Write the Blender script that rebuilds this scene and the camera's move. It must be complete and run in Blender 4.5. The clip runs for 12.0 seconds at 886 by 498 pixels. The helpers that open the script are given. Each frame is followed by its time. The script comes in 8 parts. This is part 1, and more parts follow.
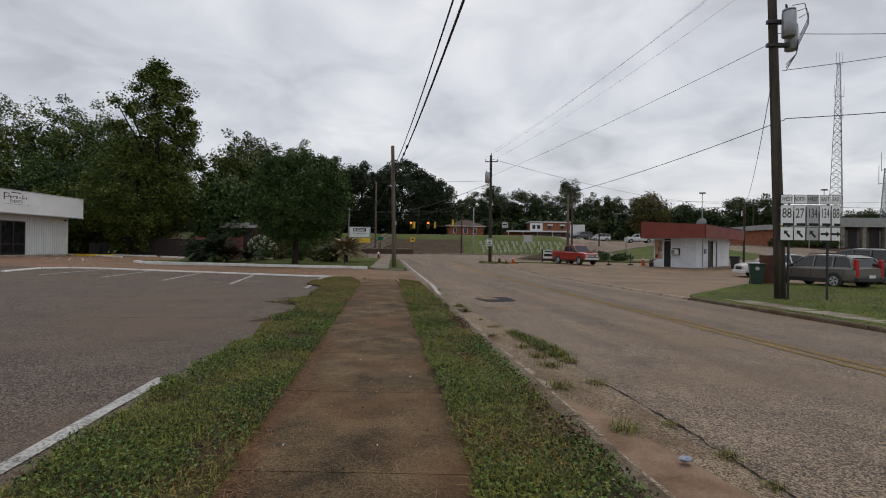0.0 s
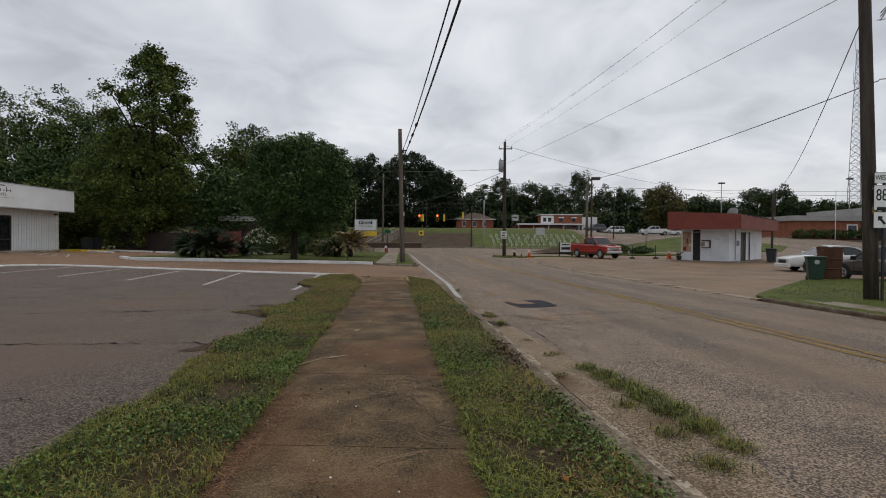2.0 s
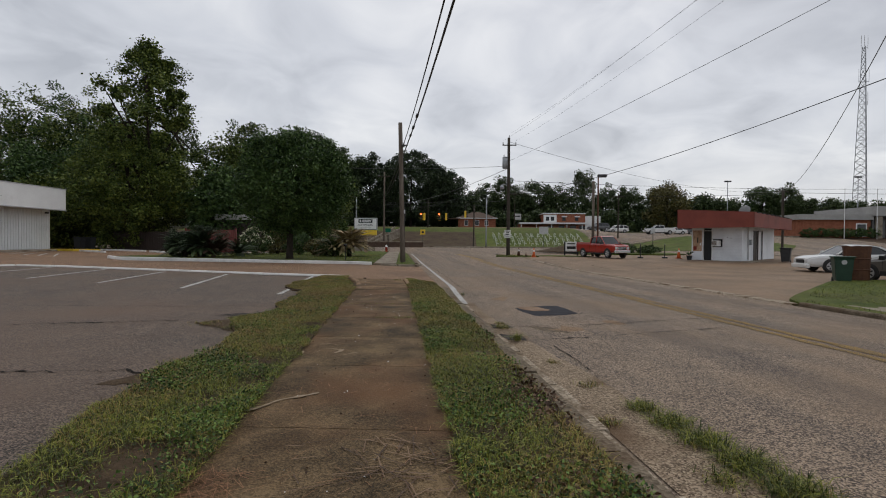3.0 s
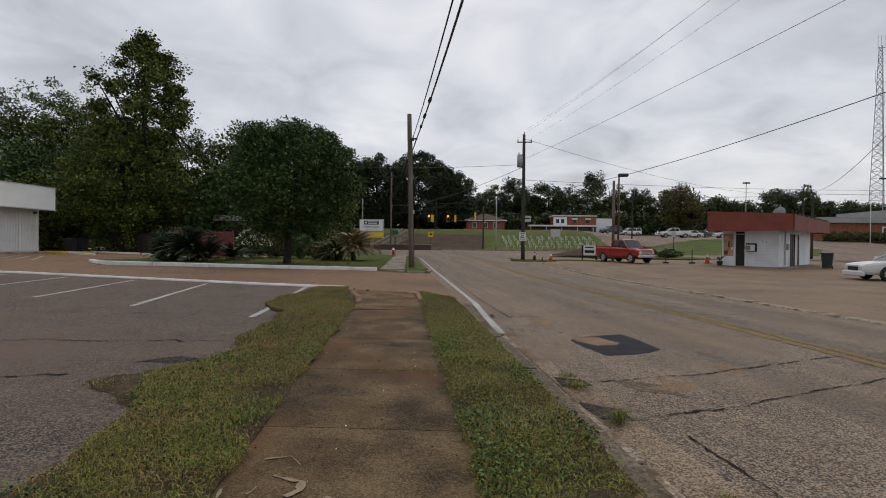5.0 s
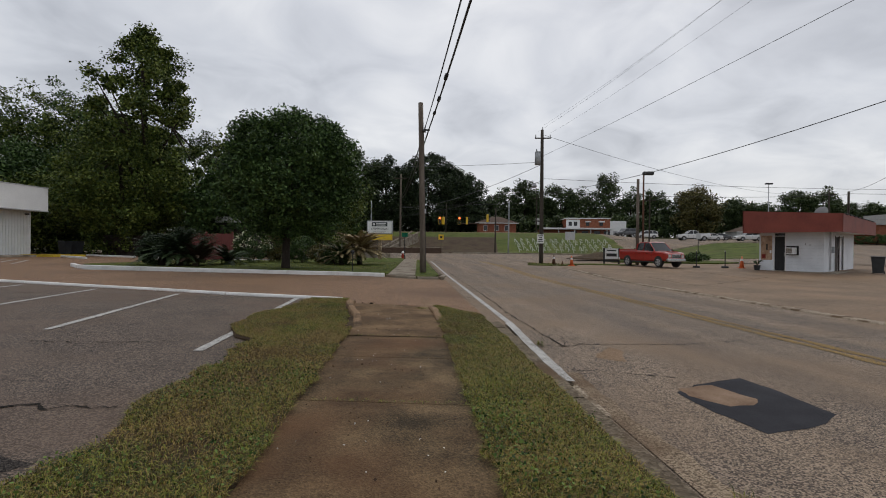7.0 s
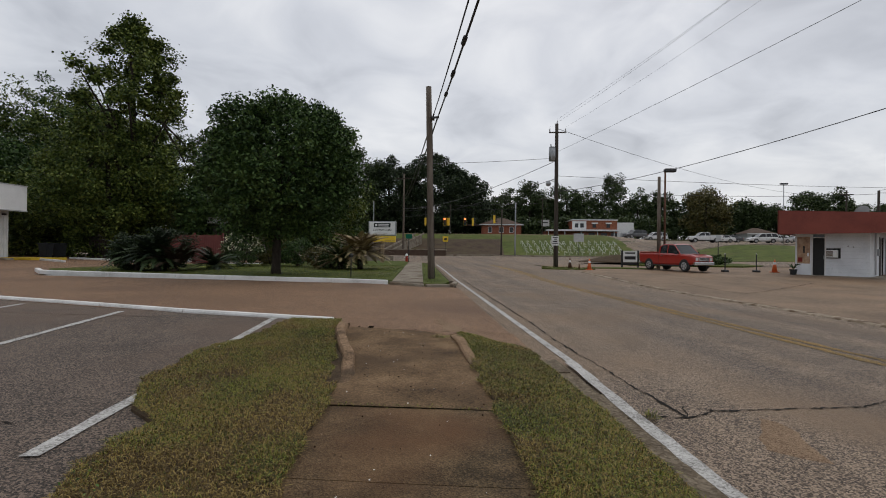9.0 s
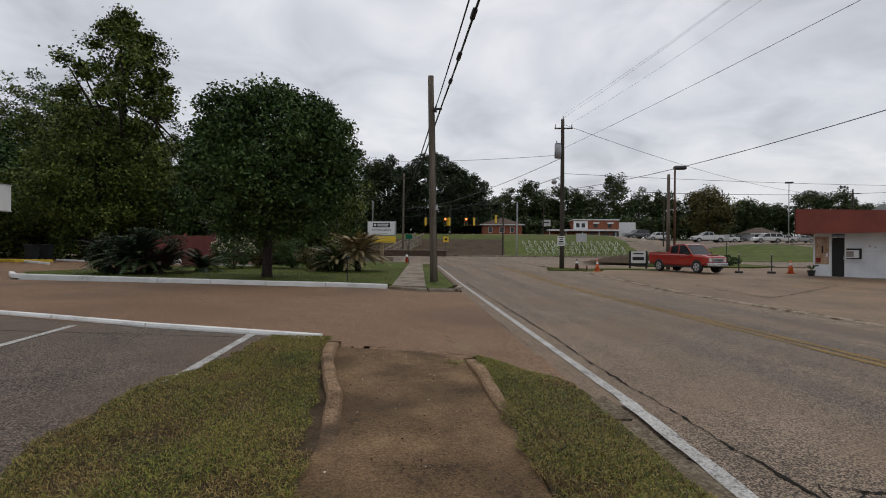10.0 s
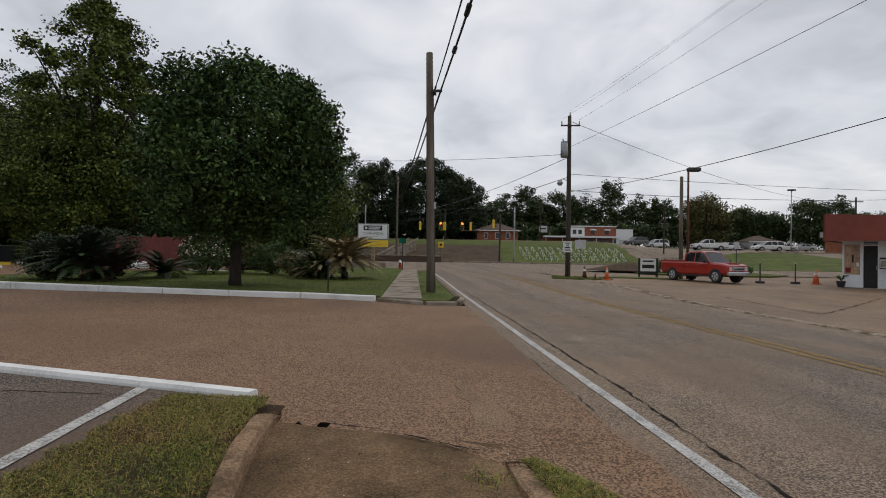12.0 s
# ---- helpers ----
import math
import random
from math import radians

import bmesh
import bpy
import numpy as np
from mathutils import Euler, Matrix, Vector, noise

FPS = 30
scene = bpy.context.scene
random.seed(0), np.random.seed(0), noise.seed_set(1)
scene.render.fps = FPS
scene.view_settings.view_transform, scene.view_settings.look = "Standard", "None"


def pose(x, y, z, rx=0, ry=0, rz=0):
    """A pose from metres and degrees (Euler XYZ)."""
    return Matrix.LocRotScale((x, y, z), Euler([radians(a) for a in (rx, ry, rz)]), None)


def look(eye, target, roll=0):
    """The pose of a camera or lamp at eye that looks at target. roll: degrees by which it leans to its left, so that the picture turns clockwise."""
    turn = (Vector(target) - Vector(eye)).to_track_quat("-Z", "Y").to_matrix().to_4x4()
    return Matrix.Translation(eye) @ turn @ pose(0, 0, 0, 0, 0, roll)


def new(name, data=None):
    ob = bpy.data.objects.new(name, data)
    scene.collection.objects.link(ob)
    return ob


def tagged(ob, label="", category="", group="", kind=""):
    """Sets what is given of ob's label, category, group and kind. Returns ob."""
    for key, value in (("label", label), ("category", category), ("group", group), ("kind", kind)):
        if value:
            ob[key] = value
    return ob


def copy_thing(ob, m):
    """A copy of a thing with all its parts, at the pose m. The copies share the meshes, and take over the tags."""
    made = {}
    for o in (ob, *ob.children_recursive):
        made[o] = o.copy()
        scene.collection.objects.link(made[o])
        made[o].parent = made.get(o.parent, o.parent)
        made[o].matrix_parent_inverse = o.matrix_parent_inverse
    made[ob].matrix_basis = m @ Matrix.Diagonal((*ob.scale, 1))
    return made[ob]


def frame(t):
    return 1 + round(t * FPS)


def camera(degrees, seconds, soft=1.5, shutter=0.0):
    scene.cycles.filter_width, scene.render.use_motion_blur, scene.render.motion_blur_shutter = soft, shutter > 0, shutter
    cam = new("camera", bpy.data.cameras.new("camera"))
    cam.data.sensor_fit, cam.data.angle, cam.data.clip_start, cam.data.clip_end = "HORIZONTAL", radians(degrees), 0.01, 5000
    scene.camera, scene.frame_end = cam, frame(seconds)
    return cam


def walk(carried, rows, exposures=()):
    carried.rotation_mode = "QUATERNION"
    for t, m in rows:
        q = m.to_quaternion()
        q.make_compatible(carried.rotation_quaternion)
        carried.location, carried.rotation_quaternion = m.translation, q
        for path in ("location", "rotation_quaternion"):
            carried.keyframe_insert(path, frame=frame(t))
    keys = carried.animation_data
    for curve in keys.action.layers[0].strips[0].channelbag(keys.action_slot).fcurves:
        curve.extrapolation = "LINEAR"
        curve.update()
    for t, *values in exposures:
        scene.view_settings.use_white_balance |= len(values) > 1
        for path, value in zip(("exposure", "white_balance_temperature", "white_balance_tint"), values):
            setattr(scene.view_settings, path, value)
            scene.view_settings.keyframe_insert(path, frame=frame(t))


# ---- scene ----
cam = camera(84.0, 12.0, soft=1.0)
PATH = [
    (0, (0.337, 1.154, 1.106), (0.308, 3.154, 1.106), 0.7),
    (0.5, (0.227, 1.834, 1.107), (0.176, 3.833, 1.095), 0.5),
    (1, (0.153, 2.515, 1.086), (0.1, 4.514, 1.064), 0.6),
    (1.5, (0.069, 3.151, 1.08), (-0.002, 5.149, 1.053), 0.3),
    (2, (0.027, 3.82, 1.056), (-0.034, 5.819, 1.031), 0.4),
    (2.5, (-0.01, 4.44, 1.039), (-0.077, 6.438, 1.013), 0.3),
    (3, (-0.042, 5.029, 1.044), (-0.11, 7.028, 1.016), 0.4),
    (3.2, (-0.065, 5.287, 1.079), (-0.137, 7.286, 1.047), 0.7),
    (4.8, (-0.39, 7.261, 1.058), (-0.486, 9.258, 1.038), 0.5),
    (5, (-0.43, 7.483, 1.106), (-0.525, 9.48, 1.087), 0.6),
    (5.5, (-0.504, 8.082, 1.104), (-0.614, 10.079, 1.095), 0.7),
    (6, (-0.619, 8.702, 1.095), (-0.744, 10.698, 1.087), 0.6),
    (6.5, (-0.707, 9.275, 1.078), (-0.831, 11.271, 1.075), 0.7),
    (7, (-0.786, 9.821, 1.075), (-0.919, 11.817, 1.069), 0.6),
    (7.2, (-0.898, 9.982, 1.08), (-1.01, 11.979, 1.093), 1.0),
    (8.8, (-1.223, 12.021, 1.109), (-1.369, 14.015, 1.113), 0.9),
    (9, (-1.276, 12.289, 1.103), (-1.419, 14.284, 1.105), 0.6),
    (9.5, (-1.417, 12.891, 1.127), (-1.557, 14.887, 1.128), 0.6),
    (10, (-1.508, 13.561, 1.136), (-1.649, 15.556, 1.139), 0.5),
    (10.5, (-1.622, 14.198, 1.143), (-1.763, 16.193, 1.148), 0.5),
    (11, (-1.681, 14.833, 1.13), (-1.808, 16.829, 1.148), 0.8),
    (11.5, (-1.772, 15.467, 1.126), (-1.897, 17.463, 1.147), 0.9),
    (12, (-1.845, 16.057, 1.111), (-1.961, 18.053, 1.138), 1.0),
]
walk(cam, [(t, look(eye, target, roll)) for t, eye, target, roll in PATH])


# ---------- world, sun and exposure ----------
world = bpy.data.worlds.new("overcast_sky")
scene.world = world
world.use_nodes = True


def build_world():
    nt = world.node_tree
    nt.nodes.clear()
    n, l = nt.nodes.new, nt.links.new
    out, bg = n("ShaderNodeOutputWorld"), n("ShaderNodeBackground")
    sky = n("ShaderNodeTexSky")
    sky.sky_type, sky.sun_disc = "NISHITA", False
    sky.sun_elevation, sky.sun_rotation = radians(58), radians(20)
    sky.dust_density, sky.ozone_density = 4.0, 1.5
    dim = n("ShaderNodeVectorMath")
    dim.operation, dim.inputs["Scale"].default_value = "SCALE", 0.02
    l(sky.outputs[0], dim.inputs[0])
    # the cloud deck is a flat layer: the direction divided by its height
    co, sep = n("ShaderNodeTexCoord"), n("ShaderNodeSeparateXYZ")
    l(co.outputs["Generated"], sep.inputs[0])
    up = n("ShaderNodeMath")
    up.operation, up.inputs[1].default_value = "ADD", 0.30
    top = n("ShaderNodeMath")
    top.operation, top.inputs[1].default_value = "MAXIMUM", 0.0
    l(sep.outputs["Z"], top.inputs[0])
    l(top.outputs[0], up.inputs[0])
    comb = n("ShaderNodeCombineXYZ")
    for i, ax in enumerate("XY"):
        d = n("ShaderNodeMath")
        d.operation = "DIVIDE"
        l(sep.outputs[ax], d.inputs[0])
        l(up.outputs[0], d.inputs[1])
        l(d.outputs[0], comb.inputs[i])
    big, small = n("ShaderNodeTexNoise"), n("ShaderNodeTexNoise")
    for t, sc, det, dis in ((big, 1.1, 4, 0.4), (small, 3.2, 6, 0.6)):
        t.inputs["Scale"].default_value, t.inputs["Detail"].default_value = sc, det
        t.inputs["Roughness"].default_value, t.inputs["Distortion"].default_value = 0.5, dis
        l(comb.outputs[0], t.inputs["Vector"])
    mix = n("ShaderNodeMath")
    mix.operation, mix.inputs[1].default_value = "MULTIPLY_ADD", 0.5
    l(small.outputs[0], mix.inputs[0])
    half = n("ShaderNodeMath")
    half.operation, half.inputs[1].default_value = "MULTIPLY", 0.5
    l(big.outputs[0], half.inputs[0])
    l(half.outputs[0], mix.inputs[2])
    ramp = n("ShaderNodeValToRGB")
    e = ramp.color_ramp.elements
    e[0].position, e[0].color = 0.36, (0.52, 0.54, 0.585, 1)
    e[1].position, e[1].color = 0.62, (0.91, 0.92, 0.94, 1)
    m = ramp.color_ramp.elements.new(0.47)
    m.color = (0.70, 0.722, 0.77, 1)
    l(mix.outputs[0], ramp.inputs[0])
    add = n("ShaderNodeVectorMath")
    add.operation = "ADD"
    l(ramp.outputs[0], add.inputs[0])
    l(dim.outputs[0], add.inputs[1])
    l(add.outputs[0], bg.inputs["Color"])
    bg.inputs["Strength"].default_value = SKY
    l(bg.outputs[0], out.inputs[0])


SKY, SUN = 0.80, 0.6
build_world()
sun = new("sun", bpy.data.lights.new("sun", "SUN"))
sun.data.energy, sun.data.angle, sun.data.color = SUN, radians(30), (1.0, 0.96, 0.9)
sun.matrix_world = look((0, 0, 50), (-14, -22, 0))
scene.view_settings.exposure = 0.0


# ---------- materials ----------
MATS = {}


def mat(name, *stops, scale=3.0, fine=60.0, rough=0.85, metal=0.0, bump=0.3, dist=0.01, vary=0.0, detail=6.0, fine_mix=0.35,
        coat=0.0, stretch=(1, 1, 1), emit=None, trans=0.0, spot=None, cells=0.0, reach=0.16, spec=None, lanes=None):
    """A surface with a broad and a fine grain. stops: colours from the low to the high end of the noise."""
    if name in MATS:
        return MATS[name]
    m = bpy.data.materials.new(name)
    m.use_nodes = True
    nt = m.node_tree
    n, l = nt.nodes.new, nt.links.new
    b = nt.nodes["Principled BSDF"]
    b.inputs["Specular IOR Level"].default_value = spec if spec is not None else 0.12 if rough > 0.8 else 0.5
    co, mp = n("ShaderNodeTexCoord"), n("ShaderNodeMapping")
    mp.inputs["Scale"].default_value = stretch
    l(co.outputs["Object"], mp.inputs[0])
    a, f = n("ShaderNodeTexNoise"), n("ShaderNodeTexNoise")
    a.inputs["Scale"].default_value, a.inputs["Detail"].default_value, a.inputs["Roughness"].default_value = scale, detail, 0.6
    f.inputs["Scale"].default_value, f.inputs["Detail"].default_value, f.inputs["Roughness"].default_value = fine, 3.0, 0.7
    l(mp.outputs[0], a.inputs["Vector"])
    l(mp.outputs[0], f.inputs["Vector"])
    mx = n("ShaderNodeMix")
    mx.inputs["Factor"].default_value = fine_mix
    l(a.outputs[0], mx.inputs["A"])
    l(f.outputs[0], mx.inputs["B"])
    fac = mx.outputs["Result"]
    grain = f.outputs[0]
    if cells:
        # loose aggregate: each cell of a fine mosaic has a tone of its own
        vo, sp, cm2 = n("ShaderNodeTexVoronoi"), n("ShaderNodeSeparateColor"), n("ShaderNodeMix")
        vo.inputs["Scale"].default_value = fine
        l(mp.outputs[0], vo.inputs["Vector"])
        l(vo.outputs["Color"], sp.inputs[0])
        cm2.inputs["Factor"].default_value = cells
        l(fac, cm2.inputs["A"])
        l(sp.outputs[0], cm2.inputs["B"])
        fac, grain = cm2.outputs["Result"], vo.outputs["Distance"]
    if vary:
        g = n("ShaderNodeNewGeometry")
        oi = n("ShaderNodeObjectInfo")
        s = n("ShaderNodeMath")
        s.operation = "ADD"
        l(g.outputs["Random Per Island"], s.inputs[0])
        l(oi.outputs["Random"], s.inputs[1])
        fr = n("ShaderNodeMath")
        fr.operation = "FRACT"
        l(s.outputs[0], fr.inputs[0])
        v = n("ShaderNodeMath")
        v.operation, v.inputs[1].default_value = "MULTIPLY_ADD", vary
        l(fr.outputs[0], v.inputs[0])
        off = n("ShaderNodeMath")
        off.operation, off.inputs[1].default_value = "SUBTRACT", vary / 2
        l(fac, off.inputs[0])
        l(off.outputs[0], v.inputs[2])
        fac = v.outputs[0]
    r = n("ShaderNodeValToRGB")
    els = r.color_ramp.elements
    lo, hi = 0.5 - reach, 0.5 + reach
    els[0].position, els[0].color = lo, (*stops[0], 1)
    els[1].position, els[1].color = hi, (*stops[-1], 1)
    for i in range(1, len(stops) - 1):
        els.new(lo + (hi - lo) * i / (len(stops) - 1)).color = (*stops[i], 1)
    l(fac, r.inputs[0])
    col = r.outputs[0]
    if spot:
        # a second, coarser stain: (colour, scale, low, high)
        sc, ss, s0, s1 = spot
        t = n("ShaderNodeTexNoise")
        t.inputs["Scale"].default_value, t.inputs["Detail"].default_value = ss, 5.0
        l(co.outputs["Object"], t.inputs["Vector"])
        mr = n("ShaderNodeMapRange")
        mr.inputs["From Min"].default_value, mr.inputs["From Max"].default_value = s0, s1
        l(t.outputs[0], mr.inputs[0])
        cm = n("ShaderNodeMix")
        cm.data_type = "RGBA"
        l(mr.outputs[0], cm.inputs[0])
        l(col, cm.inputs[6])
        cm.inputs[7].default_value = (*sc, 1)
        col = cm.outputs[2]
    if lanes:
        # long streaks of tyre wear that run with the street
        dot, sy, cv, wear = n("ShaderNodeVectorMath"), n("ShaderNodeSeparateXYZ"), n("ShaderNodeCombineXYZ"), n("ShaderNodeTexNoise")
        dot.operation, dot.inputs[1].default_value = "DOT_PRODUCT", (1.0, LEANX, 0.0)
        l(co.outputs["Object"], dot.inputs[0])
        l(co.outputs["Object"], sy.inputs[0])
        along = n("ShaderNodeMath")
        along.operation, along.inputs[1].default_value = "MULTIPLY", 0.045
        l(sy.outputs["Y"], along.inputs[0])
        l(dot.outputs["Value"], cv.inputs[0])
        l(along.outputs[0], cv.inputs[1])
        wear.inputs["Scale"].default_value, wear.inputs["Detail"].default_value = 0.75, 4.0
        l(cv.outputs[0], wear.inputs["Vector"])
        wr, wm = n("ShaderNodeMapRange"), n("ShaderNodeMix")
        wr.inputs["From Min"].default_value, wr.inputs["From Max"].default_value = 0.44, 0.60
        wr.inputs["To Max"].default_value = lanes[1]
        l(wear.outputs[0], wr.inputs[0])
        wm.data_type, wm.blend_type = "RGBA", "MULTIPLY"
        l(wr.outputs[0], wm.inputs[0])
        l(col, wm.inputs[6])
        wm.inputs[7].default_value = (*lanes[0], 1)
        col = wm.outputs[2]
    l(col, b.inputs["Base Color"])
    b.inputs["Roughness"].default_value, b.inputs["Metallic"].default_value = rough, metal
    b.inputs["Coat Weight"].default_value = coat
    if trans:
        b.inputs["Transmission Weight"].default_value = trans
    if bump:
        bp = n("ShaderNodeBump")
        bp.inputs["Strength"].default_value, bp.inputs["Distance"].default_value = bump, dist
        l(grain, bp.inputs["Height"])
        l(bp.outputs[0], b.inputs["Normal"])
    if emit:
        b.inputs["Emission Color"].default_value, b.inputs["Emission Strength"].default_value = (*emit[0], 1), emit[1]
    MATS[name] = m
    return m


def leaf_mat(name, *stops, vary=0.5):
    m = mat(name, *stops, scale=0.5, fine=4.0, rough=0.6, bump=0, vary=vary, fine_mix=0.3)
    b = m.node_tree.nodes["Principled BSDF"]
    b.inputs["Specular IOR Level"].default_value = 0.25
    b.inputs["Subsurface Weight"].default_value = 0.0
    return m


LEANX = 0.132          # the street runs this far to the left for each metre ahead
ASPHALT = mat("worn_asphalt", (0.047, 0.033, 0.024), (0.153, 0.110, 0.074), (0.344, 0.258, 0.182), scale=1.6, reach=0.14, fine=100, cells=0.48, bump=0.8, dist=0.008, rough=0.8, spec=0.4,
              lanes=((0.66, 0.68, 0.74), 0.85),
              fine_mix=0.4, detail=9, spot=((0.206, 0.137, 0.082), 0.35, 0.46, 0.72))
LOT = mat("parking_asphalt", (0.015, 0.011, 0.008), (0.070, 0.050, 0.037), (0.200, 0.148, 0.112), scale=1.4, reach=0.15, fine=100, cells=0.48, bump=0.8, dist=0.008, rough=0.8, spec=0.45,
          fine_mix=0.4, detail=9, spot=((0.119, 0.077, 0.052), 0.3, 0.44, 0.68))
DRIVE = mat("reddish_drive_asphalt", (0.094, 0.050, 0.026), (0.195, 0.111, 0.059), (0.305, 0.184, 0.106), scale=1.2, reach=0.13, fine=90, cells=0.5, bump=0.8, dist=0.010, rough=0.8, spec=0.4,
            fine_mix=0.4, detail=9, spot=((0.136, 0.077, 0.043), 0.3, 0.5, 0.7))
DIRTLOT = mat("dusty_tan_concrete", (0.098, 0.063, 0.037), (0.172, 0.113, 0.067), (0.256, 0.175, 0.110), rough=0.8, spec=0.4, scale=0.45, fine=25, cells=0.20, bump=0.4, dist=0.01,
              spot=((0.225, 0.14, 0.078), 0.2, 0.5, 0.7))
WALKC = mat("stained_sidewalk_concrete", (0.028, 0.020, 0.010), (0.087, 0.058, 0.030), (0.185, 0.126, 0.066), scale=2.2, reach=0.13, fine=120, cells=0.18, bump=0.6, spec=0.2,
            dist=0.006, vary=0.05, fine_mix=0.25, detail=10, spot=((0.123, 0.060, 0.027), 0.8, 0.46, 0.76))
RAMPC = mat("sandy_ramp_concrete", (0.049, 0.032, 0.018), (0.137, 0.087, 0.047), (0.247, 0.163, 0.092), scale=1.6, fine=90, cells=0.16, bump=0.5, dist=0.006, fine_mix=0.25, detail=10,
            spot=((0.069, 0.044, 0.025), 0.9, 0.5, 0.7))
CONC = mat("weathered_concrete", (0.14, 0.118, 0.09), (0.265, 0.228, 0.18), (0.36, 0.315, 0.255), scale=2.0, fine=60, cells=0.15, bump=0.5, dist=0.006,
           spot=((0.12, 0.085, 0.055), 1.3, 0.5, 0.7))
LIPC = mat("pale_worn_gutter_concrete", (0.13, 0.10, 0.068), (0.32, 0.262, 0.195), (0.50, 0.43, 0.34), scale=2.6, fine=50, cells=0.25, bump=0.6, dist=0.008, spot=((0.11, 0.075, 0.045), 2.6, 0.47, 0.60))
KERB_OLD = mat("dirty_kerb_concrete", (0.062, 0.047, 0.032), (0.13, 0.102, 0.071), (0.23, 0.188, 0.138), scale=2.5, fine=50, cells=0.20, bump=0.5, dist=0.008,
              spot=((0.10, 0.06, 0.034), 1.1, 0.5, 0.7))
FLAREC = mat("sandy_ramp_kerb", (0.095, 0.061, 0.034), (0.223, 0.144, 0.087), (0.351, 0.238, 0.149), scale=3.0, fine=60, cells=0.18, bump=0.7, dist=0.012, spot=((0.081, 0.055, 0.034), 2.2, 0.5, 0.68))
WEARPALE = mat("pale_wheel_wear", (0.075, 0.058, 0.041), (0.165, 0.126, 0.088), (0.28, 0.22, 0.158), scale=1.2, fine=150, cells=0.38, bump=0.8, dist=0.012, fine_mix=0.45)
WHITEPAINT = mat("worn_white_kerb_paint", (0.450, 0.440, 0.420), (0.680, 0.670, 0.650), (0.780, 0.770, 0.750), scale=1.5, fine=30, bump=0.2, dist=0.004)
LINEPAINT = mat("worn_white_line_paint", (0.15, 0.142, 0.13), (0.40, 0.39, 0.37), (0.56, 0.55, 0.53), scale=5, fine=70, bump=0.4, dist=0.005, fine_mix=0.5, cells=0.2)
YELLOWLINE = mat("faded_yellow_line_paint", (0.13, 0.10, 0.068), (0.21, 0.15, 0.076), (0.40, 0.25, 0.075), scale=1.0, fine=140, bump=0.8, dist=0.01, fine_mix=0.35, cells=0.42)
YELLOWKERB = mat("yellow_ramp_paint", (0.450, 0.300, 0.030), (0.620, 0.450, 0.060), scale=3, bump=0.2)
SOIL = mat("red_brown_soil", (0.032, 0.021, 0.012), (0.062, 0.042, 0.025), (0.105, 0.072, 0.045), scale=4, fine=40, bump=0.8, dist=0.02)
SAND = mat("washed_red_sand", (0.13, 0.08, 0.05), (0.215, 0.142, 0.094), (0.29, 0.205, 0.145), scale=3, fine=60, bump=0.5, dist=0.01)
WASH = mat("sand_washed_asphalt", (0.085, 0.062, 0.042), (0.205, 0.152, 0.103), (0.37, 0.29, 0.205), scale=1.1, fine=100, bump=0.8, dist=0.008, cells=0.42, detail=9, spot=((0.13, 0.085, 0.052), 1.4, 0.48, 0.66))
SANDFILM = mat("thin_sand_film", (0.12, 0.075, 0.044), (0.225, 0.148, 0.092), (0.31, 0.22, 0.145), scale=1.5, fine=140, bump=0.6, dist=0.01, cells=0.45)
TURF = mat("mown_turf", (0.034, 0.050, 0.009), (0.072, 0.094, 0.018), (0.118, 0.130, 0.030), scale=0.6, fine=25, bump=0.8, dist=0.03,
           spot=((0.095, 0.085, 0.034), 0.25, 0.52, 0.75))
BANKSOIL = mat("bare_bank_soil", (0.040, 0.026, 0.017), (0.068, 0.046, 0.030), (0.085, 0.075, 0.035), scale=0.5, fine=5, bump=0.8, dist=0.05)
BANK = mat("bank_soil_and_grass", (0.021, 0.030, 0.008), (0.045, 0.051, 0.017), (0.060, 0.045, 0.027), scale=0.35, fine=6, bump=0.8, dist=0.05,
           spot=((0.057, 0.033, 0.022), 0.06, 0.42, 0.6))
TAR = mat("fresh_tar_patch", (0.018, 0.018, 0.022), (0.036, 0.036, 0.042), scale=3, fine=80, bump=0.4, dist=0.006)
LOTDARK = mat("dark_sunken_asphalt", (0.018, 0.016, 0.015), (0.045, 0.038, 0.034), (0.10, 0.085, 0.075), scale=5, fine=105, cells=0.4, bump=1.0, dist=0.012)
CRACK = mat("crack_dark", (0.008, 0.007, 0.006), (0.020, 0.017, 0.013), scale=8, bump=0.3)
POLEWOOD = mat("grey_pole_wood", (0.070, 0.055, 0.043), (0.135, 0.110, 0.088), (0.200, 0.170, 0.140), scale=6, fine=50, bump=0.5, dist=0.01, stretch=(1, 1, 0.08))
POLEDARK = mat("creosote_pole_wood", (0.026, 0.021, 0.017), (0.060, 0.050, 0.041), (0.10, 0.085, 0.07), scale=6, fine=50, bump=0.5, dist=0.01, stretch=(1, 1, 0.08))
BARK = mat("tree_bark", (0.018, 0.014, 0.011), (0.050, 0.040, 0.032), scale=9, fine=40, bump=0.9, dist=0.03, stretch=(1, 1, 0.3))
STEEL = mat("galvanised_steel", (0.250, 0.260, 0.270), (0.380, 0.390, 0.400), scale=5, fine=30, rough=0.5, metal=0.7, bump=0.1)
DARKSTEEL = mat("dark_painted_steel", (0.020, 0.020, 0.022), (0.045, 0.045, 0.048), scale=5, rough=0.5, metal=0.3, bump=0.1)
RUST = mat("rusty_steel", (0.060, 0.025, 0.014), (0.140, 0.060, 0.030), scale=4, rough=0.8, metal=0.2, bump=0.3)
RUBBER = mat("black_rubber", (0.008, 0.008, 0.009), (0.020, 0.020, 0.020), scale=8, rough=0.7, bump=0.2)
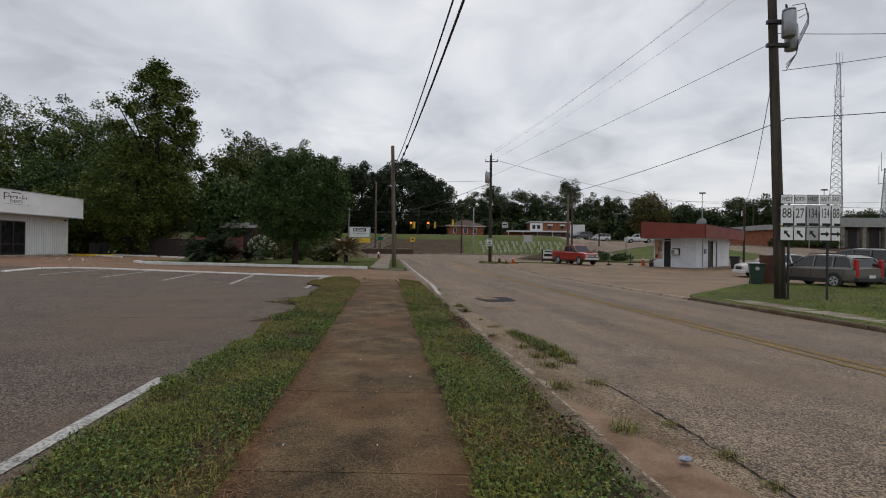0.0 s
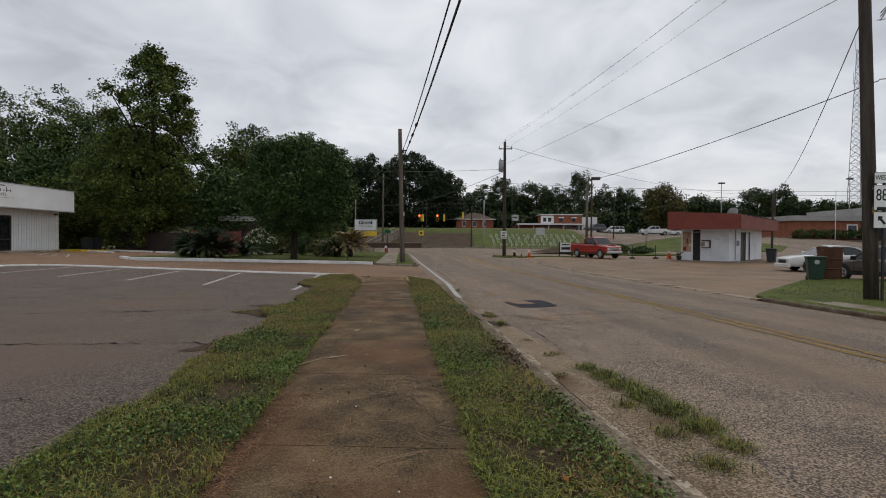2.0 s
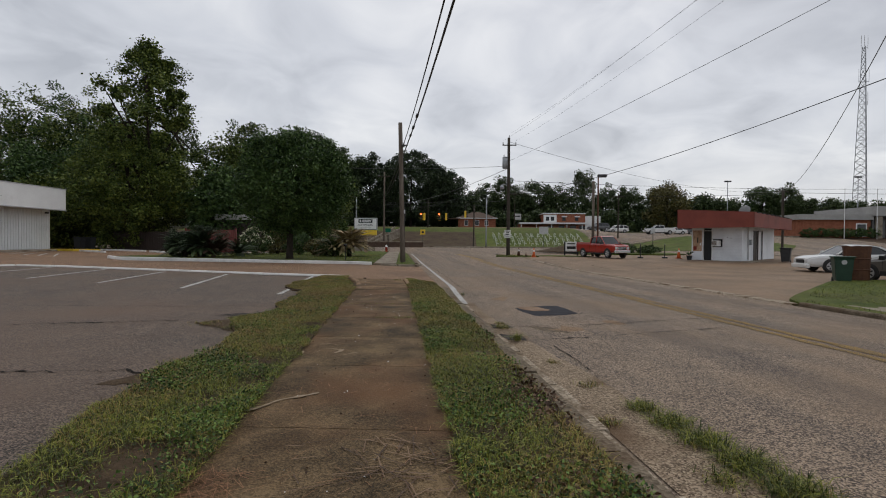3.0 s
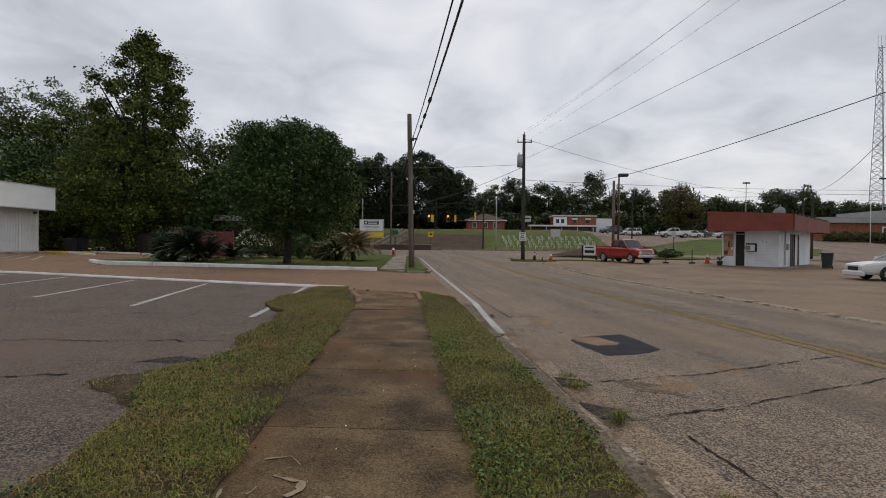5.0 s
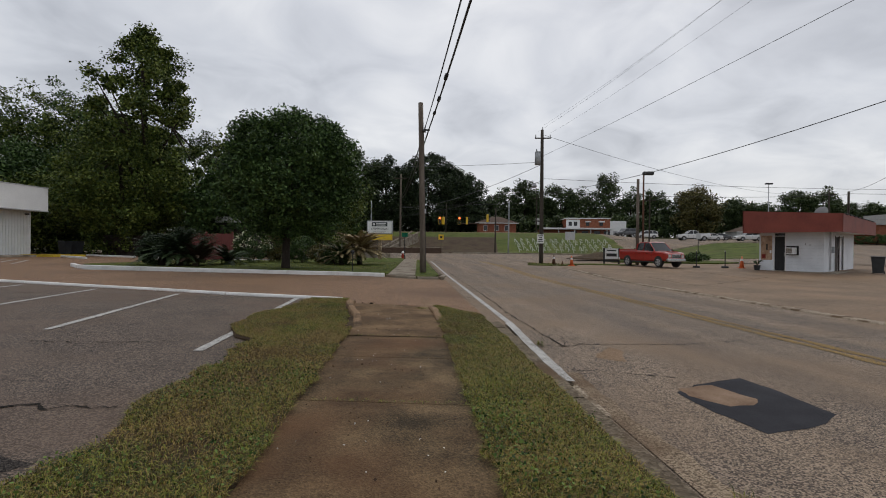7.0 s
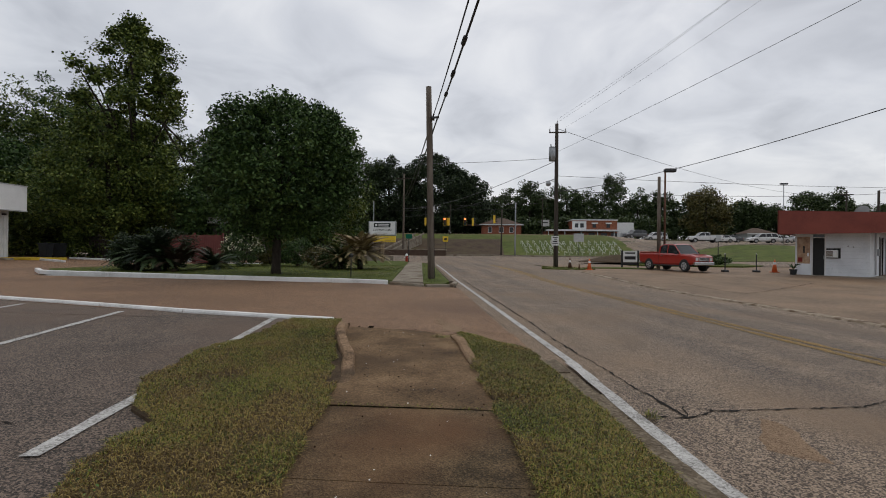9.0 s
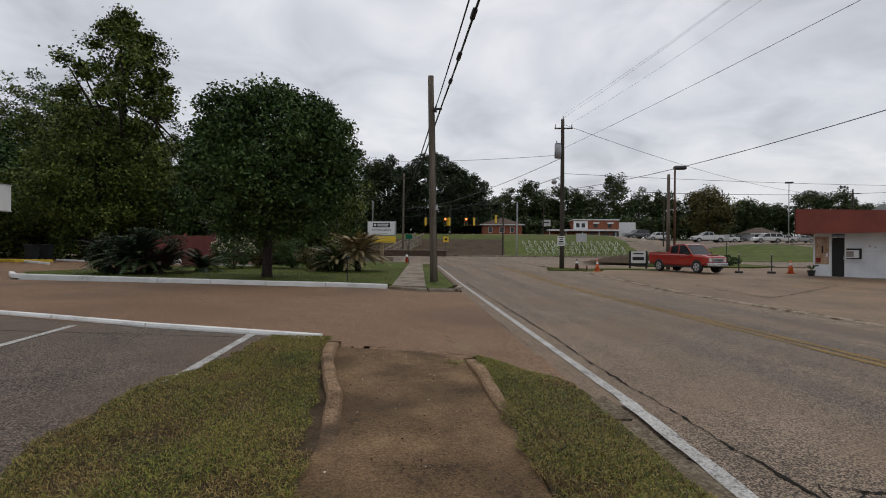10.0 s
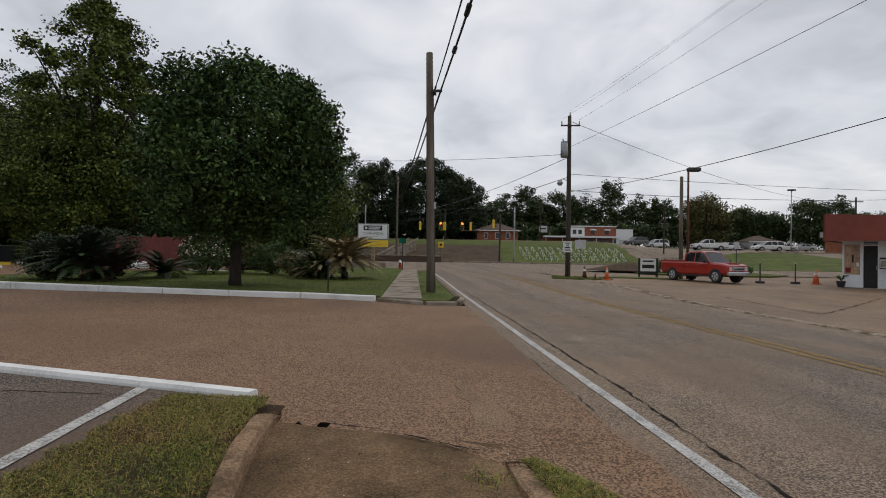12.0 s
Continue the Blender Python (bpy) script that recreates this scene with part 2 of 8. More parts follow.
CABLE = mat("black_cable", (0.008, 0.008, 0.009), (0.016, 0.016, 0.017), scale=8, rough=0.6, bump=0)
WIRE = mat("grey_wire", (0.050, 0.053, 0.058), (0.090, 0.093, 0.100), scale=8, rough=0.5, bump=0)
WHITESIDING = mat("white_painted_siding", (0.560, 0.565, 0.57), (0.690, 0.695, 0.70), (0.760, 0.765, 0.77), scale=0.8, fine=14, rough=0.6, bump=0.15)
WHITEBLOCK = mat("white_painted_block", (0.500, 0.520, 0.550), (0.660, 0.680, 0.710), (0.740, 0.760, 0.790), scale=0.9, fine=20, rough=0.6, bump=0.25)
FASCIAWHITE = mat("pale_fascia_panel", (0.680, 0.680, 0.670), (0.800, 0.800, 0.790), scale=0.7, fine=10, rough=0.5, bump=0.1, spot=((0.500, 0.480, 0.450), 0.5, 0.6, 0.8))
REDROOF = mat("dark_red_metal_fascia", (0.130, 0.022, 0.012), (0.185, 0.035, 0.020), (0.215, 0.045, 0.026), scale=0.9, fine=12, rough=0.6, bump=0.1)
BRICKC = mat("red_brick", (0.130, 0.045, 0.026), (0.220, 0.080, 0.046), (0.300, 0.120, 0.072), scale=2.0, fine=18, bump=0.4, dist=0.01, vary=0.3)
ROOFSH = mat("brown_shingles", (0.075, 0.052, 0.040), (0.130, 0.095, 0.075), scale=1.5, fine=12, bump=0.5, dist=0.02)
GREYROOF = mat("pale_metal_roof", (0.270, 0.265, 0.255), (0.380, 0.370, 0.355), scale=0.8, fine=9, bump=0.2)
DARKGLASS = mat("dark_window_glass", (0.010, 0.012, 0.014), (0.022, 0.024, 0.026), scale=2, rough=0.06, bump=0)
DARKDOOR = mat("dark_brown_door", (0.022, 0.014, 0.011), (0.045, 0.030, 0.024), scale=5, rough=0.5, bump=0.1)
BLACK = mat("flat_black", (0.006, 0.006, 0.006), (0.014, 0.014, 0.014), scale=5, rough=0.7, bump=0)
SIGNWHITE = mat("reflective_sign_white", (0.78, 0.78, 0.77), (0.84, 0.84, 0.83), scale=4, rough=0.4, bump=0.02)
WHITEPLAIN = mat("white_enamel", (0.620, 0.620, 0.610), (0.740, 0.740, 0.730), scale=4, rough=0.45, bump=0.03)
SIGNGREY = mat("dull_sign_white", (0.360, 0.360, 0.360), (0.470, 0.470, 0.470), scale=3, rough=0.5, bump=0.03)
ORANGE = mat("orange_cone_plastic", (0.500, 0.090, 0.020), (0.660, 0.150, 0.040), scale=3, rough=0.6, bump=0.05)
BINGREEN = mat("dark_green_bin_plastic", (0.008, 0.030, 0.018), (0.016, 0.050, 0.030), scale=4, rough=0.5, bump=0.05)
BINDARK = mat("charcoal_bin_plastic", (0.012, 0.014, 0.016), (0.026, 0.030, 0.034), scale=4, rough=0.5, bump=0.05)
FENCERED = mat("dark_red_fence_boards", (0.100, 0.020, 0.016), (0.165, 0.038, 0.030), scale=2, fine=20, rough=0.7, bump=0.2)
YELLOWBOARD = mat("yellow_sign_board", (0.620, 0.400, 0.020), (0.780, 0.520, 0.030), scale=2, rough=0.5, bump=0.03)
TANWOOD = mat("pale_timber", (0.220, 0.160, 0.100), (0.360, 0.270, 0.180), scale=4, fine=40, bump=0.3, stretch=(1, 1, 0.2))
BROWNWALL = mat("brown_retaining_wall", (0.075, 0.050, 0.038), (0.130, 0.090, 0.068), scale=1.5, fine=16, bump=0.4, dist=0.02)


# ---------- mesh helpers ----------
def part(name, bm, material, parent=None, label="", smooth=False):
    me = bpy.data.meshes.new(name)
    bm.to_mesh(me)
    bm.free()
    me.materials.append(material)
    if smooth:
        me.polygons.foreach_set("use_smooth", [True] * len(me.polygons))
    ob = new(name, me)
    if parent is not None:
        ob.parent = parent
    if label:
        ob["label"] = label
    return ob


def raw(name, verts, faces, material, parent=None, smooth=False):
    me = bpy.data.meshes.new(name)
    me.from_pydata(verts, [], faces)
    me.materials.append(material)
    if smooth:
        me.polygons.foreach_set("use_smooth", [True] * len(me.polygons))
    ob = new(name, me)
    if parent is not None:
        ob.parent = parent
    return ob


def thing(name, m, label, category, group="", kind=""):
    ob = new(name)
    ob.empty_display_size = 0.2
    ob.matrix_basis = m
    return tagged(ob, label, category, group, kind)


def box(bm, x0, x1, y0, y1, z0, z1, bevel=0.0, m=None):
    vs = [bm.verts.new((x, y, z)) for z in (z0, z1) for y in (y0, y1) for x in (x0, x1)]
    fs = [bm.faces.new([vs[i] for i in q]) for q in ((0, 2, 3, 1), (4, 5, 7, 6), (0, 1, 5, 4), (2, 6, 7, 3), (0, 4, 6, 2), (1, 3, 7, 5))]
    if bevel:
        es = list({e for f in fs for e in f.edges})
        r = bmesh.ops.bevel(bm, geom=es, offset=bevel, segments=1, affect="EDGES")
        vs = list({v for f in r["faces"] for v in f.verts} | {v for v in vs if v.is_valid})
    if m is not None:
        bmesh.ops.transform(bm, matrix=m, verts=vs)
    return vs


def boxm(x0, x1, y0, y1, z0, z1, bevel=0.0, m=None):
    bm = bmesh.new()
    box(bm, x0, x1, y0, y1, z0, z1, bevel, m)
    return bm


def tube(bm, pts, radii, n=8, cap=True):
    """A round tube through pts; radii: one or one for each point."""
    pts = [Vector(p) for p in pts]
    if not hasattr(radii, "__len__"):
        radii = [radii] * len(pts)
    rings = []
    ref = None
    for i, p in enumerate(pts):
        d = (pts[min(i + 1, len(pts) - 1)] - pts[max(i - 1, 0)]).normalized()
        if ref is None:
            ref = d.orthogonal().normalized()
        ref = (ref - d * ref.dot(d)).normalized()
        s = d.cross(ref)
        rings.append([bm.verts.new(p + radii[i] * (math.cos(2 * math.pi * k / n) * ref + math.sin(2 * math.pi * k / n) * s)) for k in range(n)])
    for a, b in zip(rings, rings[1:]):
        for k in range(n):
            bm.faces.new((a[k], a[(k + 1) % n], b[(k + 1) % n], b[k]))
    if cap:
        bm.faces.new(rings[0][::-1])
        bm.faces.new(rings[-1])


def tubem(pts, radii, n=8):
    bm = bmesh.new()
    tube(bm, pts, radii, n)
    return bm


def prism(bm, outline, z0, z1):
    """An upright prism over a plan outline."""
    lo = [bm.verts.new((x, y, z0)) for x, y in outline]
    hi = [bm.verts.new((x, y, z1)) for x, y in outline]
    k = len(outline)
    bm.faces.new(lo[::-1])
    bm.faces.new(hi)
    for i in range(k):
        bm.faces.new((lo[i], lo[(i + 1) % k], hi[(i + 1) % k], hi[i]))


def words(name, text, size, m, material, parent, squeeze=1.0, align="CENTER"):
    cu = bpy.data.curves.new(name, "FONT")
    cu.body, cu.size, cu.extrude, cu.align_x, cu.align_y = text, size, 0.002, align, "CENTER"
    tmp = bpy.data.objects.new("tmp", cu)
    me = bpy.data.meshes.new_from_object(tmp)
    bpy.data.objects.remove(tmp)
    me.transform(m @ Matrix.Diagonal((squeeze, 1, 1, 1)))
    me.materials.append(material)
    ob = new(name, me)
    ob.parent = parent
    return ob


# ---------- lie of the land ----------
def ux(u, y):
    return u - LEANX * y


def smooth(a, b, v):
    t = min(1.0, max(0.0, (v - a) / (b - a)))
    return t * t * (3 - 2 * t)


def lerp_table(tab, v):
    if v <= tab[0][0]:
        return tab[0][1]
    for (a, p), (b, q) in zip(tab, tab[1:]):
        if v <= b:
            return p + (q - p) * (v - a) / (b - a)
    return tab[-1][1]


BANK_Z = ((60, -0.1), (90, 0.12), (94, 0.35), (105, 2.9), (114, 4.0), (125, 4.7), (150, 5.0), (300, 9.0), (700, 20.0))
RISE_Z = ((55, -0.1), (68, 0.25), (78, 1.2), (90, 2.3), (120, 3.2), (150, 4.4), (300, 8.0), (700, 18.0))


def land(x, y):
    """Height of the paved ground."""
    u = x + LEANX * y
    d = min(1.0, max(0.0, (u - 1.81) / 8.3))
    k = smooth(31, 46, y)
    street = -0.15 - 0.30 * d * (1 - k) - 0.05 * d * k + 0.08 * k
    if u > 10.1:
        street += 0.0 * u
    left = -0.03 + 0.008 * max(0.0, -u - 3.0)
    left = min(left, 0.28)
    t = smooth(-1.6, 1.81, u) if y > 19.3 else (1.0 if u > 1.74 else 0.0)
    near = left * (1 - t) + street * t
    if y < 55:
        return near
    far = lerp_table(BANK_Z, y)
    rise = lerp_table(RISE_Z, y)
    w = smooth(24, 40, x)
    hill = far * (1 - w) + rise * w
    s = smooth(55, 70, y)
    return near * (1 - s) + hill * s


def sheet(name, u0, u1, ys, nu, material, lift=0.0, skirt=0.0, parent=None, wob=None, straight=False):
    """Ground sheet between two edges (functions of y, or numbers in street offsets), laid on the land."""
    f0 = u0 if callable(u0) else (lambda y: u0)
    f1 = u1 if callable(u1) else (lambda y: u1)
    vs, fs = [], []
    for y in ys:
        a, b = f0(y), f1(y)
        for i in range(nu + 1):
            u = a + (b - a) * i / nu
            x = u if straight else ux(u, y)
            z = land(x, y) + lift
            if wob:
                z += wob * noise.noise((x * 1.7, y * 1.7, 3.1))
            vs.append((x, y, z))
    w = nu + 1
    for j in range(len(ys) - 1):
        for i in range(nu):
            a = j * w + i
            fs.append((a, a + 1, a + w + 1, a + w))
    if skirt:
        n0 = len(vs)
        rim = [j * w for j in range(len(ys))][::-1] + list(range(1, w)) + [j * w + nu for j in range(1, len(ys))] + list(range((len(ys) - 1) * w + nu - 1, (len(ys) - 1) * w, -1))
        for r in rim:
            vs.append((vs[r][0], vs[r][1], vs[r][2] - skirt))
        for i in range(len(rim)):
            j = (i + 1) % len(rim)
            fs.append((rim[i], rim[j], n0 + j, n0 + i)[::-1])
    return raw(name, vs, fs, material, parent)


def span(a, b, step):
    n = max(1, round((b - a) / step))
    return [a + (b - a) * i / n for i in range(n + 1)]


def rag(y, amp=0.12, f=1.3, seed=0.0):
    return amp * (noise.noise((y * f, seed, 0.3)) + 0.5 * noise.noise((y * f * 3.1, seed + 5, 0.7)) + 0.25 * noise.noise((y * f * 9, seed + 9, 0.2)))


# ---------- ground, road, lots ----------
def ground_sheet():
    ys = span(-40, -4, 6) + span(-2, 60, 2) + span(63, 130, 2.5) + span(135, 200, 8) + span(230, 800, 60)
    xs = span(-800, -90, 60) + span(-80, 100, 2.5) + span(120, 800, 60)
    vs = [(x, y, land(x, y) - (0.01 if y > 94 else 0.07 if y > 56 or x > 45 or x < -60 else 0.22)) for y in ys for x in xs]
    w = len(xs)
    fs = [(j * w + i, j * w + i + 1, (j + 1) * w + i + 1, (j + 1) * w + i) for j in range(len(ys) - 1) for i in range(w - 1)]
    return tagged(raw("ground", vs, fs, BANK, smooth=True), "grass and bare red soil ground rising to a low bank", "ground", kind="structure")


ground_sheet()
road = sheet("road", 1.81, 10.42, span(-14, 54, 0.5), 20, ASPHALT)
tagged(road, "worn grey two-lane asphalt road with cracks", "road", kind="structure")
cross = sheet("road", lambda y: -60, lambda y: 62, span(54, 90, 2), 30, ASPHALT, lift=0.003, straight=True)
tagged(cross, "grey asphalt cross street at the foot of a bank", "road", kind="structure")


def lot_edge(y):
    return lerp_table(((-14, -1.2), (6.5, -1.17), (7.1, -1.11), (8.7, -1.21), (9.4, -1.16), (9.8, -1.04), (10.5, -1.18), (10.8, -1.27), (11.4, -1.48), (11.7, -1.29), (12.4, -1.1),
                       (12.9, -1.31), (14.2, -1.19), (15.0, -1.31), (15.2, -1.25), (15.5, -1.58), (16.2, -1.86), (17.2, -1.88), (18.0, -1.72), (18.9, -1.54), (19.6, -1.55)), y) + rag(y, 0.08, 1.6)


def near_kerb_y(x):
    return lerp_table(((-30, 24.0), (-16.5, 23.0), (-14.8, 22.5), (-10.3, 21.25), (-8.2, 20.7), (-6.3, 20.3), (-3.5, 19.95)), x)


lot = sheet("parking_lot", -32, lot_edge, span(-14, 19.9, 0.12), 26, LOT)
tagged(lot, "patched dark grey asphalt parking lot", "parking lot", kind="structure")


def drive_sheet():
    xs = span(-60, 1.0, 0.6)
    vs, fs = [], []
    n = 40
    for x in xs:
        y0 = near_kerb_y(x) + 0.06 if x < -3.5 else (19.0 - 0.35 * (x + 3.05) if x < -1.75 else 18.5 - 1.9 * (x + 1.6))
        y1 = 28.4 if x > -17 else 56.0
        for i in range(n + 1):
            y = y0 + (y1 - y0) * i / n
            xx = min(x, ux(1.81, y))
            vs.append((xx, y, land(xx, y) + 0.008 - 0.07 * (1 - smooth(0.0, 0.45, y - y0)) * (1 if x > -3.6 else 0)))
    for j in range(len(xs) - 1):
        for i in range(n):
            a = j * (n + 1) + i
            fs.append((a, a + n + 1, a + n + 2, a + 1))
    return raw("driveway", vs, fs, DRIVE)


tagged(drive_sheet(), "reddish brown asphalt driveway entrance", "driveway", kind="structure")
lot2 = sheet("parking_lot", -34, lambda y: lerp_table(((19.8, -3.6), (20.35, -6.3), (20.85, -8.2), (21.35, -10.3), (22.5, -14.8), (23.2, -17.2)), y), span(19.8, 23.2, 0.1), 26, LOT, lift=0.004, straight=True)
tagged(lot2, "far strip of the asphalt parking lot", "parking lot", kind="structure")
apron = sheet("parking_lot", 10.78, 40, span(16.5, 56, 0.8), 24, DIRTLOT, lift=0.004)
tagged(apron, "dusty tan paved forecourt around a small booth", "parking lot", kind="structure")


# verges: soil bodies with grass on them
def walk_left(y):
    """Left edge of the paving: straight, then flaring at the ramp."""
    return -0.27 - 0.36 * smooth(16.4, 19.3, y)


verge_left = sheet("grass_verge", lambda y: lot_edge(y) - 0.05, walk_left, span(-14, 19.7, 0.15), 8, SOIL, lift=0.028, skirt=0.08, wob=0.03)
tagged(verge_left, "strip of weedy turf between lot and sidewalk", "grass", kind="structure")


def verge_r1(y):
    return lerp_table(((17.4, 1.675), (17.9, 1.66), (18.1, 1.58), (18.4, 1.28), (18.8, 0.97)), y) + (rag(y, 0.04, 2.0, 4) if y > 16.8 else 0)


def verge_z(x, y, k):
    return 0.012 + 0.02 * math.sin(k * math.pi) - 0.02 * k + 0.03 * noise.noise((x * 1.7, y * 1.7, 8))


def verge_right_z():
    vs, fs = [], []
    ys = span(-14, 18.75, 0.15)
    for y in ys:
        for i in range(7):
            u = 0.94 + (verge_r1(y) - 0.94) * i / 6
            x = ux(u, y)
            z = verge_z(x, y, i / 6)
            vs.append((x, y, z))
    for j in range(len(ys) - 1):
        for i in range(6):
            a = j * 7 + i
            fs.append((a, a + 1, a + 8, a + 7))
    return raw("grass_verge", vs, fs, SOIL)


tagged(verge_right_z(), "weedy grass strip between sidewalk and road kerb", "grass", kind="structure")

# kerb along the road, in cast lengths
kerb = thing("road_kerb", Matrix(), "weathered concrete kerb, broken and stained", "kerb", kind="structure")


def kerb_piece(name, p, q, w, h, material, parent, top_in=0.015, down=0.25, z_of=None):
    """A kerb stone from p to q (plan), w wide to the left of the way, its top h over the land."""
    d = Vector((q[0] - p[0], q[1] - p[1])).normalized()
    s = Vector((-d.y, d.x)) * w
    bm = bmesh.new()
    for end in (p, q):
        z = (z_of or land)(end[0], end[1])
        prof = ((0, -down), (0, h - 0.03), (0.12, h), (0.88, h), (1, h - 0.02), (1, -down))
        for f, zz in prof:
            bm.verts.new((end[0] + s.x * f, end[1] + s.y * f, z + zz))
    bm.verts.ensure_lookup_table()
    k = 6
    for i in range(k):
        j = (i + 1) % k
        bm.faces.new([bm.verts[v] for v in (i, j, j + k, i + k)])
    bm.faces.new([bm.verts[v] for v in range(k)][::-1])
    bm.faces.new([bm.verts[v] for v in range(k, 2 * k)])
    bmesh.ops.recalc_face_normals(bm, faces=bm.faces)
    return part(name, bm, material, parent)


rng = random.Random(5)
y = -14.0
while y < 16.4:
    ln = 1.5 + rng.uniform(-0.05, 0.1)
    j = rng.uniform(-0.012, 0.012)
    kerb_piece("kerb_stone", (ux(1.81 + j, y + 0.01), y + 0.01), (ux(1.81 + j, y + ln - 0.01), y + ln - 0.01), 0.15, 0.145 + rng.uniform(-0.012, 0.008), KERB_OLD, kerb,
               z_of=lambda x, yy: -0.15)
    y += ln
# gutter pan in broken lengths
gutter = thing("gutter", Matrix(), "broken pale concrete gutter beside the kerb", "gutter", kind="structure")
y = -2.0
while y < 17.4:
    ln = rng.uniform(0.5, 1.3)
    if not 11.2 < y + ln / 2 < 12.4 and rng.random() < 0.9:
        wide = rng.uniform(0.13, 0.19)
        bm = boxm(0, wide, 0, ln - rng.uniform(0.01, 0.05), -0.05, 0.022 + rng.uniform(-0.004, 0.008), 0.006)
        for v in bm.verts:
            if v.co.x > wide / 2:
                v.co.x += rng.uniform(-0.035, 0.03)
        o = part("gutter_slab", bm, LIPC if y < 14 else KERB_OLD, gutter)
        o.matrix_basis = pose(ux(1.815, y), y, -0.152, 0, rng.uniform(-1.0, 1.0), math.degrees(math.atan(LEANX)))
    y += ln
# sandy, worn strip between the gutter and the crack that runs beside it
wash = sheet("gutter_sand", 1.99, lambda y: lerp_table(((-3, 2.62), (5, 2.62), (8, 2.5), (11, 2.33), (13, 2.2), (15, 2.12)), y) + rag(y, 0.10, 1.4, 11), span(-3, 14.8, 0.12), 3, WASH, lift=0.006)
tagged(wash, "thin tan sand washed along the gutter", "sand", kind="structure")


# ---------- sidewalk slabs ----------
walkway = thing("sidewalk", Matrix(), "stained brown concrete sidewalk in square slabs", "sidewalk", kind="structure")
JOINTS = [-13.2, -11.8, -10.4, -9.0, -7.6, -6.2, -4.8, -3.4, -2.0, -0.6, 0.8, 2.2, 3.58, 4.95, 6.35, 7.75, 9.15, 10.4, 11.78, 13.2, 14.6, 15.69]


def slab(parent, ya, yb, u0, u1, z=0.0, thick=0.12, name="slab", material=None, gap=0.0035, y_slope=0.0):
    bm = bmesh.new()
    nx, ny = 6, 6
    grid = []
    for j in range(ny + 1):
        row = []
        for i in range(nx + 1):
            v = ya + gap + (yb - ya - 2 * gap) * j / ny
            u = u0 + (u1 - u0) * i / nx
            if i in (0, nx):
                u += 0.012 * noise.noise((v * 6, i, 2))
            zz = z + y_slope * (v - ya) + 0.004 * noise.noise((u * 2, v * 2, 0)) - (0.006 if (j in (0, ny) or i in (0, nx)) else 0)
            row.append(bm.verts.new((ux(u, v), v, zz)))
        grid.append(row)
    for j in range(ny):
        for i in range(nx):
            bm.faces.new((grid[j][i], grid[j][i + 1], grid[j + 1][i + 1], grid[j + 1][i]))
    rim = grid[0] + [grid[j][nx] for j in range(1, ny + 1)] + grid[ny][-2::-1] + [grid[j][0] for j in range(ny - 1, 0, -1)]
    low = [bm.verts.new((v.co.x, v.co.y, v.co.z - thick)) for v in rim]
    for i in range(len(rim)):
        j = (i + 1) % len(rim)
        bm.faces.new((rim[j], rim[i], low[i], low[j]))
    return part(name, bm, material or WALKC, parent)


for a, b in zip(JOINTS, JOINTS[1:]):
    slab(walkway, a, b, -0.28, 0.95)


joint = sheet("joint_soil", -0.26, 0.93, span(-13, 15.8, 0.4), 2, SOIL, parent=walkway)
for v in joint.data.vertices:
    v.co.z = -0.011


def ramp():
    """The dropped end of the sidewalk, flaring to the driveway."""
    vs, fs = [], []
    ys = span(15.7, 19.25, 0.25)
    for y in ys:
        k = (y - 15.7) / 3.55
        a = walk_left(y) - 0.04
        b = 0.95 - 0.08 * k
        for i in range(9):
            u = a + (b - a) * i / 8
            yy = y - 0.25 * k * (i / 8 - 0.3)
            vs.append((ux(u, yy), yy, -0.03 * smooth(0.1, 1, k) + 0.006 * noise.noise((u * 3, y * 3, 1))))
    for j in range(len(ys) - 1):
        for i in range(8):
            q = j * 9 + i
            fs.append((q, q + 1, q + 10, q + 9))
    return raw("ramp_slab", vs, fs, RAMPC, walkway)


ramp()


def flare(name, pts, w, h):
    """A low rounded kerb beside the ramp."""
    bm = bmesh.new()
    rows = []
    for i, (x, y, k) in enumerate(pts):
        d = (Vector(pts[min(i + 1, len(pts) - 1)][:2]) - Vector(pts[max(i - 1, 0)][:2])).normalized()
        s = Vector((d.y, -d.x))
        jig = 0.010 * noise.noise((x * 4, y * 4, 0))
        x += 0.018 * noise.noise((y * 2.3, x, 5))
        end = (len(pts) - 1 - i) / 4
        k, wide = k * (math.sqrt(end * (2 - end)) - 0.25 * (1 - end) if end < 1 else 1), w * (1.25 - 0.25 * min(1, end / 2))
        prof = ((-0.5, -0.2), (-0.5, 0.6), (-0.36, 0.92), (0.0, 1.0), (0.36, 0.9), (0.5, 0.5), (0.5, -0.9))
        rows.append([bm.verts.new((x + s.x * wide * f, y + s.y * wide * f, -0.02 + k * h * z + jig)) for f, z in prof])
    for a, b in zip(rows, rows[1:]):
        for i in range(6):
            bm.faces.new((a[i], a[i + 1], b[i + 1], b[i]))
    bm.faces.new(rows[0])
    bm.faces.new(rows[-1][::-1])
    bmesh.ops.recalc_face_normals(bm, faces=bm.faces)
    return part(name, bm, FLAREC, walkway, "rounded ramp kerb stained red brown")


flare("ramp_kerb", [(ux(walk_left(v) - 0.03 + 0.07 * (1 - smooth(16.5, 18.8, v)), v), v, smooth(15.9, 17.6, v) * 0.9 + 0.1) for v in span(16.0, 19.45, 0.15)], 0.12, 0.10)
flare("ramp_kerb", [(ux(0.99 - 0.08 * (v - 16) / 2.8, v), v, smooth(16.2, 18.0, v) * 0.9 + 0.1) for v in span(16.3, 18.8, 0.15)], 0.11, 0.06)

